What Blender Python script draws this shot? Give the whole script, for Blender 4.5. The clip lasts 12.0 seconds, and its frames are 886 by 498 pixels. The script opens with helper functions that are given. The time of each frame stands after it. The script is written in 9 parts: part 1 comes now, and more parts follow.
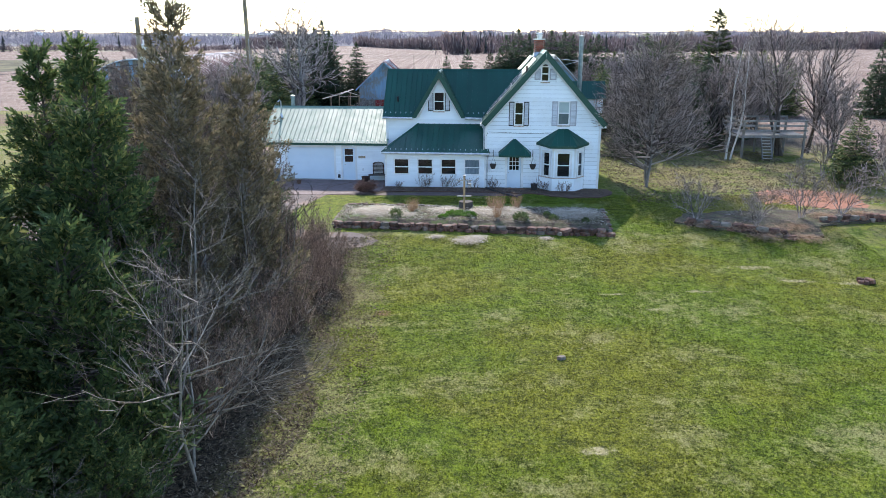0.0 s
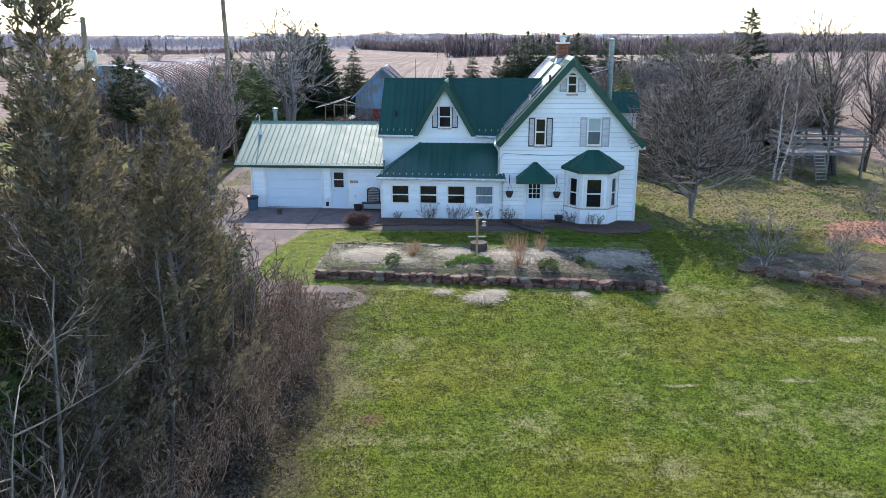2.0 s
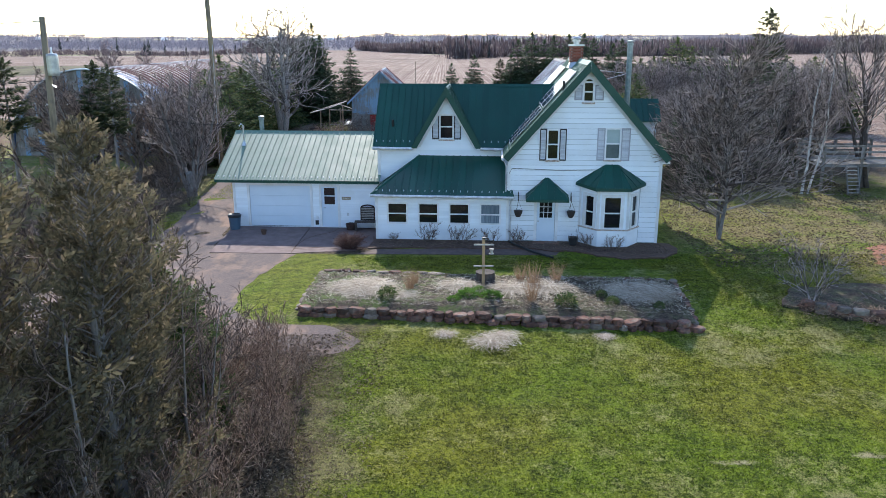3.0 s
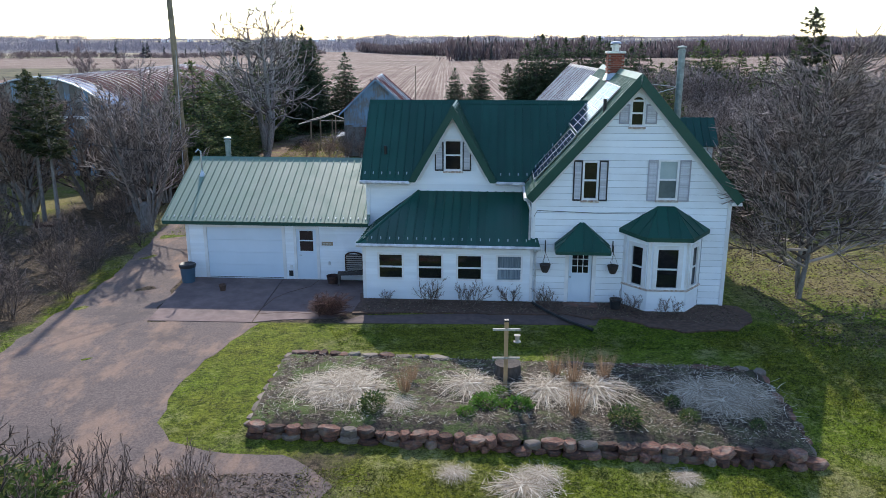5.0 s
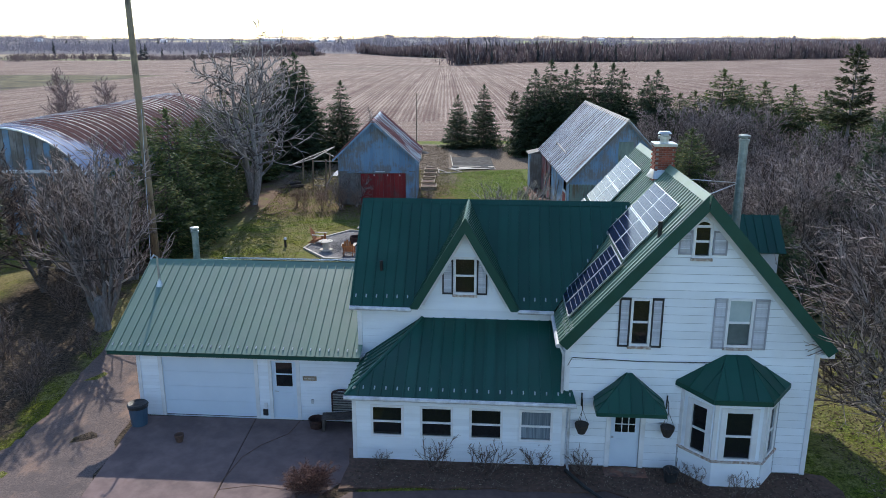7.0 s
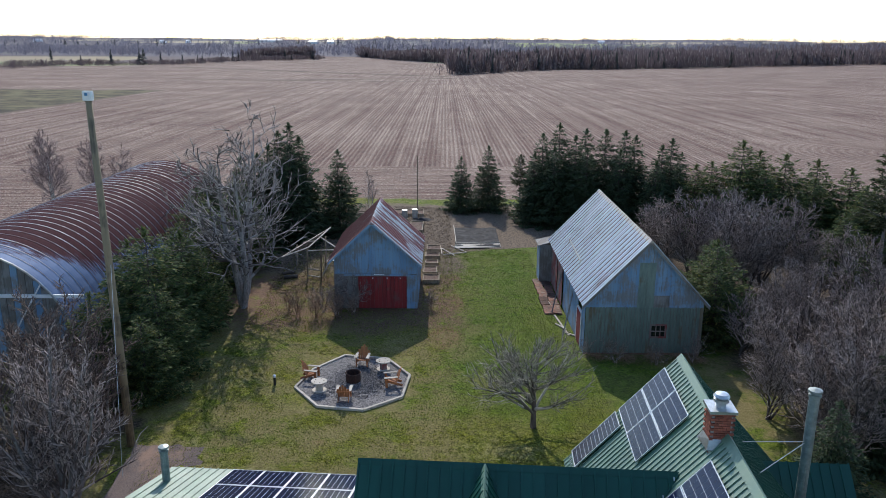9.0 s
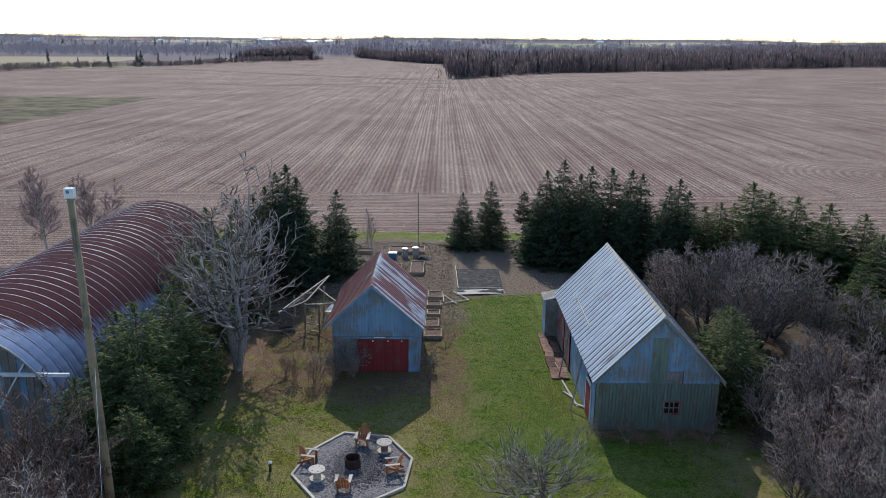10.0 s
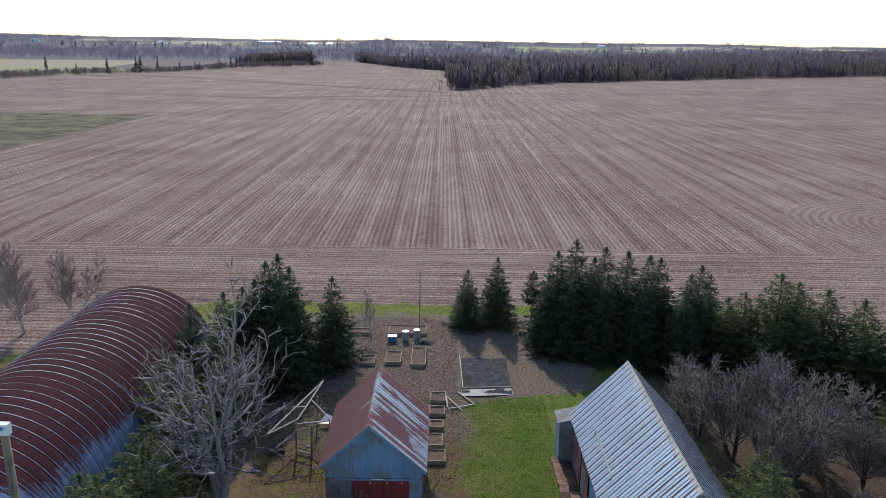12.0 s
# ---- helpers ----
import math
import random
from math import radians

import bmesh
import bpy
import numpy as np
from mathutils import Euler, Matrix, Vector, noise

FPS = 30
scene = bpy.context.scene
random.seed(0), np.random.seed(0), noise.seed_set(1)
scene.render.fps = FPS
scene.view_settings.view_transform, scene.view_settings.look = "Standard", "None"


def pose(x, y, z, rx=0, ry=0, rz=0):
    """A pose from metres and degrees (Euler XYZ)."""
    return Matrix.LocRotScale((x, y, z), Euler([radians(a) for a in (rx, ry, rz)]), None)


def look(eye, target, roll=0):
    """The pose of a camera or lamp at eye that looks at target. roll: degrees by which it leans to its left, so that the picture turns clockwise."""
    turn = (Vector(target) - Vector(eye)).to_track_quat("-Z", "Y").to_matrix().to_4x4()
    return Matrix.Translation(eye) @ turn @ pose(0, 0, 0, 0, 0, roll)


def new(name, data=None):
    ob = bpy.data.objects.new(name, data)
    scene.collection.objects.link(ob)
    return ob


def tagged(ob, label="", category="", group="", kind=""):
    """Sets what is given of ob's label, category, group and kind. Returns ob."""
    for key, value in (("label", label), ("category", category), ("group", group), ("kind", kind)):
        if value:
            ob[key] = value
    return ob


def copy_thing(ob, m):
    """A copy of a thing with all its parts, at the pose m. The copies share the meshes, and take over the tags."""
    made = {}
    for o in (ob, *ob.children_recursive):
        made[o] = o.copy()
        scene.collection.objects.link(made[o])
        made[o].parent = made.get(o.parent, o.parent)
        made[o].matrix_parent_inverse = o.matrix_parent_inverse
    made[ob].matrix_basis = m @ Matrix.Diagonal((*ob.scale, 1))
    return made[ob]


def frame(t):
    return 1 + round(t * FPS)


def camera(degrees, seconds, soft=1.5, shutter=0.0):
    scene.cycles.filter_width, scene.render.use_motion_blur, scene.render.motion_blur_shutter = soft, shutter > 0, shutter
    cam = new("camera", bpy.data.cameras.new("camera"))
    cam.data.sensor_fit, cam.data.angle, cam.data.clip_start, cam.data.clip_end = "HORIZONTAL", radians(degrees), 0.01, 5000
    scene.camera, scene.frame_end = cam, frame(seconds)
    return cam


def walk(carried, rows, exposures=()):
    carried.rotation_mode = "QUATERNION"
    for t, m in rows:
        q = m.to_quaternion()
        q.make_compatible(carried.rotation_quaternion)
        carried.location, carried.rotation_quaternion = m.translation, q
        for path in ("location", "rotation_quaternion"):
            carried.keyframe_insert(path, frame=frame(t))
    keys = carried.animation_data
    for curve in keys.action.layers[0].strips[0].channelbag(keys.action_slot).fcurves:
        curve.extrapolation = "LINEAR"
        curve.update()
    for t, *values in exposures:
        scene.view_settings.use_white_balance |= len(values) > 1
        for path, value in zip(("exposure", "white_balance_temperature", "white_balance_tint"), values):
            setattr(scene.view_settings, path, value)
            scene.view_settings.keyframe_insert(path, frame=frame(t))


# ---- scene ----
# ======================= camera and its path =======================
cam = camera(60.0, 12.0, soft=0.6)
# seconds, x, y, z, pitch, roll, yaw
PATH = [
    (0.0, 10.677, 2.285, 8.943, -15.550, -0.058, -0.064),
    (0.5, 10.603, 4.110, 8.947, -15.584, -0.025, -0.025),
    (1.0, 10.540, 6.052, 8.947, -15.572, 0.006, 0.021),
    (1.5, 10.490, 7.980, 8.989, -15.536, 0.058, 0.101),
    (2.0, 10.446, 9.941, 8.979, -15.374, 0.037, 0.099),
    (2.5, 10.404, 11.908, 9.005, -15.323, 0.042, 0.084),
    (4.5, 10.331, 19.995, 8.961, -15.089, 0.036, 0.304),
    (5.0, 10.209, 21.826, 9.151, -15.168, 0.067, 0.218),
    (5.5, 10.097, 23.559, 9.492, -15.178, 0.061, 0.112),
    (6.0, 10.032, 25.270, 10.088, -15.159, 0.020, 0.149),
    (6.5, 9.944, 26.846, 10.922, -15.173, -0.033, 0.155),
    (7.0, 9.877, 28.356, 11.888, -15.176, -0.079, 0.164),
    (9.0, 9.482, 34.308, 18.070, -15.205, -0.372, 0.070),
    (9.5, 9.284, 35.855, 19.841, -15.284, -0.548, -0.014),
    (10.0, 9.127, 37.350, 21.575, -15.315, -0.505, -0.071),
    (10.5, 8.949, 38.930, 23.258, -15.296, -0.610, -0.134),
    (11.0, 8.835, 40.738, 24.826, -15.274, -0.712, -0.131),
    (11.5, 8.749, 42.481, 26.281, -15.255, -0.876, -0.126),
    (12.0, 8.665, 44.211, 27.828, -15.250, -0.874, -0.113),
]
walk(cam, [(t, pose(x, y, z, 90 + pitch, 0, yaw) @ pose(0, 0, 0, 0, 0, -roll)) for t, x, y, z, pitch, roll, yaw in PATH],
     exposures=[(0.0, 0.64), (2.5, 0.5), (4.5, 0.18), (7.0, -0.01), (9.0, -0.32), (12.0, -0.38)])

# ======================= sun and sky =======================
SUN_ELEV, SUN_AZ = 35.0, 6.0          # height of the sun; degrees from +y towards -x
world = bpy.data.worlds.new("world")
world.use_nodes = True
scene.world = world
wn = world.node_tree
sky = wn.nodes.new("ShaderNodeTexSky")
sky.sky_type, sky.sun_disc = "NISHITA", False
sky.sun_elevation, sky.sun_rotation = radians(SUN_ELEV), radians(-SUN_AZ)
sky.air_density, sky.dust_density, sky.ozone_density = 1.0, 0.4, 3.2
wn.nodes["Background"].inputs["Strength"].default_value = 0.27
wn.links.new(sky.outputs["Color"], wn.nodes["Background"].inputs["Color"])
sun = new("sun", bpy.data.lights.new("sun", "SUN"))
sun.data.energy, sun.data.angle, sun.data.color = 5.0, radians(0.6), (1.0, 0.95, 0.87)
to_sun = Vector((-math.sin(radians(SUN_AZ)) * math.cos(radians(SUN_ELEV)), math.cos(radians(SUN_AZ)) * math.cos(radians(SUN_ELEV)), math.sin(radians(SUN_ELEV))))
sun.matrix_world = look(to_sun * 200, (0, 0, 0))


# ======================= materials =======================
class Nodes:
    """A short way to write node materials."""

    def __init__(self, name):
        self.m = bpy.data.materials.new(name)
        self.m.use_nodes = True
        self.t = self.m.node_tree
        self.b = self.t.nodes["Principled BSDF"]
        self.pos = self.t.nodes.new("ShaderNodeNewGeometry").outputs["Position"]
        self.obj = self.t.nodes.new("ShaderNodeTexCoord").outputs["Object"]

    def put(self, socket, value):
        if hasattr(value, "is_linked"):
            self.t.links.new(value, socket)
        elif isinstance(value, tuple) and len(value) == 3 and socket.type == "RGBA":
            socket.default_value = (*value, 1)
        else:
            socket.default_value = value

    def scaled(self, v, s):
        n = self.t.nodes.new("ShaderNodeMapping")
        self.put(n.inputs["Vector"], v)
        n.inputs["Scale"].default_value = s
        return n.outputs["Vector"]

    def noise(self, v, scale, detail=4.0, rough=0.6, warp=0.0):
        n = self.t.nodes.new("ShaderNodeTexNoise")
        self.put(n.inputs["Vector"], v)
        n.inputs["Scale"].default_value, n.inputs["Detail"].default_value = scale, detail
        n.inputs["Roughness"].default_value, n.inputs["Distortion"].default_value = rough, warp
        return n.outputs["Fac"]

    def voronoi(self, v, scale, feature="F1", out="Distance"):
        n = self.t.nodes.new("ShaderNodeTexVoronoi")
        n.feature = feature
        self.put(n.inputs["Vector"], v)
        n.inputs["Scale"].default_value = scale
        return n.outputs[out]

    def ramp(self, f, a, b, lo=0.0, hi=1.0):
        n = self.t.nodes.new("ShaderNodeMapRange")
        n.interpolation_type = "SMOOTHSTEP"
        self.put(n.inputs["Value"], f)
        for k, q in zip(("From Min", "From Max", "To Min", "To Max"), (a, b, lo, hi)):
            n.inputs[k].default_value = q
        return n.outputs["Result"]

    def math(self, op, a, b=0.0, c=0.0):
        n = self.t.nodes.new("ShaderNodeMath")
        n.operation = op
        for s, q in zip(n.inputs, (a, b, c)):
            self.put(s, q)
        return n.outputs[0]

    def mix(self, f, a, b, kind="MIX"):
        n = self.t.nodes.new("ShaderNodeMix")
        n.data_type, n.blend_type = "RGBA", kind
        self.put(n.inputs[0], f)
        self.put(n.inputs[6], a)
        self.put(n.inputs[7], b)
        return n.outputs[2]

    def xyz(self, v):
        n = self.t.nodes.new("ShaderNodeSeparateXYZ")
        self.put(n.inputs[0], v)
        return n.outputs

    def random(self):
        return self.t.nodes.new("ShaderNodeObjectInfo").outputs["Random"]

    def island(self):
        return self.t.nodes.new("ShaderNodeNewGeometry").outputs["Random Per Island"]

    def bump(self, h, strength=0.5, dist=0.02):
        n = self.t.nodes.new("ShaderNodeBump")
        self.put(n.inputs["Height"], h)
        n.inputs["Strength"].default_value, n.inputs["Distance"].default_value = strength, dist
        self.put(self.b.inputs["Normal"], n.outputs["Normal"])

    def done(self, color, rough=0.7, metal=0.0, spec=0.5):
        self.put(self.b.inputs["Base Color"], color)
        self.put(self.b.inputs["Roughness"], rough)
        self.put(self.b.inputs["Metallic"], metal)
        self.put(self.b.inputs["Specular IOR Level"], spec)
        return self.m


def surface(name, c1, c2, scale=3.0, c3=None, scale3=0.4, amount3=0.5, rough=0.75, metal=0.0, bump=0.3, fine=40.0, stretch=(1, 1, 1), vary=0.12, spec=0.4):
    """A weathered surface: grain between two colours, blotches of a third, fine relief, and a tone for each piece."""
    n = Nodes(name)
    v = n.scaled(n.obj, stretch)
    col = n.mix(n.ramp(n.noise(v, scale), 0.3, 0.7), c1, c2)
    if c3:
        col = n.mix(n.math("MULTIPLY", n.ramp(n.noise(n.pos, scale3, 5.0), 0.48, 0.66), amount3), col, c3)
    tone = n.ramp(n.random(), 0.0, 1.0, 1 - vary, 1 + vary)
    comb = n.t.nodes.new("ShaderNodeCombineXYZ")
    for s in comb.inputs:
        n.put(s, tone)
    col = n.mix(1.0, col, comb.outputs[0], "MULTIPLY")
    n.bump(n.noise(v, fine, 3.0), bump, 0.01)
    return n.done(col, n.ramp(n.noise(v, scale * 2), 0.2, 0.8, rough - 0.1, min(1, rough + 0.1)), metal, spec)


M = {}
M["white_siding"] = surface("white_siding", (0.83, 0.865, 0.91), (0.77, 0.81, 0.86), 1.2, (0.66, 0.67, 0.68), 0.7, 0.3, 0.45, bump=0.08, stretch=(0.4, 1, 3), vary=0.04)
M["siding_joint"] = surface("siding_joint", (0.40, 0.42, 0.45), (0.30, 0.32, 0.34), 3.0, rough=0.8)
M["white_trim"] = surface("white_trim", (0.80, 0.80, 0.81), (0.72, 0.72, 0.73), 2.5, (0.55, 0.53, 0.50), 1.5, 0.3, 0.5, bump=0.08, vary=0.03)
M["white_door"] = surface("white_door", (0.66, 0.74, 0.83), (0.62, 0.70, 0.79), 1.0, None, rough=0.4, bump=0.05, vary=0.0)
M["peeling_wood"] = surface("peeling_wood", (0.62, 0.58, 0.54), (0.30, 0.20, 0.15), 14.0, (0.25, 0.13, 0.08), 6.0, 0.7, 0.8, bump=0.5)
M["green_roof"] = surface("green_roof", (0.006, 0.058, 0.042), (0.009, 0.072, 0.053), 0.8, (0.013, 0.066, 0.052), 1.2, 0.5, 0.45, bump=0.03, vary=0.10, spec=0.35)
# same green paint as green_roof, with sky sheen put into a paler colour
M["sheen_roof"] = surface("sheen_roof", (0.052, 0.14, 0.085), (0.07, 0.165, 0.10), 0.7, (0.10, 0.175, 0.115), 0.9, 0.5, 0.58, 0.0, bump=0.02, vary=0.06, spec=0.5)
M["sheen_roof"].node_tree.nodes["Principled BSDF"].inputs["IOR"].default_value = 2.1
M["screw"] = surface("screw", (0.55, 0.58, 0.57), (0.4, 0.43, 0.42), 20.0, rough=0.4, metal=0.6)
M["green_trim"] = surface("green_trim", (0.006, 0.054, 0.039), (0.009, 0.066, 0.048), 1.5, rough=0.45, bump=0.1, vary=0.05)
M["black_shutter"] = surface("black_shutter", (0.018, 0.018, 0.022), (0.04, 0.04, 0.045), 8.0, rough=0.5)
M["grey_shutter"] = surface("grey_shutter", (0.42, 0.42, 0.45), (0.34, 0.34, 0.38), 5.0, rough=0.6)
M["shutter_slat"] = surface("shutter_slat", (0.62, 0.62, 0.65), (0.5, 0.5, 0.53), 5.0, rough=0.6)
M["brick"] = surface("brick", (0.34, 0.10, 0.06), (0.25, 0.07, 0.045), 9.0, (0.18, 0.08, 0.06), 6.0, 0.4, 0.85, bump=0.5, vary=0.25)
M["mortar"] = surface("mortar", (0.34, 0.31, 0.28), (0.26, 0.24, 0.22), 12.0, rough=0.95)
M["galvanised"] = surface("galvanised", (0.55, 0.57, 0.58), (0.42, 0.44, 0.45), 6.0, (0.36, 0.33, 0.30), 2.0, 0.4, 0.38, 0.85, 0.05)
M["flue"] = surface("flue", (0.30, 0.33, 0.32), (0.21, 0.245, 0.235), 5.0, (0.10, 0.11, 0.10), 2.0, 0.4, 0.5, 0.5, 0.05)
M["gutter"] = surface("gutter", (0.6, 0.61, 0.63), (0.45, 0.45, 0.47), 6.0, (0.3, 0.28, 0.26), 2.0, 0.5, 0.5, 0.2)
M["black_pipe"] = surface("black_pipe", (0.015, 0.015, 0.016), (0.03, 0.03, 0.03), 5.0, rough=0.5)
M["curtain"] = surface("curtain", (0.22, 0.27, 0.31), (0.10, 0.13, 0.16), 3.0, stretch=(8, 8, 0.2), rough=0.9)
M["blind"] = surface("blind", (0.40, 0.47, 0.47), (0.34, 0.41, 0.41), 2.0, rough=0.8)
M["dim_blind"] = surface("dim_blind", (0.13, 0.16, 0.16), (0.09, 0.12, 0.12), 2.0, rough=0.6)
M["room_dark"] = surface("room_dark", (0.03, 0.028, 0.027), (0.05, 0.045, 0.04), 1.0, rough=0.9)


def glass_material():
    n = Nodes("window_glass")
    n.bump(n.noise(n.obj, 1.5, 1.0), 0.03, 0.02)
    m = n.done((0.012, 0.013, 0.014), 0.04, 0.0, 0.6)
    return m


M["glass"] = glass_material()


def solar_material():
    """Dark silicon cells under glass, with fine busbars."""
    n = Nodes("solar_cell")
    col = n.mix(n.ramp(n.noise(n.obj, 1.2), 0.3, 0.7), (0.008, 0.013, 0.040), (0.012, 0.020, 0.052))
    return n.done(col, 0.13, 0.0, 0.16)


M["solar_cell"] = solar_material()
M["solar_grid"] = surface("solar_grid", (0.62, 0.64, 0.68), (0.55, 0.57, 0.62), 4.0, rough=0.35, metal=0.2, vary=0.0)
M["aluminium"] = surface("aluminium", (0.72, 0.73, 0.75), (0.62, 0.63, 0.66), 4.0, rough=0.35, metal=0.7, vary=0.02)


def weathered_metal(name, steel, rust, axis, share, scale=0.35, rough=0.5):
    """Old sheet metal: dull zinc with rust that runs along the sheets."""
    n = Nodes(name)
    st = n.scaled(n.pos, axis)
    grain = n.noise(st, 2.2, 6.0, 0.65)
    base = n.mix(n.ramp(grain, 0.3, 0.7), steel, tuple(c * 0.72 for c in steel))
    f = n.math("ADD", n.noise(n.pos, scale, 4.0, 0.6), n.math("MULTIPLY", grain, 0.45))
    f = n.math("ADD", f, n.math("MULTIPLY", n.math("SUBTRACT", n.random(), 0.5), 0.28))
    r = n.ramp(f, 0.98 - share * 0.6, 1.12 - share * 0.6)
    rc = n.mix(n.noise(n.pos, 5.0, 4.0), rust, tuple(c * 0.6 for c in rust))
    n.bump(n.noise(n.pos, 18.0, 3.0), 0.15, 0.01)
    return n.done(n.mix(r, base, rc), n.ramp(r, 0, 1, rough, 0.85), n.ramp(r, 0, 1, 0.55, 0.0), 0.5)


M["barn_roof"] = weathered_metal("barn_roof", (0.46, 0.52, 0.58), (0.24, 0.17, 0.165), (0.5, 4.0, 0.5), 0.16)
M["rust_rib"] = weathered_metal("rust_rib", (0.30, 0.25, 0.26), (0.15, 0.075, 0.075), (0.6, 0.6, 0.6), 0.75)
M["shed_roof_clean"] = weathered_metal("shed_roof_clean", (0.50, 0.54, 0.58), (0.24, 0.085, 0.085), (0.4, 2.0, 0.4), 0.62, 0.22)
M["shed_roof_rusty"] = weathered_metal("shed_roof_rusty", (0.40, 0.41, 0.43), (0.22, 0.085, 0.08), (0.4, 2.0, 0.4), 0.92)


def arch_metal():
    """Steel arch panels: the crown has rusted, the sides keep their dull blue zinc."""
    n = Nodes("quonset_metal")
    z = n.xyz(n.pos)[2]
    streak = n.noise(n.scaled(n.pos, (0.7, 5.0, 0.7)), 1.6, 6.0, 0.7)
    f = n.math("ADD", n.math("MULTIPLY", n.math("SUBTRACT", n.math("SUBTRACT", z, 3.3), n.ramp(n.xyz(n.pos)[1], 76.5, 82.0, 3.2, 0.0)), 0.42), n.math("MULTIPLY", n.math("SUBTRACT", streak, 0.5), 1.7))
    f = n.math("ADD", f, n.math("MULTIPLY", n.math("SUBTRACT", n.noise(n.pos, 0.13, 4.0), 0.5), 1.6))
    r = n.ramp(f, -0.12, 0.22)
    steel = n.mix(streak, (0.07, 0.115, 0.225), (0.16, 0.225, 0.35))
    rust = n.mix(n.noise(n.pos, 4.0, 5.0), (0.030, 0.010, 0.015), (0.080, 0.027, 0.031))
    n.bump(n.noise(n.pos, 12.0, 3.0), 0.2, 0.01)
    return n.done(n.mix(r, steel, rust), n.ramp(r, 0, 1, 0.6, 0.85), n.ramp(r, 0, 1, 0.10, 0.0), 0.04)


M["quonset_metal"] = arch_metal()


def painted_boards(name, paint, wood, worn=0.5, paint2=None):
    n = Nodes(name)
    v = n.scaled(n.pos, (9.0, 9.0, 0.7))
    grain = n.noise(v, 1.6, 5.0, 0.65)
    w = n.ramp(n.math("ADD", n.noise(n.pos, 0.9, 5.0), n.math("MULTIPLY", grain, 0.5)), 0.86 - 0.3 * worn, 1.06 - 0.3 * worn)
    p = n.mix(n.ramp(n.random(), 0, 1), paint, paint2 or tuple(c * 0.8 for c in paint))
    n.bump(grain, 0.5, 0.01)
    return n.done(n.mix(w, p, n.mix(grain, wood, tuple(c * 0.55 for c in wood))), 0.85)


M["blue_boards"] = painted_boards("blue_boards", (0.20, 0.32, 0.45), (0.25, 0.26, 0.27), 0.62, (0.15, 0.26, 0.40))
M["green_tin"] = weathered_metal("green_tin", (0.20, 0.27, 0.25), (0.20, 0.17, 0.12), (3.0, 3.0, 0.5), 0.3)
M["red_boards"] = painted_boards("red_boards", (0.24, 0.022, 0.022), (0.20, 0.10, 0.09), 0.15)
M["red_old"] = painted_boards("red_old", (0.25, 0.05, 0.05), (0.28, 0.22, 0.20), 0.7)
M["grey_boards"] = painted_boards("grey_boards", (0.26, 0.25, 0.24), (0.20, 0.18, 0.16), 0.8)
M["raw_wood"] = painted_boards("raw_wood", (0.36, 0.27, 0.18), (0.25, 0.19, 0.14), 0.5)
M["bleached_wood"] = painted_boards("bleached_wood", (0.52, 0.47, 0.40), (0.38, 0.34, 0.29), 0.5)
M["orange_cedar"] = painted_boards("orange_cedar", (0.42, 0.16, 0.06), (0.30, 0.13, 0.07), 0.35)
M["pole_wood"] = painted_boards("pole_wood", (0.26, 0.20, 0.125), (0.16, 0.125, 0.085), 0.5)
M["concrete"] = surface("concrete", (0.205, 0.14, 0.13), (0.15, 0.105, 0.098), 1.5, (0.095, 0.068, 0.065), 0.5, 0.6, 0.9, bump=0.3, vary=0.06)
M["path_concrete"] = surface("path_concrete", (0.15, 0.10, 0.088), (0.105, 0.072, 0.066), 2.5, (0.08, 0.06, 0.05), 0.8, 0.6, 0.92, bump=0.4)
M["stone"] = surface("stone", (0.20, 0.088, 0.058), (0.085, 0.052, 0.042), 5.0, (0.20, 0.175, 0.14), 3.0, 0.5, 0.95, bump=1.0, fine=9.0, vary=0.5)
M["pale_stone"] = surface("pale_stone", (0.22, 0.17, 0.138), (0.155, 0.12, 0.097), 4.0, (0.24, 0.22, 0.17), 3.0, 0.5, 0.9, bump=0.9, fine=14.0, vary=0.25)
M["rust"] = surface("rust", (0.07, 0.035, 0.025), (0.035, 0.02, 0.018), 8.0, rough=0.9)
M["blue_plastic"] = surface("blue_plastic", (0.05, 0.09, 0.14), (0.06, 0.11, 0.16), 2.0, rough=0.5, vary=0)
M["blue_tub"] = surface("blue_tub", (0.05, 0.17, 0.33), (0.06, 0.20, 0.38), 2.0, rough=0.5, vary=0)
M["dark_plastic"] = surface("dark_plastic", (0.02, 0.02, 0.022), (0.035, 0.035, 0.036), 3.0, rough=0.5, vary=0)
M["tarp"] = surface("tarp", (0.020, 0.020, 0.022), (0.048, 0.048, 0.052), 3.0, (0.10, 0.10, 0.105), 1.6, 0.5, 0.85, bump=0.8, fine=4.0, spec=0.1)
M["wicker"] = surface("wicker", (0.06, 0.048, 0.042), (0.035, 0.03, 0.028), 30.0, rough=0.8, bump=0.8)
M["soil"] = surface("soil", (0.070, 0.042, 0.032), (0.145, 0.082, 0.058), 9.0, (0.15, 0.10, 0.072), 3.0, 0.5, 0.97, bump=0.9, fine=12.0, vary=0.1)
M["post_wood"] = painted_boards("post_wood", (0.52, 0.34, 0.18), (0.38, 0.25, 0.14), 0.3)
M["pipe_white"] = surface("pipe_white", (0.6, 0.6, 0.58), (0.45, 0.44, 0.42), 4.0, rough=0.5)


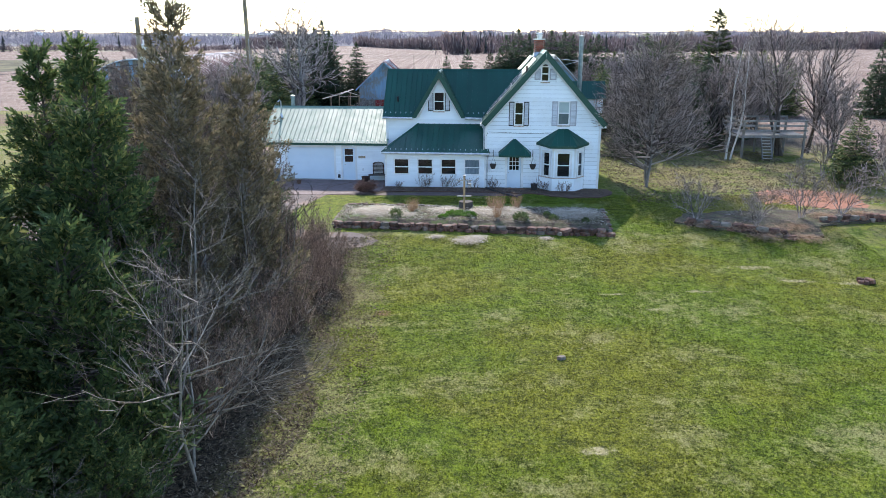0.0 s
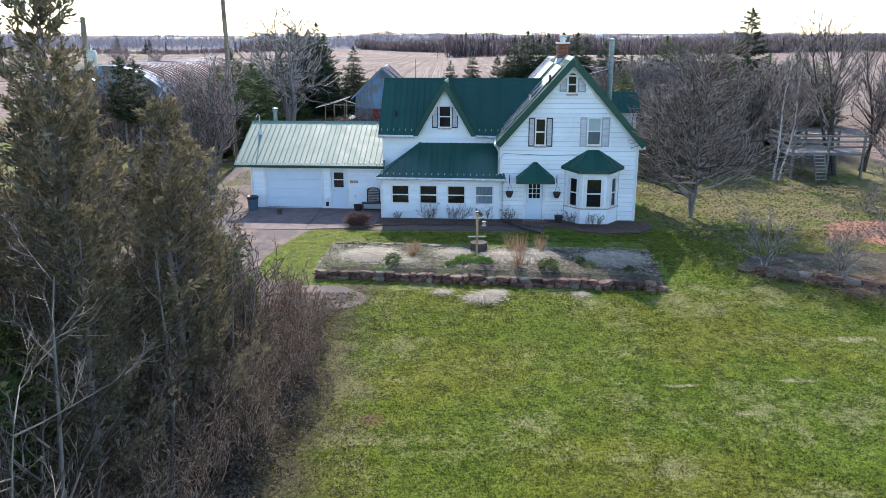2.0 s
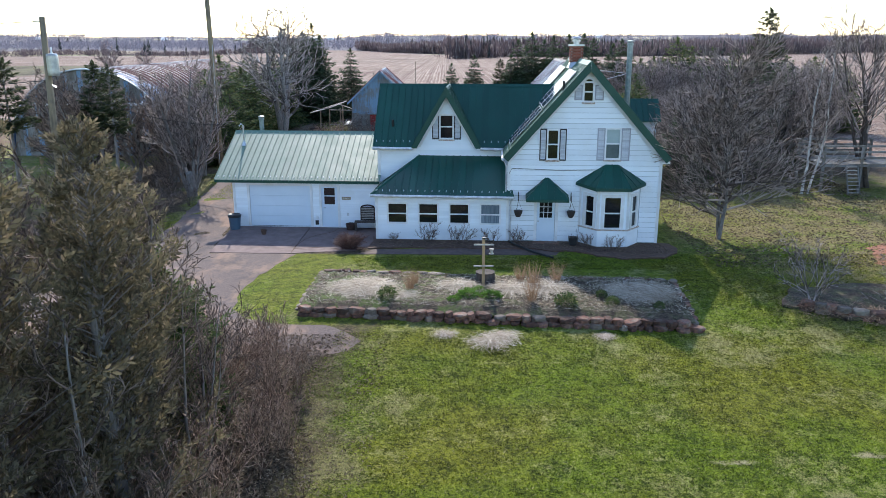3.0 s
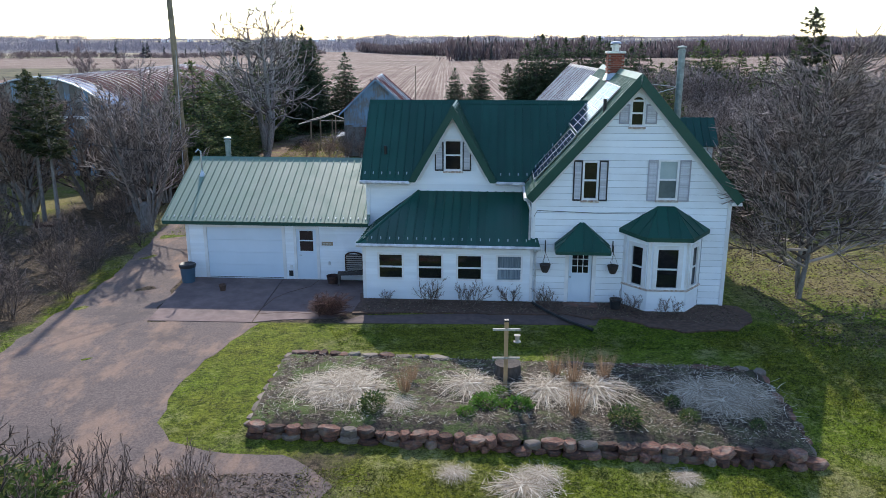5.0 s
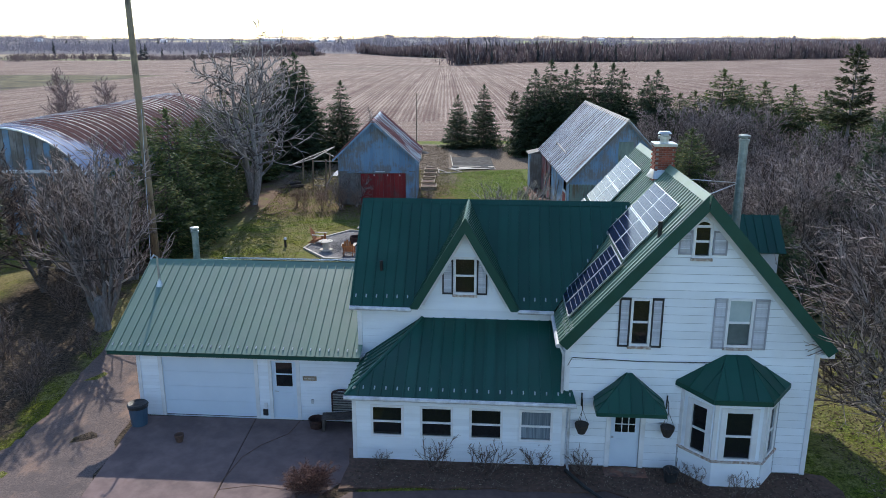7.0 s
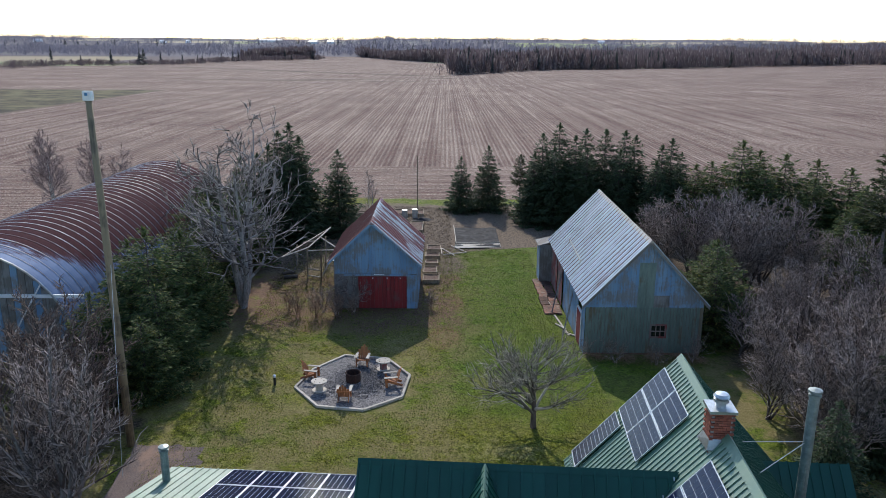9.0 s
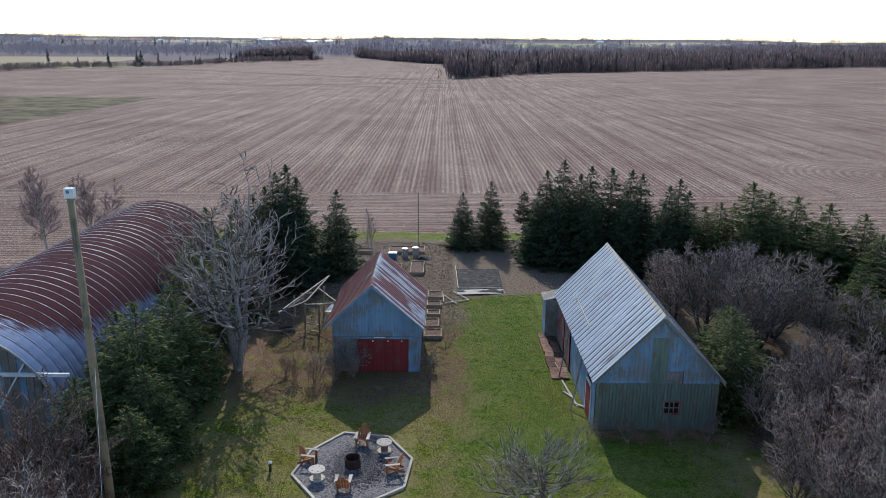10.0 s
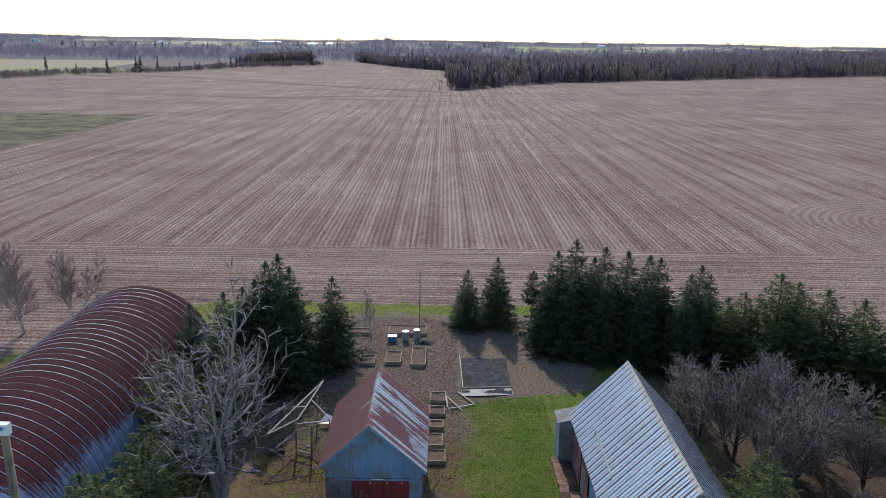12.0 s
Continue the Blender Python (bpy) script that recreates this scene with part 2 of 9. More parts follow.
# ======================= building helpers =======================
class Geo:
    """Collects vertices and faces of one mesh."""

    def __init__(self):
        self.v, self.f = [], []

    def add(self, verts, faces):
        k = len(self.v)
        self.v += [tuple(p) for p in verts]
        self.f += [tuple(i + k for i in f) for f in faces]
        return self

    def box(self, lo, hi, m=None):
        (a, b, c), (d, e, g) = lo, hi
        p = [(a, b, c), (d, b, c), (d, e, c), (a, e, c), (a, b, g), (d, b, g), (d, e, g), (a, e, g)]
        if m is not None:
            p = [m @ Vector(q) for q in p]
        return self.add(p, [(0, 3, 2, 1), (4, 5, 6, 7), (0, 1, 5, 4), (1, 2, 6, 5), (2, 3, 7, 6), (3, 0, 4, 7)])

    def prism(self, poly, off):
        """A flat polygon given thickness along off."""
        n, off = len(poly), Vector(off)
        p = [Vector(q) for q in poly]
        p += [q + off for q in p]
        return self.add(p, [tuple(range(n))[::-1], tuple(range(n, 2 * n))] + [(i, (i + 1) % n, n + (i + 1) % n, n + i) for i in range(n)])

    def beam(self, p, q, w, h, up=(0, 0, 1)):
        """A bar from p to q, w wide and h high."""
        p, q = Vector(p), Vector(q)
        d = (q - p).normalized()
        s = d.cross(Vector(up))
        s = s.normalized() if s.length > 1e-4 else Vector((1, 0, 0))
        u = s.cross(d)
        c = [(-w / 2, -h / 2), (w / 2, -h / 2), (w / 2, h / 2), (-w / 2, h / 2)]
        pts = [e + s * a + u * b for e in (p, q) for a, b in c]
        return self.add(pts, [(3, 2, 1, 0), (4, 5, 6, 7), (0, 1, 5, 4), (1, 2, 6, 5), (2, 3, 7, 6), (3, 0, 4, 7)])

    def tube(self, pts, radii, n=6, caps=True):
        pts = [Vector(p) for p in pts]
        k0 = len(self.v)
        ref = Vector((0.31, 0.87, 0.11))
        for i, p in enumerate(pts):
            d = (pts[min(i + 1, len(pts) - 1)] - pts[max(i - 1, 0)]).normalized()
            s = d.cross(ref)
            s = s.normalized() if s.length > 1e-4 else Vector((1, 0, 0))
            u = d.cross(s)
            for k in range(n):
                a = 2 * math.pi * k / n
                self.v.append(tuple(p + (s * math.cos(a) + u * math.sin(a)) * radii[i]))
        for i in range(len(pts) - 1):
            for k in range(n):
                a, b = k0 + i * n + k, k0 + i * n + (k + 1) % n
                self.f.append((a, b, b + n, a + n))
        if caps:
            self.f.append(tuple(k0 + k for k in range(n))[::-1])
            e = k0 + (len(pts) - 1) * n
            self.f.append(tuple(e + k for k in range(n)))
        return self

    def lathe(self, profile, n=16, at=(0, 0, 0)):
        """Turned about z: profile of (radius, height)."""
        k0 = len(self.v)
        for r, h in profile:
            for k in range(n):
                a = 2 * math.pi * k / n
                self.v.append((at[0] + r * math.cos(a), at[1] + r * math.sin(a), at[2] + h))
        for i in range(len(profile) - 1):
            for k in range(n):
                a, b = k0 + i * n + k, k0 + i * n + (k + 1) % n
                self.f.append((a, b, b + n, a + n))
        return self


def mesh_of(name, geo, mat, smooth=False):
    me = bpy.data.meshes.new(name)
    me.from_pydata(geo.v, [], geo.f)
    me.materials.append(mat)
    if smooth:
        me.polygons.foreach_set("use_smooth", [True] * len(me.polygons))
    me.update()
    return me


def mesh_np(name, v, f, mat, smooth=False):
    """A mesh from arrays; f is (faces, 3 or 4)."""
    me = bpy.data.meshes.new(name)
    n, k = f.shape
    me.vertices.add(len(v))
    me.vertices.foreach_set("co", np.asarray(v, np.float32).ravel())
    me.loops.add(n * k)
    me.loops.foreach_set("vertex_index", np.asarray(f, np.int32).ravel())
    me.polygons.add(n)
    me.polygons.foreach_set("loop_start", np.arange(0, n * k, k, dtype=np.int32))
    me.polygons.foreach_set("loop_total", np.full(n, k, np.int32))
    if smooth:
        me.polygons.foreach_set("use_smooth", np.ones(n, bool))
    me.materials.append(mat)
    me.update(calc_edges=True)
    return me


def thing(name, label, category, at=None, group="", kind=""):
    """The empty base of a thing that has parts."""
    ob = new(name)
    ob.empty_display_size = 0.2
    if at is not None:
        ob.matrix_world = at if isinstance(at, Matrix) else Matrix.Translation(at)
    return tagged(ob, label, category, group, kind)


def part(name, geo, mat, parent, label="", smooth=False, at=None, kind=""):
    me = geo if isinstance(geo, bpy.types.Mesh) else mesh_of(name, geo, mat, smooth)
    ob = new(name, me)
    ob.parent = parent
    if at is not None:
        ob.matrix_basis = at
    return tagged(ob, label, kind=kind)


def single(name, geo, mat, label, category, group="", kind="", at=None, smooth=False):
    """A thing of one mesh."""
    me = geo if isinstance(geo, bpy.types.Mesh) else mesh_of(name, geo, mat, smooth)
    ob = new(name, me)
    if at is not None:
        ob.matrix_world = at if isinstance(at, Matrix) else Matrix.Translation(at)
    return tagged(ob, label, category, group, kind)


def clip_poly(poly, axis, value, keep_less):
    """A 2-D polygon cut by a line along an axis."""
    out = []
    for i, p in enumerate(poly):
        q = poly[(i + 1) % len(poly)]
        a, b = (p[axis] <= value) == keep_less, (q[axis] <= value) == keep_less
        if a:
            out.append(p)
        if a != b:
            t = (value - p[axis]) / (q[axis] - p[axis])
            out.append(tuple(p[k] + t * (q[k] - p[k]) for k in range(2)))
    return out


def area(poly):
    return 0.5 * abs(sum(p[0] * q[1] - q[0] * p[1] for p, q in zip(poly, poly[1:] + poly[:1])))


def sheets(name, parent, corners, pitch, mat, rib=(0.035, 0.03), thick=0.02, label="", screws=None, rib_mat=None):
    """A metal roof slope: sheets that run up it, each with its rib. corners: eave left, eave right, then round to the top; the first two give the eave's direction."""
    c = [Vector(q) for q in corners]
    s = (c[1] - c[0]).normalized()
    nrm = None
    for k in range(2, len(c)):
        d = c[k] - c[0]
        w = d - s * d.dot(s)
        if w.length > 0.2:
            nrm = s.cross(w).normalized()
            up = w.normalized()
            break
    if nrm.z < 0:
        nrm = -nrm
    flat = [((q - c[0]).dot(s), (q - c[0]).dot(up)) for q in c]
    lo, hi = min(p[0] for p in flat), max(p[0] for p in flat)
    count = max(1, round((hi - lo) / pitch))
    step = (hi - lo) / count
    def back(p, h):
        return c[0] + s * p[0] + up * p[1] + nrm * h
    for i in range(count):
        a, b = lo + i * step, lo + (i + 1) * step
        strip = clip_poly(clip_poly(flat, 0, a, False), 0, b, True)
        if len(strip) < 3 or area(strip) < 0.01:
            continue
        g = Geo()
        g.prism([back(p, 0) for p in strip], nrm * thick)
        r = clip_poly(clip_poly(flat, 0, a, False), 0, a + rib[0], True)
        if len(r) >= 3 and area(r) > 0.002:
            ridge = Geo() if rib_mat and i % 2 else g
            ridge.prism([back(p, thick) for p in r], nrm * rib[1])
        ob = part(name, g, mat, parent, label if i == 0 else "")
        if rib_mat and i % 2:
            part("rib", ridge, rib_mat, ob)
        if screws:
            t0 = min(p[1] for p in strip)
            g2 = Geo()
            m = a + step * 0.5
            for t in screws:
                p = back((m, t0 + t), thick)
                g2.beam(p, p + up * 0.11, 0.035, 0.05, nrm)
            part("snow_guard", g2, M["screw"], ob)
    return nrm, up, s


def boards(parent, lo, hi, z0, rows, top_of, holes, face, mat, depth=0.018):
    """Lapped horizontal siding on an upright plane that runs along x. top_of(z) gives the wall's left and right end at that height, holes are (x0, x1, z0, z1)."""
    for i in range(rows):
        a, b = z0 + i * hi, z0 + (i + 1) * hi - 0.016
        ends0, ends1 = top_of(a), top_of(min(b, lo - 0.001))
        if b > lo:
            b = lo
        if ends0 is None or b - a < 0.03:
            break
        if ends1 is None:
            ends1 = ((ends0[0] + ends0[1]) / 2 - 0.02, (ends0[0] + ends0[1]) / 2 + 0.02)
        cuts = sorted((h[0], h[1]) for h in holes if h[2] < (a + b) / 2 < h[3])
        x = ends0[0]
        spans = []
        for h0, h1 in cuts:
            if h0 > x:
                spans.append((x, h0))
            x = max(x, h1)
        if x < ends0[1]:
            spans.append((x, ends0[1]))
        for s0, s1 in spans:
            t0 = max(s0, ends1[0]) if s0 == ends0[0] else s0
            t1 = min(s1, ends1[1]) if s1 == ends0[1] else s1
            if s1 - s0 < 0.05 or t1 - t0 < 0.01:
                continue
            g = Geo()
            g.add([(s0, face - depth, a), (s1, face - depth, a), (s1, face, a), (s0, face, a),
                   (t0, face - depth * 0.35, b), (t1, face - depth * 0.35, b), (t1, face, b), (t0, face, b)],
                  [(0, 3, 2, 1), (4, 5, 6, 7), (0, 1, 5, 4), (1, 2, 6, 5), (2, 3, 7, 6), (3, 0, 4, 7)])
            part("siding_board", g, mat, parent)


def wall_slab(name, parent, outline, holes, y0, y1, mat, label=""):
    """An upright wall in the plane of x and z, from y0 to y1, with openings cut through. outline: (x, z) corners; holes as boxes (x0, x1, z0, z1)."""
    xs = sorted({p[0] for p in outline} | {h[k] for h in holes for k in (0, 1)})
    zs = sorted({p[1] for p in outline} | {h[k] for h in holes for k in (2, 3)})
    g = Geo()
    for x0, x1 in zip(xs, xs[1:]):
        for z0, z1 in zip(zs, zs[1:]):
            if any(h[0] <= (x0 + x1) / 2 <= h[1] and h[2] <= (z0 + z1) / 2 <= h[3] for h in holes):
                continue
            cell = outline
            for axis, val, less in ((0, x0, False), (0, x1, True), (1, z0, False), (1, z1, True)):
                cell = clip_poly(cell, axis, val, less)
                if len(cell) < 3:
                    break
            if len(cell) >= 3 and area(cell) > 1e-4:
                g.prism([(p[0], y0, p[1]) for p in cell], (0, y1 - y0, 0))
    wall = part(name, g, mat, parent, label)
    bm = bmesh.new()
    bm.from_mesh(wall.data)
    bmesh.ops.remove_doubles(bm, verts=bm.verts[:], dist=0.0008)
    bm.to_mesh(wall.data)
    bm.free()
    return wall


def sash_window(parent, x0, x1, z0, z1, face, mat=None, sill=None, mid=0.5, curtain=None, m=None):
    """A two-pane sash window in an opening of a wall whose outside is at y = face."""
    mat = mat or M["white_trim"]
    at = m or Matrix.Identity(4)
    w = new("window")
    w.parent = parent
    w.matrix_basis = at
    zm = z0 + (z1 - z0) * mid
    t = 0.07
    for nm, lo, hi in (("jamb", (x0 - t, face - 0.045, z0 - t), (x0, face + 0.1, z1 + t)), ("jamb", (x1, face - 0.045, z0 - t), (x1 + t, face + 0.1, z1 + t)),
                       ("head", (x0, face - 0.045, z1), (x1, face + 0.1, z1 + t)), ("bottom_rail", (x0, face - 0.045, z0 - t), (x1, face + 0.1, z0)),
                       ("meeting_rail", (x0, face - 0.012, zm - 0.03), (x1, face + 0.06, zm + 0.03))):
        part(nm, Geo().box(lo, hi), mat, w)
    if sill:
        part("sill", Geo().box((x0 - t - 0.03, face - 0.09, z0 - t - 0.07), (x1 + t + 0.03, face + 0.02, z0 - t)), sill, w)
    for a, b, d in ((z0, zm - 0.03, 0.035), (zm + 0.03, z1, 0.015)):
        g = Geo().box((x0, face + d, a), (x1, face + d + 0.006, b))
        part("pane", g, M[curtain[d < 0.03]] if curtain else M["glass"], w)
    return w


def louvre_shutter(parent, x0, x1, z0, z1, face, frame_mat):
    s = new("shutter")
    s.parent = parent
    g = Geo()
    for lo, hi in (((x0, face - 0.05, z0), (x0 + 0.045, face - 0.008, z1)), ((x1 - 0.045, face - 0.05, z0), (x1, face - 0.008, z1)),
                   ((x0, face - 0.05, z0), (x1, face - 0.008, z0 + 0.06)), ((x0, face - 0.05, z1 - 0.06), (x1, face - 0.008, z1))):
        g.box(lo, hi)
    part("shutter_frame", g, frame_mat, s)
    n = max(6, int((z1 - z0 - 0.12) / 0.058))
    h = (z1 - z0 - 0.12) / n
    slat = mesh_of("slat", Geo().add([(0, -0.042, 0), (x1 - x0 - 0.09, -0.042, 0), (x1 - x0 - 0.09, -0.012, h * 0.8), (0, -0.012, h * 0.8),
                                      (0, -0.034, -0.006), (x1 - x0 - 0.09, -0.034, -0.006), (x1 - x0 - 0.09, -0.004, h * 0.8 - 0.006), (0, -0.004, h * 0.8 - 0.006)],
                                     [(0, 1, 2, 3), (7, 6, 5, 4), (4, 5, 1, 0), (5, 6, 2, 1), (6, 7, 3, 2), (7, 4, 0, 3)]), M["shutter_slat"])
    for i in range(n):
        part("slat", slat, None, s, at=Matrix.Translation((x0 + 0.045, face, z0 + 0.06 + i * h)))
    return s


def smooth01(a, b, v):
    t = np.clip((v - a) / (b - a), 0, 1)
    return t * t * (3 - 2 * t)


# ======================= ground =======================
def ground_z(x, y):
    """Height of the land."""
    x, y = np.asarray(x, float), np.asarray(y, float)
    z = -0.55 * (1 - smooth01(31.0, 40.5, y))
    z = z - 0.9 * (1 - smooth01(-60.0, 12.0, y))
    level = smooth01(40, 43, y) * (1 - smooth01(53, 56, y)) * smooth01(-6, -3, x) * (1 - smooth01(22, 25, x))
    z = z + 0.05 * np.sin(x * 0.31 + 1.7) * np.sin(y * 0.27) * (1 - smooth01(130, 200, y)) * (1 - level)
    z = z - 4.5 * smooth01(160, 620, y) + 0.004 * np.clip(np.abs(x - 30) - 120, 0, 500) * smooth01(150, 500, y)
    # the far country: a shallow valley, then low hills up to the skyline
    z = z - 5.0 * smooth01(620, 900, y) * (1 - smooth01(1300, 1900, y))
    hills = 22 + 4 * np.sin(x * 0.0021 + 0.6) + 3 * np.sin(x * 0.0053 + 2.0) + 2.5 * np.sin(y * 0.004 + x * 0.001)
    z = z + smooth01(1100, 2900, y) * hills
    return z


def axis_steps(spans):
    out = []
    for a, b, step in spans:
        out += list(np.arange(a, b, step))
    return np.array(out + [spans[-1][1]])


def blob(n, x, y, spots, rag):
    """Ragged round spots: (x, y, half width, half depth)."""
    out = 0.0
    for cx, cy, rx, ry in spots:
        u = n.math("DIVIDE", n.math("SUBTRACT", x, cx), rx)
        v = n.math("DIVIDE", n.math("SUBTRACT", y, cy), ry)
        d = n.math("ADD", n.math("MULTIPLY", u, u), n.math("MULTIPLY", v, v))
        out = n.math("MAXIMUM", out, n.ramp(n.math("ADD", d, rag), 0.2, 1.0, 1.0, 0.0))
    return out


def turf_color(n, p):
    """Green turf with dry, straw-coloured drifts, dead flecks and small bleached patches."""
    x, y = n.xyz(p)[0], n.xyz(p)[1]
    fine = n.noise(p, 9.0, 6.0, 0.8)
    blade = n.noise(n.scaled(p, (1.0, 0.7, 1.0)), 34.0, 5.0, 0.85)
    clump = n.noise(p, 2.4, 8.0, 0.82)
    mixed = n.math("ADD", n.math("MULTIPLY", blade, 0.35), n.math("ADD", n.math("MULTIPLY", clump, 0.3), n.math("MULTIPLY", fine, 0.35)))
    g = n.ramp(mixed, 0.43, 0.585)
    lush_tone = n.ramp(n.noise(p, 0.16, 5.0, 0.6), 0.38, 0.62)
    dark = n.mix(lush_tone, (0.032, 0.040, 0.004), (0.022, 0.040, 0.003))
    light = n.mix(lush_tone, (0.255, 0.262, 0.026), (0.190, 0.255, 0.017))
    green = n.mix(g, dark, light)
    straw = n.mix(n.ramp(blade, 0.35, 0.65), (0.14, 0.125, 0.045), (0.46, 0.41, 0.21))
    drift = n.noise(p, 0.34, 10.0, 0.80)
    side = n.math("MULTIPLY", n.ramp(n.math("ADD", x, n.math("MULTIPLY", n.noise(p, 0.3, 4.0), 5.0)), 7.6, 13.0, 0.085, 0.0), n.math("MULTIPLY", n.ramp(y, 30.0, 36.0, 1.0, 0.0), n.ramp(x, -2.0, 4.0)))
    lush = n.math("MULTIPLY", n.ramp(n.math("ADD", x, n.math("MULTIPLY", clump, 4.0)), 10.0, 13.0), n.math("MULTIPLY", n.ramp(y, 66.0, 74.0), n.ramp(y, 102.0, 108.0, 1.0, 0.0)))
    side = n.math("SUBTRACT", side, n.math("MULTIPLY", lush, 0.11))
    green = n.mix(n.math("MULTIPLY", lush, 0.6), green, n.mix(g, (0.020, 0.048, 0.005), (0.105, 0.205, 0.018)))
    dry = n.ramp(n.math("ADD", side, n.math("ADD", n.math("MULTIPLY", drift, 0.60), n.math("MULTIPLY", n.math("ADD", fine, clump), 0.21))), 0.515, 0.60)
    turf = n.mix(n.math("MULTIPLY", dry, 0.66), green, straw)
    fleck = n.math("MULTIPLY", n.ramp(n.noise(p, 13.0, 4.0, 0.8), 0.59, 0.65), 0.65)
    turf = n.mix(fleck, turf, (0.36, 0.31, 0.16))
    bare = n.ramp(n.noise(p, 0.7, 9.0, 0.75), 0.665, 0.70)
    rag = n.math("MULTIPLY", n.math("SUBTRACT", n.noise(p, 3.0, 8.0, 0.85), 0.42), 5.0)
    spots = blob(n, x, y, [(23.6, 33.2, 1.3, 0.35), (24.9, 31.6, 1.0, 0.3), (27.0, 31.4, 1.0, 0.3), (17.2, 29.9, 0.7, 0.18), (18.3, 28.2, 0.5, 0.2), (14.4, 18.5, 0.7, 0.3), (20.6, 30.2, 0.9, 0.2)], rag)
    bare = n.math("MAXIMUM", bare, n.math("MULTIPLY", spots, n.ramp(fine, 0.35, 0.55, 0.45, 1.0)))
    return n.mix(n.math("MULTIPLY", bare, 0.85), turf, n.mix(fine, (0.32, 0.25, 0.14), (0.60, 0.51, 0.34))), fine, blade


TAN, LEA = (0.38, 0.32, 0.22), (0.27, 0.30, 0.13)
FAR_FIELDS = [(165, 430, 1800, 2150, LEA), (-800, -560, 2050, 2600, TAN), (-1050, -890, 2200, 2650, TAN), (-560, -480, 2000, 2300, LEA), (-420, -250, 2150, 2500, TAN), (520, 800, 2000, 2500, TAN), (860, 1300, 1900, 2500, TAN),
              (450, 560, 1850, 2000, LEA), (-1700, -1500, 2000, 2200, TAN), (-60, 60, 2300, 2600, TAN)]


def land_material():
    """Turf, stubble, woodland floor and far fields, each within its own bounds."""
    n = Nodes("land")
    p = n.pos
    x, y = n.xyz(p)[0], n.xyz(p)[1]
    wob = n.math("SUBTRACT", n.noise(p, 0.35, 5.0), 0.5)
    turf, fine, blade = turf_color(n, p)
    # thinner, browner turf under the trees and behind the house
    wood = n.ramp(n.math("ADD", x, n.math("MULTIPLY", wob, 9.0)), 20.5, 25.0)
    back = n.math("MULTIPLY", n.ramp(y, 52.0, 60.0), n.ramp(y, 104.0, 112.0, 1.0, 0.0))
    thin = n.math("MULTIPLY", n.math("MAXIMUM", n.math("MULTIPLY", wood, n.ramp(y, 30.0, 44.0)), n.math("MULTIPLY", back, n.ramp(n.math("ADD", x, n.math("MULTIPLY", wob, 8.0)), 8.0, 13.0, 0.85, 0.25))), n.ramp(n.noise(p, 0.5, 6.0, 0.68), 0.38, 0.58))
    earth = n.mix(fine, (0.15, 0.075, 0.045), (0.30, 0.165, 0.105))
    turf = n.mix(n.math("MULTIPLY", blob(n, x, y, [(8.6, 28.0, 0.45, 0.4), (9.6, 79.6, 1.4, 2.4), (10.2, 86.0, 0.9, 2.6), (0.6, 80.6, 0.7, 0.5), (3.6, 66.4, 0.5, 0.3), (1.6, 82.0, 2.2, 1.0)], n.math("MULTIPLY", n.math("SUBTRACT", fine, 0.48), 3.0)), 0.8), turf, earth)
    turf = n.mix(thin, turf, n.mix(n.ramp(fine, 0.3, 0.7), (0.12, 0.10, 0.038), (0.30, 0.245, 0.11)))
    plot = n.math("MULTIPLY", n.ramp(n.math("ADD", y, n.math("MULTIPLY", wob, 5.0)), 92.5, 94.0), n.ramp(n.math("SUBTRACT", n.math("ADD", x, n.math("MULTIPLY", wob, 5.0)), n.ramp(y, 99.5, 103.0, 0.0, 11.0)), 10.0, 12.0, 1.0, 0.0))
    plot = n.math("MULTIPLY", plot, n.ramp(n.math("ADD", y, n.math("MULTIPLY", wob, 5.0)), 119.0, 121.0, 1.0, 0.0))
    plot = n.math("MULTIPLY", plot, n.ramp(x, -14.0, -12.0))
    turf = n.mix(plot, turf, n.mix(n.ramp(n.noise(p, 5.0, 7.0, 0.8), 0.35, 0.65), (0.055, 0.040, 0.030), (0.27, 0.205, 0.15)))
    shed = n.math("MULTIPLY", n.ramp(n.math("ADD", x, n.math("MULTIPLY", wob, 9.0)), 9.5, 11.5, 1.0, 0.0), n.ramp(n.math("ADD", y, n.math("MULTIPLY", wob, 9.0)), 78.5, 83.0))
    shed = n.math("MULTIPLY", shed, n.ramp(y, 92.0, 94.0, 1.0, 0.0))
    turf = n.mix(n.math("MULTIPLY", shed, n.ramp(n.noise(p, 0.9, 8.0, 0.8), 0.39, 0.52)), turf, n.mix(n.ramp(n.noise(p, 7.0, 6.0, 0.8), 0.35, 0.65), (0.085, 0.05, 0.035), (0.25, 0.155, 0.105)))
    # woodland floor: leaf litter
    litter = n.mix(n.ramp(n.noise(p, 7.0, 7.0, 0.85), 0.40, 0.62), (0.026, 0.020, 0.015), (0.165, 0.118, 0.08))
    left = n.ramp(n.math("ADD", n.math("SUBTRACT", x, n.ramp(y, 16.0, 29.0, -0.7, 0.7)), n.math("MULTIPLY", wob, 4.0)), 5.8, 7.6, 1.0, 0.0)
    left = n.math("MULTIPLY", left, n.ramp(n.math("ADD", y, n.math("MULTIPLY", wob, 4.0)), 36.5, 38.5, 1.0, 0.0))
    left = n.math("MULTIPLY", left, n.ramp(n.math("ADD", x, n.math("MULTIPLY", wob, 6.0)), -12.0, -8.0))
    left2 = n.math("MULTIPLY", n.ramp(n.math("ADD", n.math("ADD", x, n.math("MULTIPLY", wob, 5.0)), n.ramp(y, 55.0, 62.0, 0.0, 1.8)), -4.4, -3.5, 1.0, 0.0), n.ramp(y, 45.0, 118.0, 1.0, 1.0))
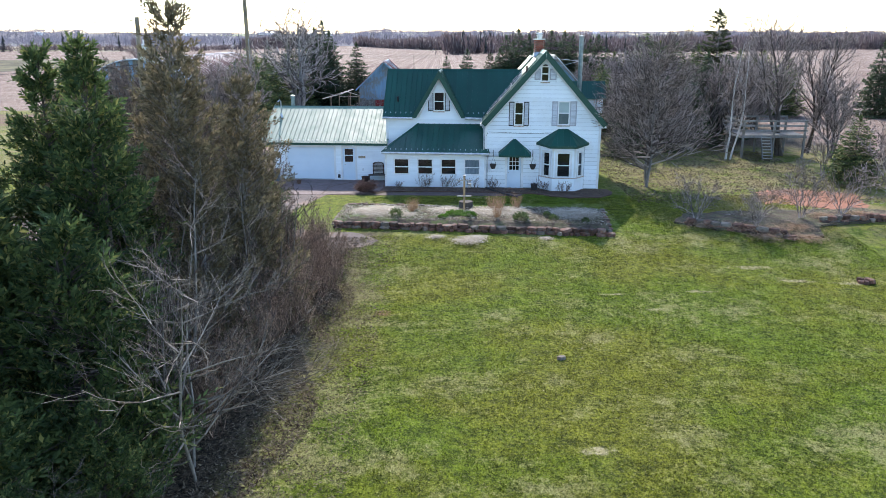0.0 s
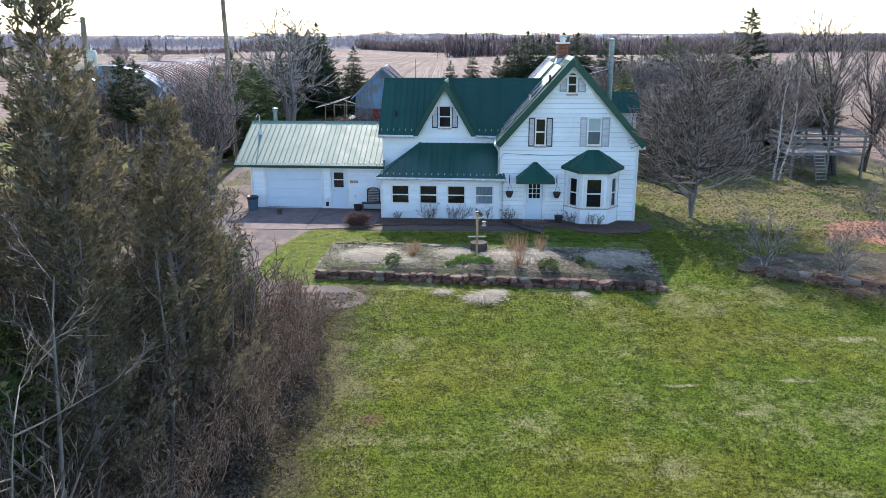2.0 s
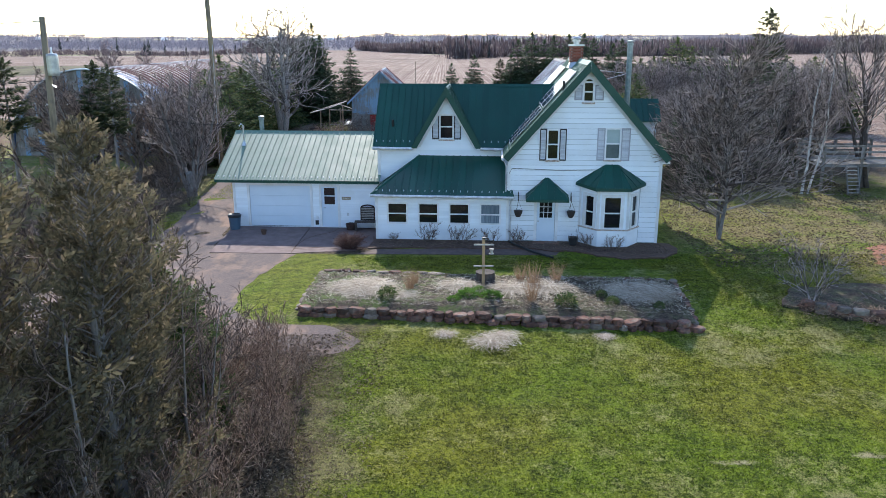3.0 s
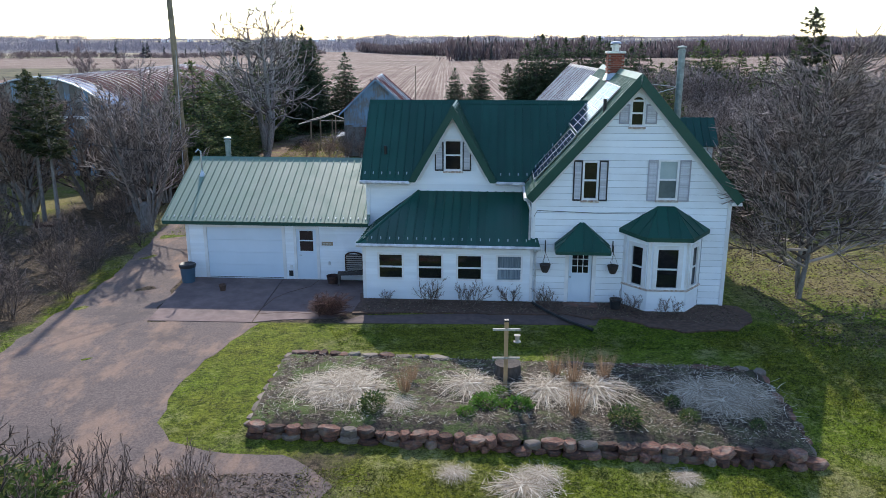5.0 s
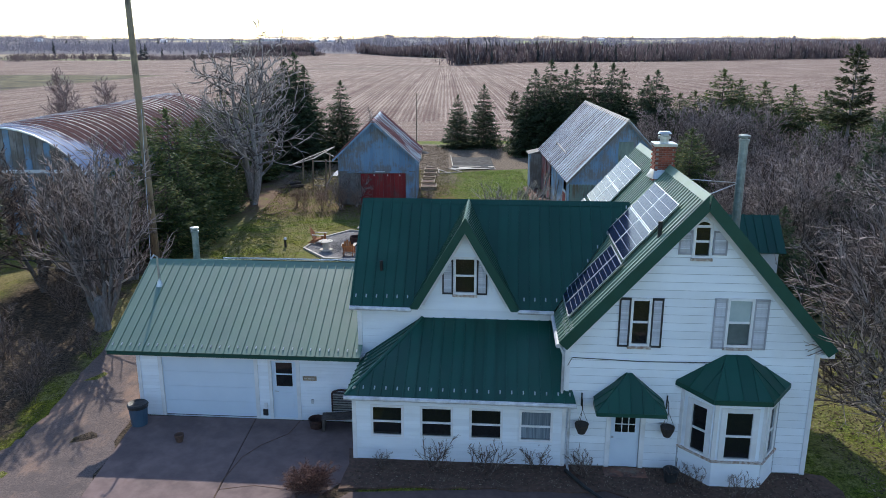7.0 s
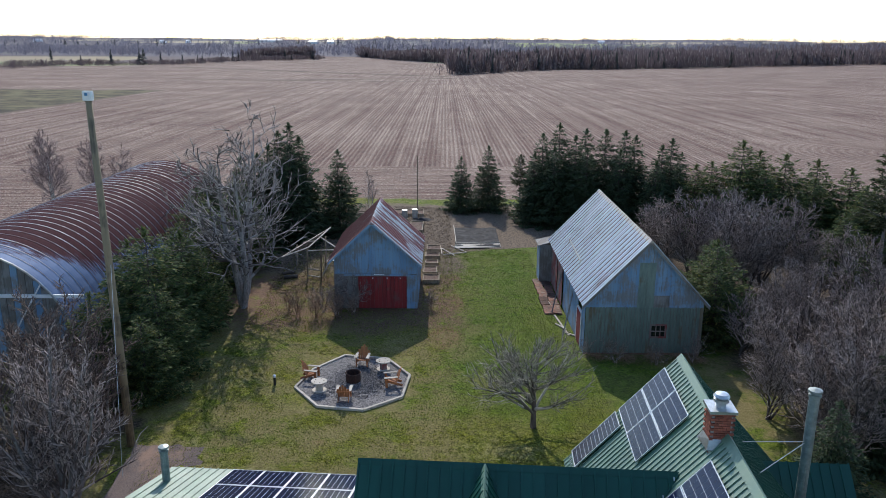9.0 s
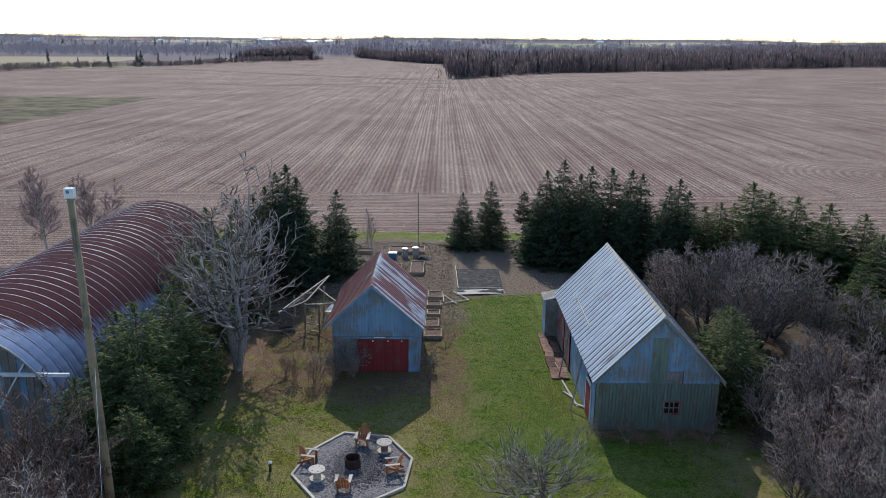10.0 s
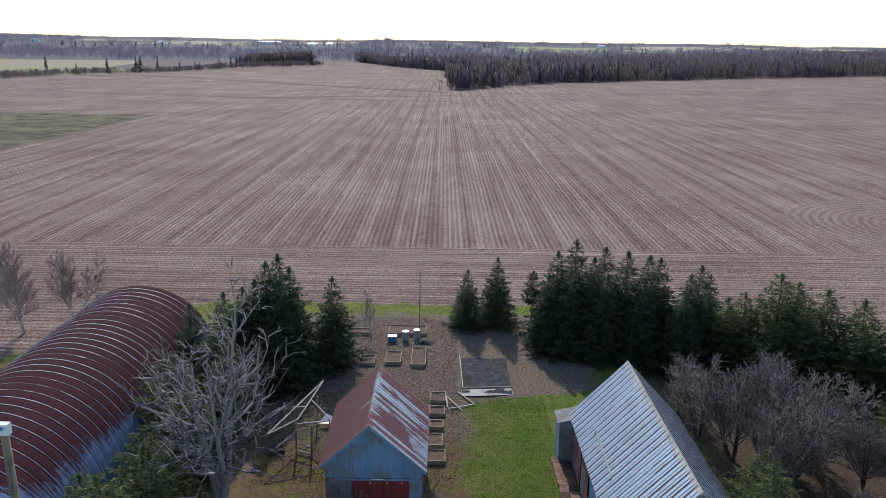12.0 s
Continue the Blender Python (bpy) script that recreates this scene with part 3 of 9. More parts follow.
    left2 = n.math("MULTIPLY", left2, n.ramp(y, 118.0, 122.0, 1.0, 0.0))
    left2 = n.math("MULTIPLY", left2, n.ramp(x, -12.5, -10.5))
    right = n.math("MULTIPLY", n.ramp(n.math("ADD", x, n.math("MULTIPLY", wob, 6.0)), 25.5, 28.0), n.ramp(n.math("ADD", y, n.math("MULTIPLY", wob, 8.0)), 63.0, 67.0))
    right = n.math("MULTIPLY", right, n.ramp(y, 112.0, 118.0, 1.0, 0.0))
    yard = n.math("MULTIPLY", n.math("MULTIPLY", n.ramp(x, -2.2, -1.4), n.ramp(x, 7.4, 7.6, 1.0, 0.0)), n.math("MULTIPLY", n.ramp(n.math("ADD", y, n.math("MULTIPLY", wob, 0.5)), 45.9, 46.2), n.ramp(y, 60.0, 62.0, 1.0, 0.0)))
    floor = n.math("MAXIMUM", n.math("MAXIMUM", n.math("MAXIMUM", left, left2), right), yard)
    land = n.mix(floor, turf, litter)
    # stubble: rows along y, headland rows along x at the near end, and a turning circle in the corner
    def rows(coord, period):
        a = n.math("ADD", n.math("DIVIDE", coord, period), n.math("MULTIPLY", n.noise(p, 0.5, 2.0), 0.35))
        return n.math("MULTIPLY_ADD", n.math("SINE", n.math("MULTIPLY", a, 6.2832)), 0.5, 0.5)
    streak = n.noise(n.scaled(p, (0.9, 0.010, 1.0)), 1.0, 4.0, 0.75)
    tram = n.ramp(rows(x, 6.1), 0.80, 0.97, 0.0, 0.30)
    along = n.math("SUBTRACT", n.math("MULTIPLY_ADD", rows(x, 0.76), 0.6, n.math("MULTIPLY", n.math("SUBTRACT", streak, 0.5), 2.6)), tram)
    cross_streak = n.noise(n.scaled(p, (0.02, 0.9, 1.0)), 1.0, 4.0, 0.75)
    across = n.math("MULTIPLY_ADD", rows(y, 0.9), 0.6, n.math("MULTIPLY", n.math("SUBTRACT", cross_streak, 0.5), 2.6))
    head = n.ramp(n.math("ADD", y, n.math("MULTIPLY", wob, 1.2)), 146.0, 148.0, 1.0, 0.0)
    row = n.math("ADD", n.math("MULTIPLY", along, n.math("SUBTRACT", 1.0, head)), n.math("MULTIPLY", across, head))
    cx, cy = n.math("SUBTRACT", x, 88.0), n.math("SUBTRACT", y, 163.0)
    radius = n.math("SQRT", n.math("ADD", n.math("MULTIPLY", cx, cx), n.math("MULTIPLY", cy, cy)))
    ring = n.ramp(radius, 21.0, 24.0, 1.0, 0.0)
    row = n.math("ADD", n.math("MULTIPLY", row, n.math("SUBTRACT", 1.0, ring)), n.math("MULTIPLY", n.math("MULTIPLY_ADD", rows(radius, 1.5), 0.42, 0.1), ring))
    chaff = n.noise(n.scaled(p, (1.0, 0.75, 1.0)), 3.4, 9.0, 0.92)
    chips = n.ramp(n.noise(n.scaled(p, (1.0, 0.7, 1.0)), 5.5, 3.0, 0.7), 0.56, 0.66)
    soil = n.mix(n.ramp(n.noise(p, 0.6, 5.0), 0.35, 0.65), (0.078, 0.039, 0.032), (0.135, 0.070, 0.055))
    straw2 = n.mix(n.ramp(chaff, 0.35, 0.65), (0.26, 0.182, 0.138), (0.70, 0.57, 0.46))
    f = n.math("ADD", n.math("MULTIPLY", row, 0.155), n.math("ADD", n.math("MULTIPLY", chaff, 1.0), n.math("MULTIPLY", chips, 0.13)))
    patch = n.noise(p, 0.035, 6.0, 0.65)
    f = n.ramp(n.math("ADD", f, n.math("MULTIPLY", n.math("SUBTRACT", patch, 0.5), 0.24)), 0.43, 0.84)
    big = n.ramp(n.noise(p, 0.02, 4.0), 0.35, 0.65, 0.88, 1.08)
    stubble = n.mix(n.math("MULTIPLY", f, big), soil, straw2)
    edge = n.math("ADD", y, n.math("MULTIPLY", wob, 2.5))
    edge = n.math("ADD", edge, n.math("MULTIPLY", n.ramp(x, -42.0, -14.0, 1.0, 0.0), 26.0))
    beside = n.math("MULTIPLY", n.ramp(n.math("ADD", x, n.math("MULTIPLY", wob, 3.0)), 43.0, 44.2), n.ramp(y, 54.0, 58.0))
    land = n.mix(n.math("MAXIMUM", n.ramp(edge, 122.6, 123.8), beside), land, stubble)
    # rough grass corner cut out of the stubble, and wheel tracks across the field
    rag = n.math("SUBTRACT", n.noise(p, 0.06, 6.0, 0.7), 0.5)
    rough_edge = n.ramp(n.math("ADD", x, n.math("MULTIPLY", rag, 5.0)), -103.0, -100.5, 1.0, 0.0)
    rough_far = n.ramp(n.math("ADD", y, n.math("MULTIPLY", rag, 40.0)), 334.0, 346.0, 1.0, 0.0)
    rough = n.math("MULTIPLY", n.math("MULTIPLY", rough_edge, rough_far), n.ramp(y, 120.0, 150.0))
    weeds = n.mix(n.ramp(n.noise(p, 0.09, 7.0, 0.8), 0.38, 0.62), (0.042, 0.034, 0.022), n.mix(chaff, (0.10, 0.088, 0.042), (0.22, 0.19, 0.10)))
    land = n.mix(n.math("MULTIPLY", rough, 1.0), land, weeds)

    def track(px, py, nx, ny, x0, x1, half):
        d = n.math("ADD", n.math("MULTIPLY", n.math("SUBTRACT", x, px), nx), n.math("MULTIPLY", n.math("SUBTRACT", y, py), ny))
        d = n.math("ABSOLUTE", n.math("ADD", d, n.math("MULTIPLY", rag, 16.0)))
        inside = n.math("MULTIPLY", n.ramp(x, x0 - 8.0, x0), n.ramp(x, x1, x1 + 8.0, 1.0, 0.0))
        return n.math("MULTIPLY", n.ramp(d, half * 0.4, half, 0.95, 0.0), inside)

    wheel = n.math("MAXIMUM", track(-280.0, 734.0, 0.568, 0.823, -285.0, 8.0, 8.0), n.math("MAXIMUM", track(-85.0, 462.0, -0.366, 0.93, -88.0, 10.0, 6.0), track(-60.0, 455.0, 0.10, 0.995, -130.0, 12.0, 5.0)))
    edge_line = n.math("MULTIPLY", n.ramp(n.math("ABSOLUTE", n.math("ADD", n.math("ADD", x, 101.0), n.math("MULTIPLY", rag, 5.0))), 0.3, 1.0, 0.8, 0.0), rough_far)
    land = n.mix(n.math("MULTIPLY", n.math("MAXIMUM", wheel, n.math("MULTIPLY", edge_line, n.ramp(y, 120.0, 150.0))), n.ramp(chaff, 0.3, 0.7, 1.0, 0.6)), land, (0.085, 0.062, 0.045))
    # beyond: green and tan fields between the woods
    bend = n.math("MULTIPLY", n.math("MAXIMUM", n.math("SUBTRACT", x, 30.0), 0.0), 0.78)
    mid = n.math("MULTIPLY", n.ramp(x, -300.0, -285.0), n.math("ADD", n.ramp(x, -150.0, 20.0, 320.0, 0.0), n.ramp(x, 18.0, 30.0, 300.0, 0.0)))
    far = n.ramp(n.math("SUBTRACT", n.math("SUBTRACT", y, bend), mid), 690.0, 700.0)
    cell = n.t.nodes.new("ShaderNodeTexVoronoi")
    n.put(cell.inputs["Vector"], n.scaled(p, (1.0, 0.7, 0.0)))
    cell.inputs["Scale"].default_value = 0.0042
    tone = n.xyz(cell.outputs["Color"])[0]
    fields = n.mix(n.ramp(tone, 0.45, 0.5), (0.135, 0.105, 0.10), n.mix(n.ramp(tone, 0.6, 0.7), (0.23, 0.25, 0.085), (0.31, 0.255, 0.165)))
    # distant ground turns woodland grey, with bluish haze put into the tone
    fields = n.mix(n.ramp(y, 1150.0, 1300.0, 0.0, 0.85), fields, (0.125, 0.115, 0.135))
    for x0, x1, y0, y1, tint in FAR_FIELDS:
        inside = n.math("MULTIPLY", n.math("MULTIPLY", n.ramp(x, x0 - 6, x0), n.ramp(x, x1, x1 + 6, 1.0, 0.0)), n.math("MULTIPLY", n.ramp(y, y0 - 10, y0), n.ramp(y, y1, y1 + 10, 1.0, 0.0)))
        fields = n.mix(inside, fields, tint)
    meadow = n.math("MULTIPLY", n.ramp(x, -310.0, -300.0, 1.0, 0.0), n.math("MULTIPLY", n.ramp(y, 600.0, 620.0), n.ramp(y, 900.0, 920.0, 1.0, 0.0)))
    fields = n.mix(meadow, fields, (0.26, 0.27, 0.125))
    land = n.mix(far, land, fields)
    n.bump(n.math("ADD", n.math("MULTIPLY", blade, 0.6), n.math("MULTIPLY", fine, 0.9)), 0.85, 0.07)
    return n.done(land, 0.95, 0.0, 0.15)


M["land"] = land_material()
gx = axis_steps([(-3200, -400, 100), (-400, -60, 20), (-60, -26, 2), (-26, 46, 0.75), (46, 80, 2), (80, 400, 20), (400, 3200, 100)])
gy = axis_steps([(-400, -20, 20), (-20, 4, 3), (4, 130, 0.75), (130, 200, 3), (200, 700, 15), (700, 4400, 60)])
GX, GY = np.meshgrid(gx, gy)
GZ = ground_z(GX, GY)
rough = np.random.default_rng(3).normal(0, 0.005, GX.shape) * ((GY > 4) & (GY < 130) & (GX > -26) & (GX < 46))
gv = np.stack([GX, GY, GZ + rough], -1).reshape(-1, 3)
ii = (np.arange(len(gy) - 1)[:, None] * len(gx) + np.arange(len(gx) - 1)[None]).ravel()
gf = np.stack([ii, ii + 1, ii + 1 + len(gx), ii + len(gx)], 1)
single("ground", mesh_np("ground", gv, gf, M["land"], True), None, "spring lawn, stubble field and far farmland", "ground", kind="structure")


def drape(name, outline, step, lift, mat, label, category, kind="structure", edge=0.0, seed=5):
    """A thin skin laid over the ground inside an outline, with an uneven edge."""
    rng = np.random.default_rng(seed)
    pts = []
    for p, q in zip(outline, outline[1:] + outline[:1]):
        d = math.dist(p, q)
        for i in range(max(1, int(d / step))):
            t = i / max(1, int(d / step))
            e = rng.normal(0, edge)
            pts.append((p[0] + t * (q[0] - p[0]) + e, p[1] + t * (q[1] - p[1]) + rng.normal(0, edge)))
    bm = bmesh.new()
    ring = [bm.verts.new((x, y, 0)) for x, y in pts]
    bm.faces.new(ring)
    lo, hi = np.min(pts, 0), np.max(pts, 0)
    for k in (0, 1):
        for c in np.arange(lo[k] + step, hi[k], step):
            nrm = [0, 0, 0]
            nrm[k] = 1
            co = [0, 0, 0]
            co[k] = c
            bmesh.ops.bisect_plane(bm, geom=bm.verts[:] + bm.edges[:] + bm.faces[:], plane_co=co, plane_no=nrm)
    for v in bm.verts:
        v.co.z = float(ground_z(v.co.x, v.co.y)) + lift
    r = bmesh.ops.extrude_face_region(bm, geom=bm.faces[:])
    top = set(e for e in r["geom"] if isinstance(e, bmesh.types.BMVert))
    for v in [v for v in bm.verts if v not in top]:
        v.co.z -= lift + 0.08
    bmesh.ops.recalc_face_normals(bm, faces=bm.faces[:])
    me = bpy.data.meshes.new(name)
    bm.to_mesh(me)
    bm.free()
    me.materials.append(mat)
    return tagged(new(name, me), label, category, kind=kind)


def gravel_material():
    n = Nodes("worn_drive")
    p = n.pos
    peb = n.noise(p, 16.0, 6.0, 0.85)
    base = n.mix(n.ramp(peb, 0.3, 0.7), (0.088, 0.066, 0.060), (0.215, 0.167, 0.152))
    red = n.ramp(n.noise(n.scaled(p, (1.0, 0.5, 1.0)), 0.6, 8.0, 0.72), 0.47, 0.62)
    col = n.mix(n.math("MULTIPLY", red, 0.78), base, n.mix(peb, (0.20, 0.115, 0.082), (0.38, 0.265, 0.20)))
    dark = n.ramp(n.noise(p, 0.45, 6.0, 0.7), 0.50, 0.62)
    col = n.mix(n.math("MULTIPLY", dark, 0.5), col, (0.085, 0.072, 0.07))
    n.bump(peb, 0.6, 0.02)
    return n.done(col, 0.95, 0.0, 0.2)


M["drive"] = gravel_material()
drape("road", [(4.0, 46.1), (3.55, 45.0), (3.2, 43.4), (2.88, 41.8), (2.85, 40.4), (3.1, 39.2), (3.7, 38.3), (4.6, 37.95), (5.8, 37.8), (6.9, 37.5), (7.75, 36.7), (7.4, 35.9), (6.0, 35.6), (3.0, 36.0), (-1.0, 36.6),
                (-9.0, 36.0), (-14.0, 37.0), (-14.0, 40.5), (-6.5, 40.6), (-4.3, 41.4), (-3.4, 43.2), (-3.4, 48.4), (-3.2, 51.2), (-3.6, 55.5), (-4.2, 60.0), (-4.6, 66.0), (-1.4, 66.0), (-0.9, 60.0),
                (-0.6, 53.0), (-0.3, 50.5), (0.1, 46.2)], 0.45, 0.008, M["drive"], "worn grey and reddish gravel driveway", "driveway", edge=0.07)


# ======================= farmhouse =======================
HOUSE = pose(20.0, 47.7, 0, 0, 0, -4.0)
house = thing("house", "white clapboard farmhouse with dark green metal roofs", "house", HOUSE)
FR, SL = -3.33, 1.125                     # gable ridge and slope


def gable_ends(z, x0=-6.75, x1=0.0):
    """Wall's ends at a height, under the front gable's rakes."""
    top = 7.86
    if z >= top:
        return None
    h = (top - z) / SL
    return max(x0, FR - h), min(x1, FR + h)


# openings: front gable
UP1, UP2, ATT = (-5.02, -4.60, 3.88, 5.12), (-2.47, -1.90, 3.92, 5.18), (-3.53, -3.17, 6.42, 7.18)
DOOR = (-5.42, -4.62, 0.06, 2.04)
BAY = (-3.35, -1.0, 0.0, 2.6)
wall_slab("front_wall", house, [(-6.75, 0), (0, 0), (0, 4.05), (FR, 7.86), (-6.75, 4.0)], [UP1, UP2, ATT, DOOR, BAY], 0.0, 0.2, M["siding_joint"])
boards(house, 7.84, 0.232, 0.1, 40, gable_ends, [tuple(h[k] + (-0.07, 0.07, -0.07, 0.07)[k] for k in range(4)) for h in (UP1, UP2, ATT, DOOR)] + [(-3.55, -0.85, 0, 2.62)], 0.0, M["white_siding"])
part("right_wall", Geo().box((-0.2, 0.2, 0), (0, 10, 4.05)), M["white_siding"], house)
part("left_wall", Geo().box((-6.75, 0.2, 0), (-6.55, 10, 4.05)), M["white_siding"], house)
part("rear_wall", Geo().prism([(-6.75, 9.8, 0), (0, 9.8, 0), (0, 9.8, 4.05), (FR, 9.8, 7.86), (-6.75, 9.8, 4.05)], (0, 0.2, 0)), M["white_siding"], house)
part("corner_board", Geo().box((-0.1, -0.05, 0.02), (0.03, 0.12, 3.95)), M["white_trim"], house)
part("corner_board", Geo().box((-6.8, -0.05, 2.3), (-6.66, 0.12, 3.75)), M["white_trim"], house)
part("ceiling_board", Geo().box((-6.5, 0.2, 2.7), (-0.2, 9.8, 2.8)), M["room_dark"], house)
part("inner_wall", Geo().box((-6.5, 1.4, 0.1), (-0.2, 1.5, 7.0 - 3.1)), M["room_dark"], house)
part("inner_wall", Geo().box((-4.9, 1.0, 5.6), (-1.8, 1.1, 7.3 - 0.9)), M["room_dark"], house)
# roof of the front gable
def rz(u):
    return 8.03 - SL * abs(u - FR)


EL, ER = -6.98, 0.32
sheets("roof_sheet", house, [(EL, 10.05, rz(EL)), (EL, -0.3, rz(EL)), (FR, -0.3, rz(FR)), (FR, 10.05, rz(FR))], 0.23, M["sheen_roof"], (0.04, 0.03), label="green metal roof sheet, paled by sky sheen in its colour", screws=(0.25, 0.45))
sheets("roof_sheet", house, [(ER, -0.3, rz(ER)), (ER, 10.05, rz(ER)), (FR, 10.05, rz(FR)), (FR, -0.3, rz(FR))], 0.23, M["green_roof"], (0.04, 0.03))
g = Geo()
g.add([(FR - 0.16, -0.32, rz(FR) - 0.1), (FR, -0.32, rz(FR) + 0.09), (FR + 0.16, -0.32, rz(FR) - 0.1), (FR - 0.16, 10.06, rz(FR) - 0.1), (FR, 10.06, rz(FR) + 0.09), (FR + 0.16, 10.06, rz(FR) - 0.1)],
      [(0, 1, 4, 3), (1, 2, 5, 4), (0, 2, 1), (3, 4, 5), (0, 3, 5, 2)])
part("ridge_cap", g, M["sheen_roof"], house)
for e in (EL, ER):
    s = 1 if e > FR else -1
    # green barge board along each rake, white frieze behind it
    d = Vector((FR - e, 0, rz(FR) - rz(e))).normalized()
    n = Vector((-d.z, 0, d.x)) if s < 0 else Vector((d.z, 0, -d.x))
    n = n if n.z > 0 else -n
    a, b = Vector((e, 0, rz(e))), Vector((FR, 0, rz(FR)))
    q = [a + n * 0.05, b + n * 0.05 + Vector((0, 0, 0.03)), b - Vector((0, 0, 0.36)), a - n * 0.26]
    part("barge_board", Geo().prism([(p.x, -0.34, p.z) for p in q], (0, 0.05, 0)), M["green_trim"], house, "dark green barge board")
    part("soffit", Geo().prism([(p.x, -0.29, p.z) for p in (a - n * 0.03, b - Vector((0, 0, 0.05)), b - Vector((0, 0, 0.14)), a - n * 0.12)], (0, 0.3, 0)), M["white_trim"], house)
    f0 = [Vector((a.x - s * 0.30, 0, a.z - 0.02)), Vector((b.x, 0, b.z - 0.30)), Vector((b.x, 0, b.z - 0.50)), Vector((a.x - s * 0.30, 0, a.z - 0.24))]
    part("frieze", Geo().prism([(p.x, -0.055, p.z) for p in f0], (0, 0.05, 0)), M["white_trim"], house)
part("eave_return", Geo().box((-0.05, -0.3, 3.72), (0.3, 0.15, 3.82)), M["white_trim"], house)
part("gutter", Geo().tube([(-7.03, -0.32, 3.86), (-7.03, 2.0, 3.88)], [0.065, 0.065], 8), M["gutter"], house)
part("downpipe", Geo().tube([(-7.0, 0.1, 3.8), (-6.85, -0.09, 3.55), (-6.85, -0.09, 2.35)], [0.04] * 3, 6), M["gutter"], house)
# windows and shutters
sash_window(house, *UP1, 0.0, sill=M["peeling_wood"])
sash_window(house, *UP2, 0.0, sill=M["peeling_wood"], curtain=("dim_blind", "blind"))
w = sash_window(house, *ATT, 0.0, sill=M["peeling_wood"])
g = Geo()
arch = [(-3.35 + 0.25 * math.cos(math.pi * k / 10), 7.18 + 0.25 * math.sin(math.pi * k / 10) * 0.9) for k in range(11)]
inner = [(-3.35 + 0.18 * math.cos(math.pi * k / 10), 7.18 + 0.18 * math.sin(math.pi * k / 10) * 0.9) for k in range(11)]
for k in range(10):
    g.prism([(arch[k][0], -0.06, arch[k][1]), (arch[k + 1][0], -0.06, arch[k + 1][1]), (inner[k + 1][0], -0.06, inner[k + 1][1]), (inner[k][0], -0.06, inner[k][1])], (0, 0.06, 0))
part("arch_head", g, M["white_trim"], w)
part("pane", Geo().prism([(p[0], -0.035, p[1]) for p in inner], (0, 0.006, 0)), M["glass"], w)
g = Geo()
for p, q in (((-3.72, 7.2), (-3.35, 7.56)), ((-3.35, 7.56), (-2.98, 7.2))):
    g.beam((p[0], -0.06, p[1]), (q[0], -0.06, q[1]), 0.05, 0.07)
part("peaked_hood", g, M["white_trim"], w)
louvre_shutter(house, -5.40, -5.09, 3.78, 5.20, 0.0, M["black_shutter"])
louvre_shutter(house, -4.53, -4.22, 3.78, 5.20, 0.0, M["black_shutter"])
louvre_shutter(house, -2.88, -2.54, 3.80, 5.24, 0.0, M["grey_shutter"])
louvre_shutter(house, -1.83, -1.44, 3.80, 5.24, 0.0, M["grey_shutter"])
louvre_shutter(house, -3.96, -3.62, 6.44, 7.10, 0.0, M["grey_shutter"])
louvre_shutter(house, -3.08, -2.70, 6.44, 7.10, 0.0, M["grey_shutter"])
# front door
d = new("front_door")
d.parent = house
part("door_leaf", Geo().box((-5.42, 0.03, 0.06), (-4.62, 0.08, 2.04)), M["white_door"], d)
part("lower_panel", Geo().box((-5.28, 0.018, 0.2), (-4.76, 0.03, 0.95)), M["white_door"], d)
part("door_glass", Geo().box((-5.30, 0.02, 1.16), (-4.74, 0.026, 1.92)), M["glass"], d)
for k in (1, 2):
    part("glazing_bar", Geo().box((-5.30 + k * 0.187 - 0.012, 0.006, 1.16), (-5.30 + k * 0.187 + 0.012, 0.02, 1.92)), M["white_trim"], d)
    part("glazing_bar", Geo().box((-5.30, 0.004, 1.16 + k * 0.253 - 0.012), (-4.74, 0.018, 1.16 + k * 0.253 + 0.012)), M["white_trim"], d)
part("door_knob", Geo().lathe([(0, 0), (0.03, 0.005), (0.034, 0.03), (0, 0.05)], 8), M["galvanised"], d, at=Matrix.Translation((-5.36, 0.03, 1.0)) @ pose(0, 0, 0, 90))
for x in (-5.56, -4.6):
    part("door_jamb", Geo().box((x, -0.05, 0.04), (x + 0.13, 0.1, 2.16)), M["white_trim"], d)
part("door_step", Geo().box((-5.6, -0.55, -0.02), (-4.4, -0.03, 0.07)), M["stone"], house, "reddish stone doorstep")
# awning over the door
aw = new("awning")
aw.parent = house
A0, A1, AF, AZ, AT = -5.95, -4.07, -0.78, 2.12, 3.0
for tri in ([(A0, AF, AZ), (A1, AF, AZ), (-4.96, -0.04, AT), (-5.06, -0.04, AT)],):
    sheets("awning_sheet", aw, tri, 0.31, M["green_roof"], (0.03, 0.02))
sheets("awning_sheet", aw, [(A0, -0.02, AZ + 0.12), (A0, AF, AZ), (-5.06, -0.04, AT)], 0.3, M["green_roof"], (0.03, 0.02))
sheets("awning_sheet", aw, [(A1, AF, AZ), (A1, -0.02, AZ + 0.12), (-4.96, -0.04, AT)], 0.3, M["green_roof"], (0.03, 0.02))
part("awning_fascia", Geo().box((A0, AF - 0.02, AZ - 0.09), (A1, AF + 0.02, AZ + 0.02)).box((A0 - 0.01, AF + 0.02, AZ - 0.09), (A0 + 0.03, -0.05, AZ + 0.05)).box((A1 - 0.03, AF + 0.02, AZ - 0.09), (A1 + 0.01, -0.05, AZ + 0.05)), M["green_trim"], aw)
part("awning_soffit", Geo().box((A0 + 0.03, AF + 0.02, AZ - 0.07), (A1 - 0.03, -0.05, AZ - 0.04)), M["white_trim"], aw)
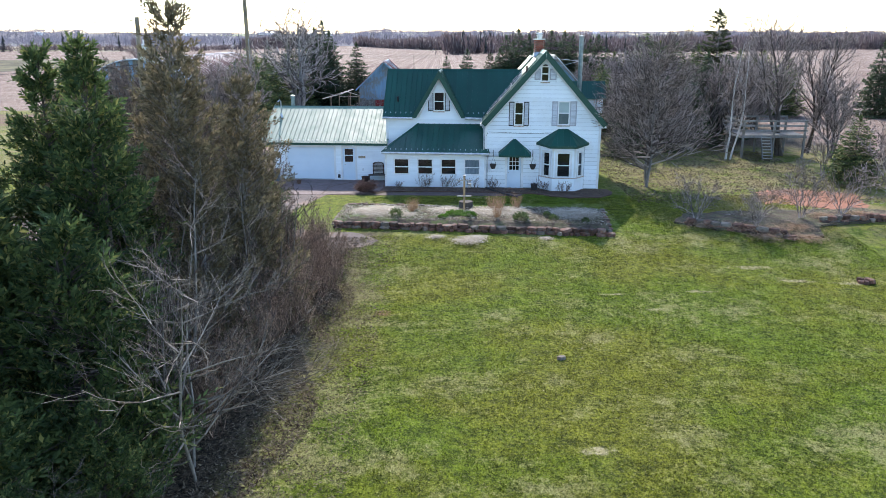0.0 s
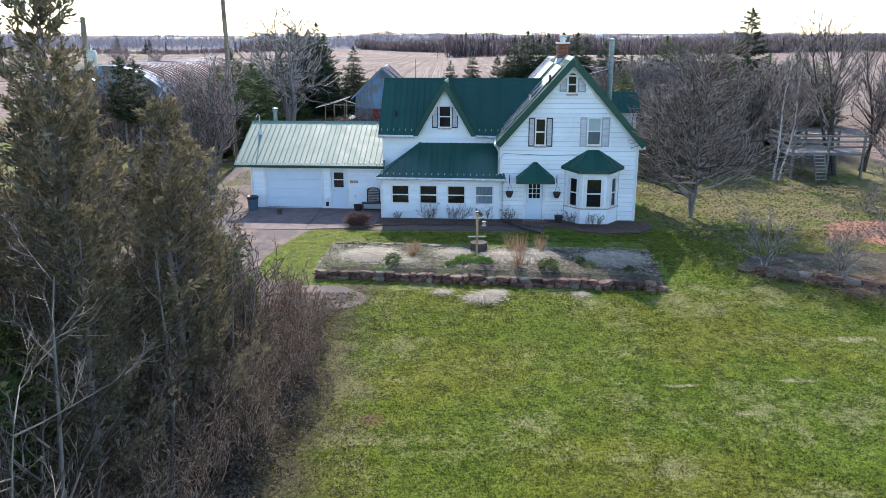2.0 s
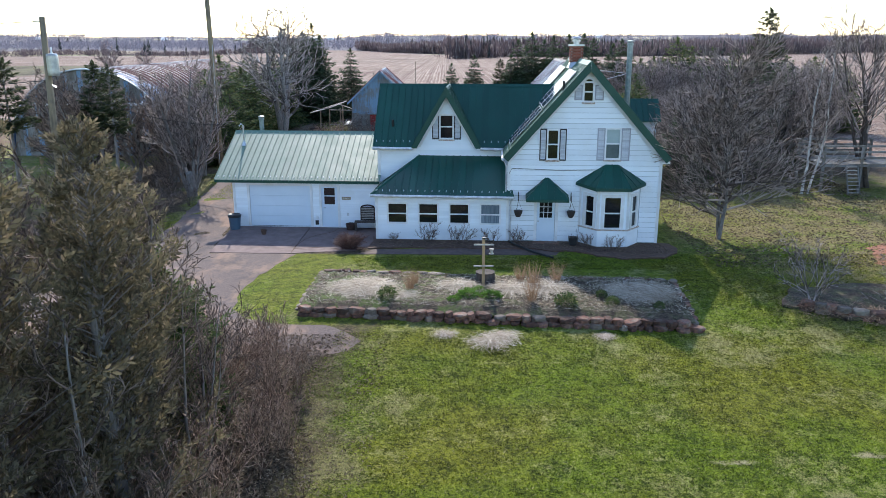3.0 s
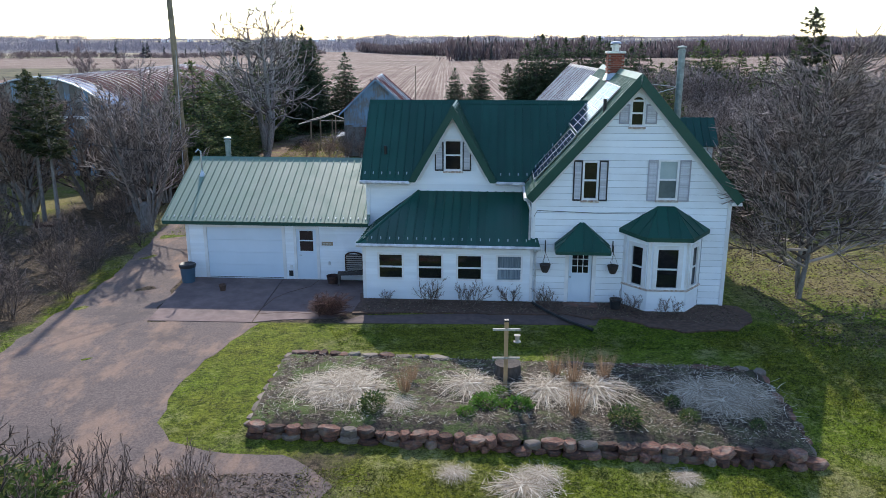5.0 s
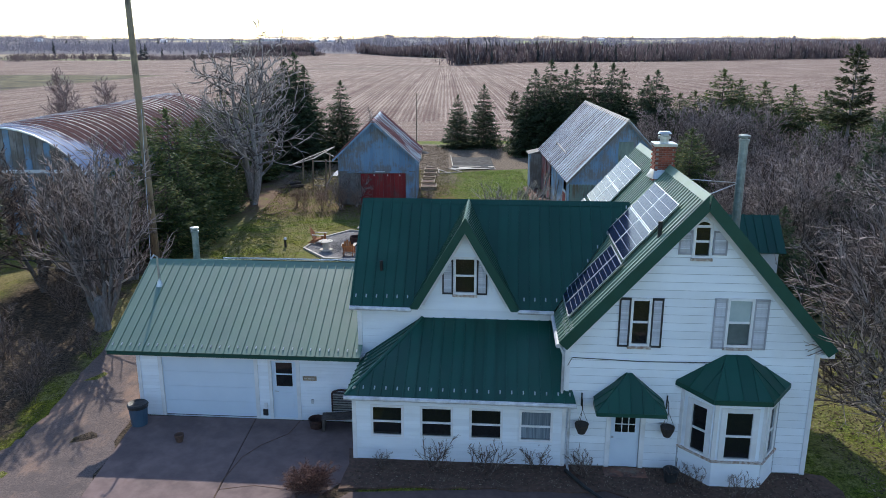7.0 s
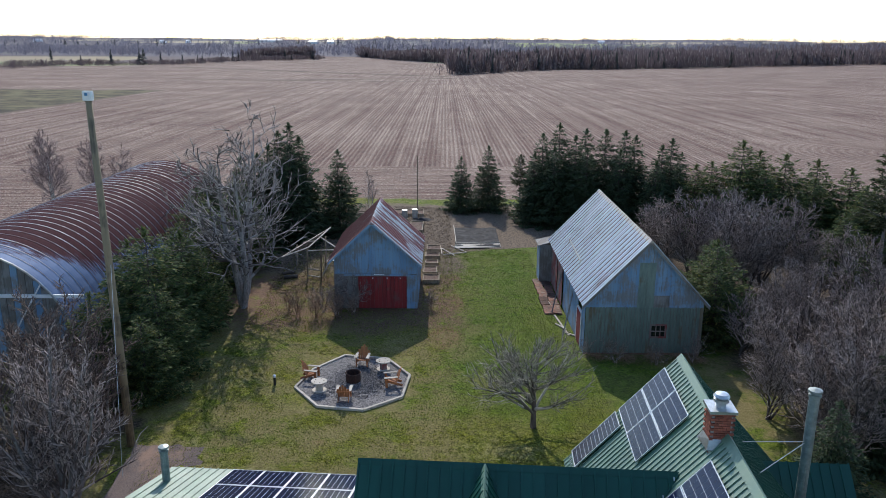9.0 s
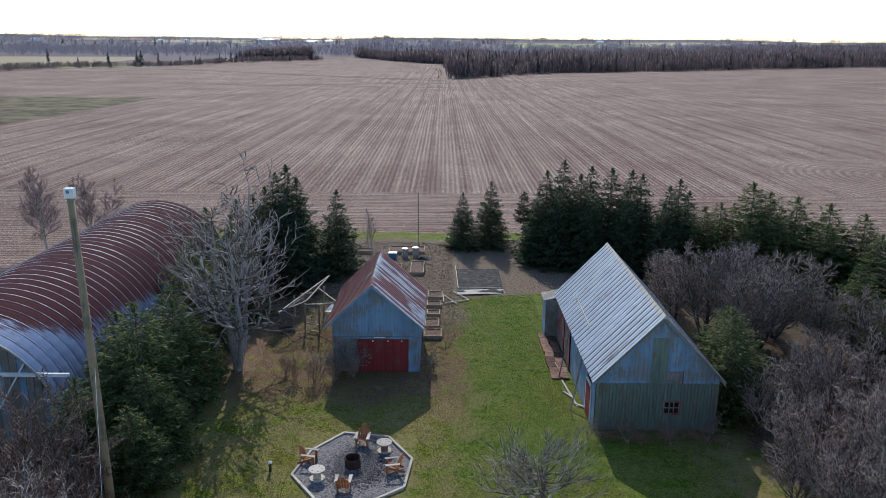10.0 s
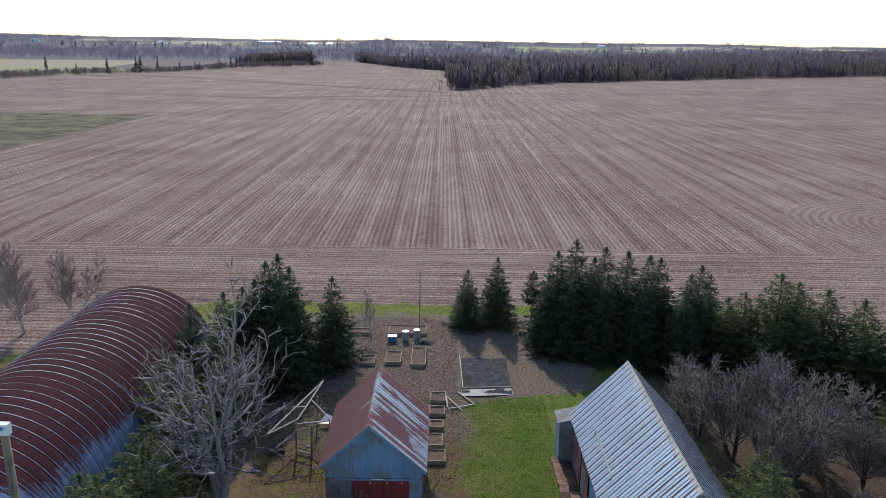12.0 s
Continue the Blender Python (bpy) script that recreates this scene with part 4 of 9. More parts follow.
# bay window
bay = new("bay_window")
bay.parent = house
BP = [(-3.50, 0.0), (-2.79, -0.80), (-1.48, -0.80), (-0.88, 0.0)]
for (x0, y0), (x1, y1) in zip(BP, BP[1:]):
    L = math.hypot(x1 - x0, y1 - y0)
    m = Matrix.Translation((x0, y0, 0)) @ Matrix.Rotation(math.atan2(y1 - y0, x1 - x0), 4, "Z")
    side = "bay_wall"
    holder = new(side)
    holder.parent = bay
    holder.matrix_basis = m
    wx0, wx1 = (0.30, L - 0.33) if L > 1.2 else (0.36, L - 0.26)
    hole = (wx0, wx1, 0.93, 2.28)
    gg = Geo()
    for lo, hi in (((0, 0, 0.02), (L, 0.12, hole[2])), ((0, 0, hole[3]), (L, 0.12, 2.66)), ((0, 0, hole[2]), (wx0, 0.12, hole[3])), ((wx1, 0, hole[2]), (L, 0.12, hole[3]))):
        gg.box(lo, hi)
    ob = part("wall_panel", gg, M["white_siding"], holder)
    lap = Geo()
    for i in range(4):
        z = 0.05 + i * 0.2
        lap.add([(0, -0.025, z), (L, -0.025, z), (L, -0.006, z + 0.2), (0, -0.006, z + 0.2), (0, 0, z), (L, 0, z)], [(0, 1, 2, 3), (4, 5, 1, 0)])
    part("lapped_siding", lap, M["white_siding"], holder)
    part("sill_board", Geo().box((-0.03, -0.07, 0.80), (L + 0.03, 0.02, 0.86)), M["peeling_wood"], holder)
    part("corner_post", Geo().box((-0.04, -0.035, 0.86), (0.07, 0.05, 2.66)), M["white_trim"], holder)
    for lo, hi in (((wx0 - 0.16, -0.03, 0.86), (wx0, 0.02, 2.42)), ((wx1, -0.03, 0.86), (wx1 + 0.16, 0.02, 2.42)), ((wx0, -0.03, hole[3]), (wx1, 0.02, 2.42)), ((wx0, -0.03, 0.86), (wx1, 0.02, hole[2]))):
        part("casing", Geo().box(lo, hi), M["white_trim"], holder)
    zm = 1.58
    part("meeting_rail", Geo().box((wx0, 0.0, zm - 0.03), (wx1, 0.05, zm + 0.03)), M["white_trim"], holder)
    for a, b in ((hole[2], zm - 0.03), (zm + 0.03, hole[3])):
        part("pane", Geo().box((wx0, 0.03, a), (wx1, 0.036, b)), M["glass"], holder)
BE = [(-3.72, -0.02), (-2.93, -1.02), (-1.42, -1.02), (-0.64, -0.02)]
BT = [(-2.45, -0.02, 3.62), (-1.90, -0.02, 3.62)]
bz = 2.72
sheets("bay_roof_sheet", bay, [(*BE[1], bz), (*BE[2], bz), BT[1], BT[0]], 0.38, M["green_roof"], (0.03, 0.02))
sheets("bay_roof_sheet", bay, [(*BE[0], bz + 0.1), (*BE[1], bz), BT[0]], 0.4, M["green_roof"], (0.03, 0.02))
sheets("bay_roof_sheet", bay, [(*BE[2], bz), (*BE[3], bz + 0.1), BT[1]], 0.4, M["green_roof"], (0.03, 0.02))
for (p, za), (q, zb) in (((BE[0], bz + 0.1), (BE[1], bz)), ((BE[1], bz), (BE[2], bz)), ((BE[2], bz), (BE[3], bz + 0.1))):
    part("bay_fascia", Geo().beam((*p, za - 0.05), (*q, zb - 0.05), 0.04, 0.14), M["green_trim"], bay)
part("bay_soffit", Geo().prism([(x, y, 2.64) for x, y in BE], (0, 0, 0.02)), M["white_trim"], bay)

# ----- wing with its steep cross gable -----
WX0, WX1, WF, WR, WZ = -13.0, -6.75, 2.3, 4.75, 6.8
CW = (-9.98, -9.42, 4.47, 5.52)
GP, GH = -9.70, 1.62                      # cross gable's middle and half width


def wing_ends(z):
    if z < 4.12:
        return WX0, WX1
    h = (6.62 - z) / 1.72
    return (GP - h, GP + h) if h > 0.03 else None


wall_slab("wing_wall", house, [(WX0, 0), (WX1, 0), (WX1, 4.12), (-8.25, 4.12), (GP, 6.62), (-11.15, 4.12), (WX0, 4.12)], [CW], WF, WF + 0.2, M["white_siding"])
boards(house, 6.6, 0.232, 2.05, 30, wing_ends, [tuple(CW[k] + (-0.07, 0.07, -0.07, 0.07)[k] for k in range(4))], WF, M["white_siding"])
part("wing_side_wall", Geo().prism([(WX0, WF + 0.2, 0), (WX0, 7.2, 0), (WX0, 7.2, 4.1), (WX0, WR, 6.6), (WX0, WF + 0.2, 4.2)], (0.2, 0, 0)), M["white_siding"], house)
part("wing_rear_wall", Geo().box((WX0, 7.0, 0), (WX1, 7.2, 4.1)), M["white_siding"], house)
part("corner_board", Geo().box((WX0 - 0.04, WF - 0.05, 2.0), (WX0 + 0.1, WF + 0.1, 4.1)), M["white_trim"], house)
sash_window(house, *CW, WF, sill=M["peeling_wood"])
louvre_shutter(house, -10.39, -10.06, 4.40, 5.50, WF, M["black_shutter"])
louvre_shutter(house, -9.34, -9.02, 4.40, 5.50, WF, M["black_shutter"])
RX0, RX1 = -13.22, -6.3
ez = 4.03
VY = 4.72                                  # where the cross gable's valleys reach the ridge
sheets("roof_sheet", house, [(RX0, 2.0, ez), (GP - GH, 2.0, ez), (GP, VY, WZ - 0.02), (RX0, WR, WZ)], 0.33, M["green_roof"], (0.045, 0.03), label="dark green metal roof sheet", screws=(0.3,))
sheets("roof_sheet", house, [(GP + GH, 2.0, ez), (-7.0, 2.0, ez), (-4.45, WR, WZ), (GP, VY, WZ - 0.02)], 0.33, M["green_roof"], (0.045, 0.03), screws=(0.3,))
sheets("roof_sheet", house, [(-6.3, 7.5, ez), (RX0, 7.5, ez), (RX0, WR, WZ), (-4.45, WR, WZ)], 0.33, M["green_roof"], (0.045, 0.03))
CF = 1.93
sheets("roof_sheet", house, [(GP - GH - 0.03, 2.0, ez), (GP - GH - 0.03, CF, ez), (GP, CF, WZ + 0.02), (GP, VY, WZ + 0.02)], 0.3, M["green_roof"], (0.04, 0.03))
sheets("roof_sheet", house, [(GP + GH + 0.03, CF, ez), (GP + GH + 0.03, 2.0, ez), (GP, VY, WZ + 0.02), (GP, CF, WZ + 0.02)], 0.3, M["green_roof"], (0.04, 0.03))
part("ridge_cap", Geo().add([(GP - 0.09, CF - 0.02, WZ - 0.06), (GP, CF - 0.02, WZ + 0.09), (GP + 0.09, CF - 0.02, WZ - 0.06), (GP - 0.09, VY, WZ - 0.06), (GP, VY, WZ + 0.09), (GP + 0.09, VY, WZ - 0.06)],
                            [(0, 1, 4, 3), (1, 2, 5, 4), (0, 2, 1), (3, 4, 5), (0, 3, 5, 2)]), M["sheen_roof"], house)
part("ridge_cap", Geo().add([(RX0, WR - 0.13, WZ - 0.08), (RX0, WR, WZ + 0.07), (RX0, WR + 0.13, WZ - 0.08), (-4.5, WR - 0.13, WZ - 0.08), (-4.5, WR, WZ + 0.07), (-4.5, WR + 0.13, WZ - 0.08)],
                            [(0, 1, 4, 3), (1, 2, 5, 4), (0, 2, 1), (3, 4, 5), (0, 3, 5, 2)]), M["green_roof"], house)
for s in (-1, 1):
    e = (GP + s * (GH + 0.03), ez)
    q = [(e[0], e[1] + 0.05), (GP, WZ + 0.08), (GP, WZ - 0.38), (e[0] - s * 0.24, e[1] - 0.02), (e[0], e[1] - 0.02)]
    part("barge_board", Geo().prism([(p[0], CF - 0.04, p[1]) for p in q], (0, 0.05, 0)), M["green_trim"], house)
    q = [(e[0] - s * 0.25, e[1] + 0.0), (GP, WZ - 0.38), (GP, WZ - 0.6), (e[0] - s * 0.4, e[1] - 0.0)]
    part("frieze", Geo().prism([(p[0], WF - 0.06, p[1]) for p in q], (0, 0.05, 0)), M["white_trim"], house)
    # underside of the overhang
    part("soffit", Geo().prism([(e[0], CF, ez - 0.02), (GP, CF, WZ - 0.04), (GP, WF - 0.01, WZ - 0.04), (e[0], WF - 0.01, ez - 0.02)], (0, 0, -0.03)), M["white_trim"], house)
for a, b in ((RX0, GP - GH), (GP + GH, -7.0)):
    part("gutter", Geo().tube([(a, 1.94, ez - 0.03), (b, 1.94, ez - 0.05)], [0.07, 0.07], 8), M["gutter"], house)
    part("eave_soffit", Geo().box((a, 1.98, ez - 0.13), (b, WF, ez - 0.10)), M["white_trim"], house)
part("roof_vent", Geo().tube([(-12.35, 2.9, 4.9), (-12.35, 2.86, 5.25)], [0.055, 0.055], 8), M["black_pipe"], house)

# ----- glazed porch -----
PX0, PX1, PF, PT = -12.8, -6.75, -0.06, 2.12
wins = [(-12.22, -11.40), (-10.79, -9.97), (-9.37, -8.55), (-7.95, -7.13)]
holes = [(a, b, 0.87, 1.73) for a, b in wins]
wall_slab("porch_wall", house, [(PX0, 0.02), (PX1, 0.02), (PX1, PT), (PX0, PT)], holes, PF, PF + 0.15, M["white_siding"])
boards(house, PT, 0.115, 0.06, 30, lambda z: (PX0, PX1) if z < PT else None, [(h[0] - 0.07, h[1] + 0.07, h[2] - 0.07, h[3] + 0.07) for h in holes], PF, M["white_siding"], 0.016)
part("porch_side_wall", Geo().box((PX0, PF + 0.15, 0.02), (PX0 + 0.15, 2.3, PT)), M["white_siding"], house)
part("porch_floor", Geo().box((PX0, PF + 0.15, 0.0), (PX1, 2.3, 0.12)), M["room_dark"], house)
part("inner_wall", Geo().box((PX0 + 0.15, 1.6, 0.12), (PX1, 1.66, PT)), M["room_dark"], house)
part("corner_board", Geo().box((PX0 - 0.03, PF - 0.03, 0.02), (PX0 + 0.09, PF + 0.08, PT)), M["white_trim"], house)
part("corner_board", Geo().box((PX1 - 0.06, PF - 0.03, 0.02), (PX1 + 0.05, PF + 0.05, PT)), M["white_trim"], house)
for k, h in enumerate(holes):
    sash_window(house, *h, PF, curtain=("curtain", "curtain") if k == 3 else None, mid=0.47)
pe, pt = 2.2, 3.60
sheets("porch_roof_sheet", house, [(-12.95, -0.42, pe), (-6.47, -0.42, pe - 0.02), (-7.02, 2.28, pt), (-11.0, 2.28, pt)], 0.33, M["green_roof"], (0.04, 0.03), screws=(0.25,))
sheets("porch_roof_sheet", house, [(-12.95, 2.28, pe), (-12.95, -0.42, pe), (-11.0, 2.28, pt)], 0.33, M["green_roof"], (0.04, 0.03), screws=(0.25,))
part("hip_cap", Geo().tube([(-12.95, -0.42, pe + 0.02), (-11.0, 2.28, pt + 0.02)], [0.06, 0.06], 6), M["green_roof"], house)
part("gutter", Geo().tube([(-12.98, -0.47, pe - 0.03), (-6.46, -0.47, pe - 0.05)], [0.065, 0.065], 8), M["gutter"], house)
part("porch_fascia", Geo().box((-12.95, -0.42, pe - 0.12), (-6.47, -0.39, pe)).box((-12.95, -0.39, pe - 0.12), (-12.92, 2.28, pe)), M["white_trim"], house)
part("porch_soffit", Geo().box((-12.92, -0.39, pe - 0.12), (-6.5, PF, pe - 0.09)), M["white_trim"], house)
part("downpipe", Geo().tube([(-6.55, -0.47, pe - 0.1), (-6.62, -0.12, pe - 0.3), (-6.62, -0.12, 0.15), (-6.6, -0.5, 0.06)], [0.04] * 4, 6), M["gutter"], house)

# ----- small side wing with its own ridge -----
part("side_wall", Geo().prism([(-1.3, 6.0, 4.0), (0.85, 6.0, 4.0), (0.85, 6.0, 4.95), (-1.3, 6.0, 4.95)], (0, 2.2, 0)), M["white_siding"], house)
sheets("roof_sheet", house, [(-2.2, 5.85, 4.92), (1.05, 5.85, 4.92), (1.05, 7.0, 6.0), (-2.2, 7.0, 6.0)], 0.3, M["green_roof"], (0.04, 0.03))
sheets("roof_sheet", house, [(1.05, 8.15, 4.92), (-2.2, 8.15, 4.92), (-2.2, 7.0, 6.0), (1.05, 7.0, 6.0)], 0.3, M["green_roof"], (0.04, 0.03))
part("side_gable", Geo().prism([(0.83, 6.0, 4.9), (0.83, 8.0, 4.9), (0.83, 7.0, 5.9)], (0.03, 0, 0)), M["white_siding"], house)

# ----- chimney and flue -----
ch = new("chimney")
ch.parent = house
CX, CY = -3.5, 4.95
part("chimney_core", Geo().box((CX - 0.27, CY - 0.27, 7.2), (CX + 0.27, CY + 0.27, 8.66)), M["mortar"], ch)
brick = mesh_of("brick", Geo().box((-0.1, -0.045, 0), (0.1, 0.045, 0.058)), M["brick"])
for i in range(19):
    z = 7.35 + i * 0.07
    for k in range(4):
        m = Matrix.Translation((CX, CY, z)) @ Matrix.Rotation(k * math.pi / 2, 4, "Z")
        for j in range(3 if i % 2 == 0 else 2):
            x = -0.2 + j * 0.212 if i % 2 == 0 else -0.094 + j * 0.212
            part("brick", brick, None, ch, at=m @ Matrix.Translation((x, -0.26, 0)))
part("chimney_cap", Geo().box((CX - 0.36, CY - 0.36, 8.68), (CX + 0.36, CY + 0.36, 8.76)), M["galvanised"], ch)
part("flashing", Geo().add([(CX - 0.36, CY - 0.4, 7.66), (CX + 0.36, CY - 0.4, 7.66), (CX + 0.30, CY - 0.3, 7.95), (CX - 0.30, CY - 0.3, 7.95), (CX - 0.42, CY + 0.4, 7.62), (CX - 0.3, CY + 0.3, 7.9), (CX + 0.42, CY + 0.4, 7.62), (CX + 0.3, CY + 0.3, 7.9)],
                          [(0, 1, 2, 3), (4, 0, 3, 5), (1, 6, 7, 2), (6, 4, 5, 7)]), M["galvanised"], ch)
part("cowl", Geo().lathe([(0.14, 8.76), (0.14, 8.9), (0.2, 8.9), (0.2, 8.98), (0.12, 9.0), (0.12, 9.04), (0.22, 9.05), (0.17, 9.12), (0.0, 9.14)], 14, (CX, CY, 0)), M["galvanised"], ch, smooth=False)
fl = new("flue_pipe")
fl.parent = house
part("pipe", Geo().lathe([(0.0, 3.8), (0.14, 3.8), (0.14, 8.72), (0.17, 8.72), (0.17, 8.80), (0.11, 8.81), (0.11, 8.86), (0.19, 8.87), (0.19, 8.93), (0.0, 8.97)], 14, (-0.75, 5.8, 0)), M["flue"], fl)
for y, z in ((5.3, 7.2), (4.4, 6.6)):
    part("brace", Geo().tube([(-0.8, 5.8, 7.35), (-2.7, y, z + 0.35)], [0.013, 0.013], 5), M["galvanised"], fl)
part("vent_pipe", Geo().tube([(-4.41, 0.3, 6.7), (-4.41, 0.3, 7.25)], [0.06, 0.06], 8), M["black_pipe"], house)


# ----- solar panels -----
def solar_panel(w, h):
    """A framed panel, lying in x and y, seen from +z."""
    p = thing("solar_panel", "dark solar panel in a pale frame on the roof", "solar panel", group="solar panels on the roofs")
    part("backing", Geo().box((0, 0, -0.02), (w, h, 0)), M["dark_plastic"], p)
    nx, ny = 6, round(6 * h / w)
    cw, chh = (w - 0.05) / nx, (h - 0.05) / ny
    cell = mesh_of("cell", Geo().box((0.006, 0.006, 0), (cw - 0.006, chh - 0.006, 0.004)), M["solar_cell"])
    part("grid", Geo().box((0.025, 0.025, 0), (w - 0.025, h - 0.025, 0.002)), M["solar_grid"], p)
    for i in range(nx):
        for j in range(ny):
            part("cell", cell, None, p, at=Matrix.Translation((0.025 + i * cw, 0.025 + j * chh, 0.002)))
    for lo, hi in (((0, 0, -0.03), (w, 0.022, 0.012)), ((0, h - 0.022, -0.03), (w, h, 0.012)), ((0, 0.022, -0.03), (0.022, h - 0.022, 0.012)), ((w - 0.022, 0.022, -0.03), (w, h - 0.022, 0.012))):
        part("frame", Geo().box(lo, hi), M["aluminium"], p)
    return p


def slope_pose(u, v, top):
    """On the front gable's left slope: x along the ridge (towards the back), y up the slope."""
    c = 1 / math.hypot(1, SL)
    up = Vector((c, 0, SL * c))
    al = Vector((0, -1, 0))
    nz = al.cross(up)
    r = Matrix((al, up, nz)).transposed().to_4x4()
    return HOUSE @ Matrix.Translation((u, v, rz(u))) @ Matrix.Translation(nz * 0.13) @ r


rng = random.Random(4)
c = 1 / math.hypot(1, SL)
PWID, PHT = 1.05, 1.68
first = solar_panel(PHT, PWID)
first.matrix_world = slope_pose(-5.17 + 0.0, 4.1, 0)
# upper front field: two across, two up; a strip below; the rear field in an L
fields = [(-5.17, 4.1 - 1.70, 1), (-5.17 + 1.07 * c, 4.1, 1), (-5.17 + 1.07 * c, 4.1 - 1.70, 1)]
for u, v, k in fields:
    copy_thing(first, slope_pose(u, v, 0))
for u, v in ((-5.17, 9.95), (-5.17 + 1.07 * c, 9.95), (-5.17, 8.25), (-5.17 + 1.07 * c, 8.25)):
    copy_thing(first, slope_pose(u, v, 0))
tall = solar_panel(PWID, PHT + 0.42)
tall.matrix_world = slope_pose(-6.62, 2.62, 0)
copy_thing(tall, slope_pose(-6.62, 2.62 - 1.08, 0))
copy_thing(tall, slope_pose(-6.66, 10.0, 0))

# ======================= garage =======================
garage = thing("garage", "white attached garage with a green metal roof, paled by sheen", "garage", HOUSE)
AX0, AX1, AF, AB = -20.25, -12.82, 2.2, 9.6
GDOOR = (-19.45, -16.42, 0.03, 2.08)
PDOOR = (-15.86, -15.06, 0.06, 2.06)
wall_slab("garage_wall", garage, [(AX0, 0), (AX1, 0), (AX1, 2.36), (AX0, 2.36)], [GDOOR, PDOOR], AF, AF + 0.15, M["white_siding"])
boards(garage, 2.36, 0.115, 0.04, 30, lambda z: (AX0, AX1) if z < 2.35 else None, [(GDOOR[0] - 0.12, GDOOR[1] + 0.12, 0, 2.2), (PDOOR[0] - 0.1, PDOOR[1] + 0.1, 0, 2.2)], AF, M["white_siding"], 0.016)
part("garage_side_wall", Geo().prism([(AX0, AF + 0.15, 0), (AX0, AB, 0), (AX0, AB, 3.05), (AX0, 5.5, 4.2), (AX0, AF + 0.15, 2.36)], (0.15, 0, 0)), M["white_siding"], garage)
part("garage_side_wall", Geo().prism([(AX1 - 0.15, 7.2, 0), (AX1 - 0.15, AB, 0), (AX1 - 0.15, AB, 3.05), (AX1 - 0.15, 7.2, 3.6)], (0.15, 0, 0)), M["white_siding"], garage)
part("garage_rear_wall", Geo().box((AX0, AB - 0.15, 0), (AX1, AB, 3.05)), M["white_siding"], garage)
for x in (AX0 - 0.03, -19.57, -16.42, -15.96, -15.06):
    part("trim_board", Geo().box((x, AF - 0.045, 0.02), (x + (0.12 if x != -15.96 else 0.1), AF + 0.02, 2.3 if x < -19.7 else 2.16)), M["white_trim"], garage)
part("trim_board", Geo().box((-19.45, AF - 0.045, 2.08), (-16.42, AF + 0.02, 2.2)), M["white_trim"], garage)
part("trim_board", Geo().box((-15.86, AF - 0.045, 2.06), (-15.06, AF + 0.02, 2.16)), M["white_trim"], garage)
gd = new("garage_door")
gd.parent = garage
for i in range(4):
    part("door_section", Geo().box((-19.45, AF + 0.03, 0.05 + i * 0.508), (-16.42, AF + 0.07, 0.05 + (i + 1) * 0.508 - 0.006)), M["white_door"], gd)
part("door_seal", Geo().box((-19.45, AF + 0.02, 0.015), (-16.42, AF + 0.08, 0.05)), M["black_pipe"], gd)
pd = new("side_door")
pd.parent = garage
part("door_leaf", Geo().box((-15.86, AF + 0.03, 0.06), (-15.06, AF + 0.07, 2.06)), M["white_door"], pd)
part("lower_panel", Geo().box((-15.74, AF + 0.02, 0.2), (-15.18, AF + 0.03, 0.95)), M["white_door"], pd)
for z0, z1 in ((1.17, 1.56), (1.61, 1.98)):
    part("pane", Geo().box((-15.72, AF + 0.018, z0), (-15.2, AF + 0.024, z1)), M["glass"], pd)
part("door_handle", Geo().tube([(-15.78, AF, 1.0), (-15.66, AF - 0.03, 1.0)], [0.018, 0.018], 6), M["galvanised"], pd)
part("sign_board", Geo().box((-14.84, AF - 0.05, 1.42), (-14.40, AF - 0.02, 1.56)), M["raw_wood"], garage, "dark wooden name board with unreadable writing")
for x0 in (-14.80, -14.68, -14.56):
    part("lettering", Geo().box((x0, AF - 0.054, 1.465), (x0 + 0.1, AF - 0.05, 1.515)), M["bleached_wood"], garage)
part("outlet_box", Geo().box((-16.14, AF - 0.07, 0.42), (-16.05, AF - 0.01, 0.58)), M["white_trim"], garage)
part("pet_flap", Geo().box((-16.2, AF - 0.05, 0.14), (-16.04, AF - 0.015, 0.36)), M["dark_plastic"], garage)
part("meter_box", Geo().box((-14.6, AF - 0.07, 0.62), (-14.52, AF - 0.01, 0.76)), M["gutter"], garage)
sheets("roof_sheet", garage, [(-21.05, 1.78, 2.40), (-12.9, 1.78, 2.40), (-12.9, 5.5, 4.32), (-21.05, 5.5, 4.32)], 0.29, M["sheen_roof"], (0.028, 0.022), label="green metal roof sheet with sky sheen in its colour", screws=(0.22,))
sheets("roof_sheet", garage, [(-12.9, 9.9, 3.08), (-21.05, 9.9, 3.08), (-21.05, 5.5, 4.32), (-12.9, 5.5, 4.32)], 0.29, M["sheen_roof"], (0.04, 0.028))
part("ridge_cap", Geo().add([(-21.07, 5.36, 4.27), (-21.07, 5.5, 4.39), (-21.07, 5.64, 4.31), (-12.95, 5.36, 4.27), (-12.95, 5.5, 4.39), (-12.95, 5.64, 4.31)], [(0, 1, 4, 3), (1, 2, 5, 4), (0, 2, 1), (3, 4, 5), (0, 3, 5, 2)]), M["sheen_roof"], garage)
part("fascia", Geo().box((-21.03, 1.79, 2.27), (-12.92, 1.82, 2.39)), M["green_trim"], garage)
part("soffit", Geo().box((-21.0, 1.82, 2.27), (-12.95, AF, 2.3)), M["white_trim"], garage)
part("rake_board", Geo().prism([(-21.04, 1.8, 2.28), (-21.04, 1.8, 2.39), (-21.04, 5.5, 4.31), (-21.04, 9.9, 3.07), (-21.04, 9.9, 2.95), (-21.04, 5.5, 4.18)], (0.03, 0, 0)), M["green_trim"], garage)
gfl = new("stove_pipe")
gfl.parent = garage
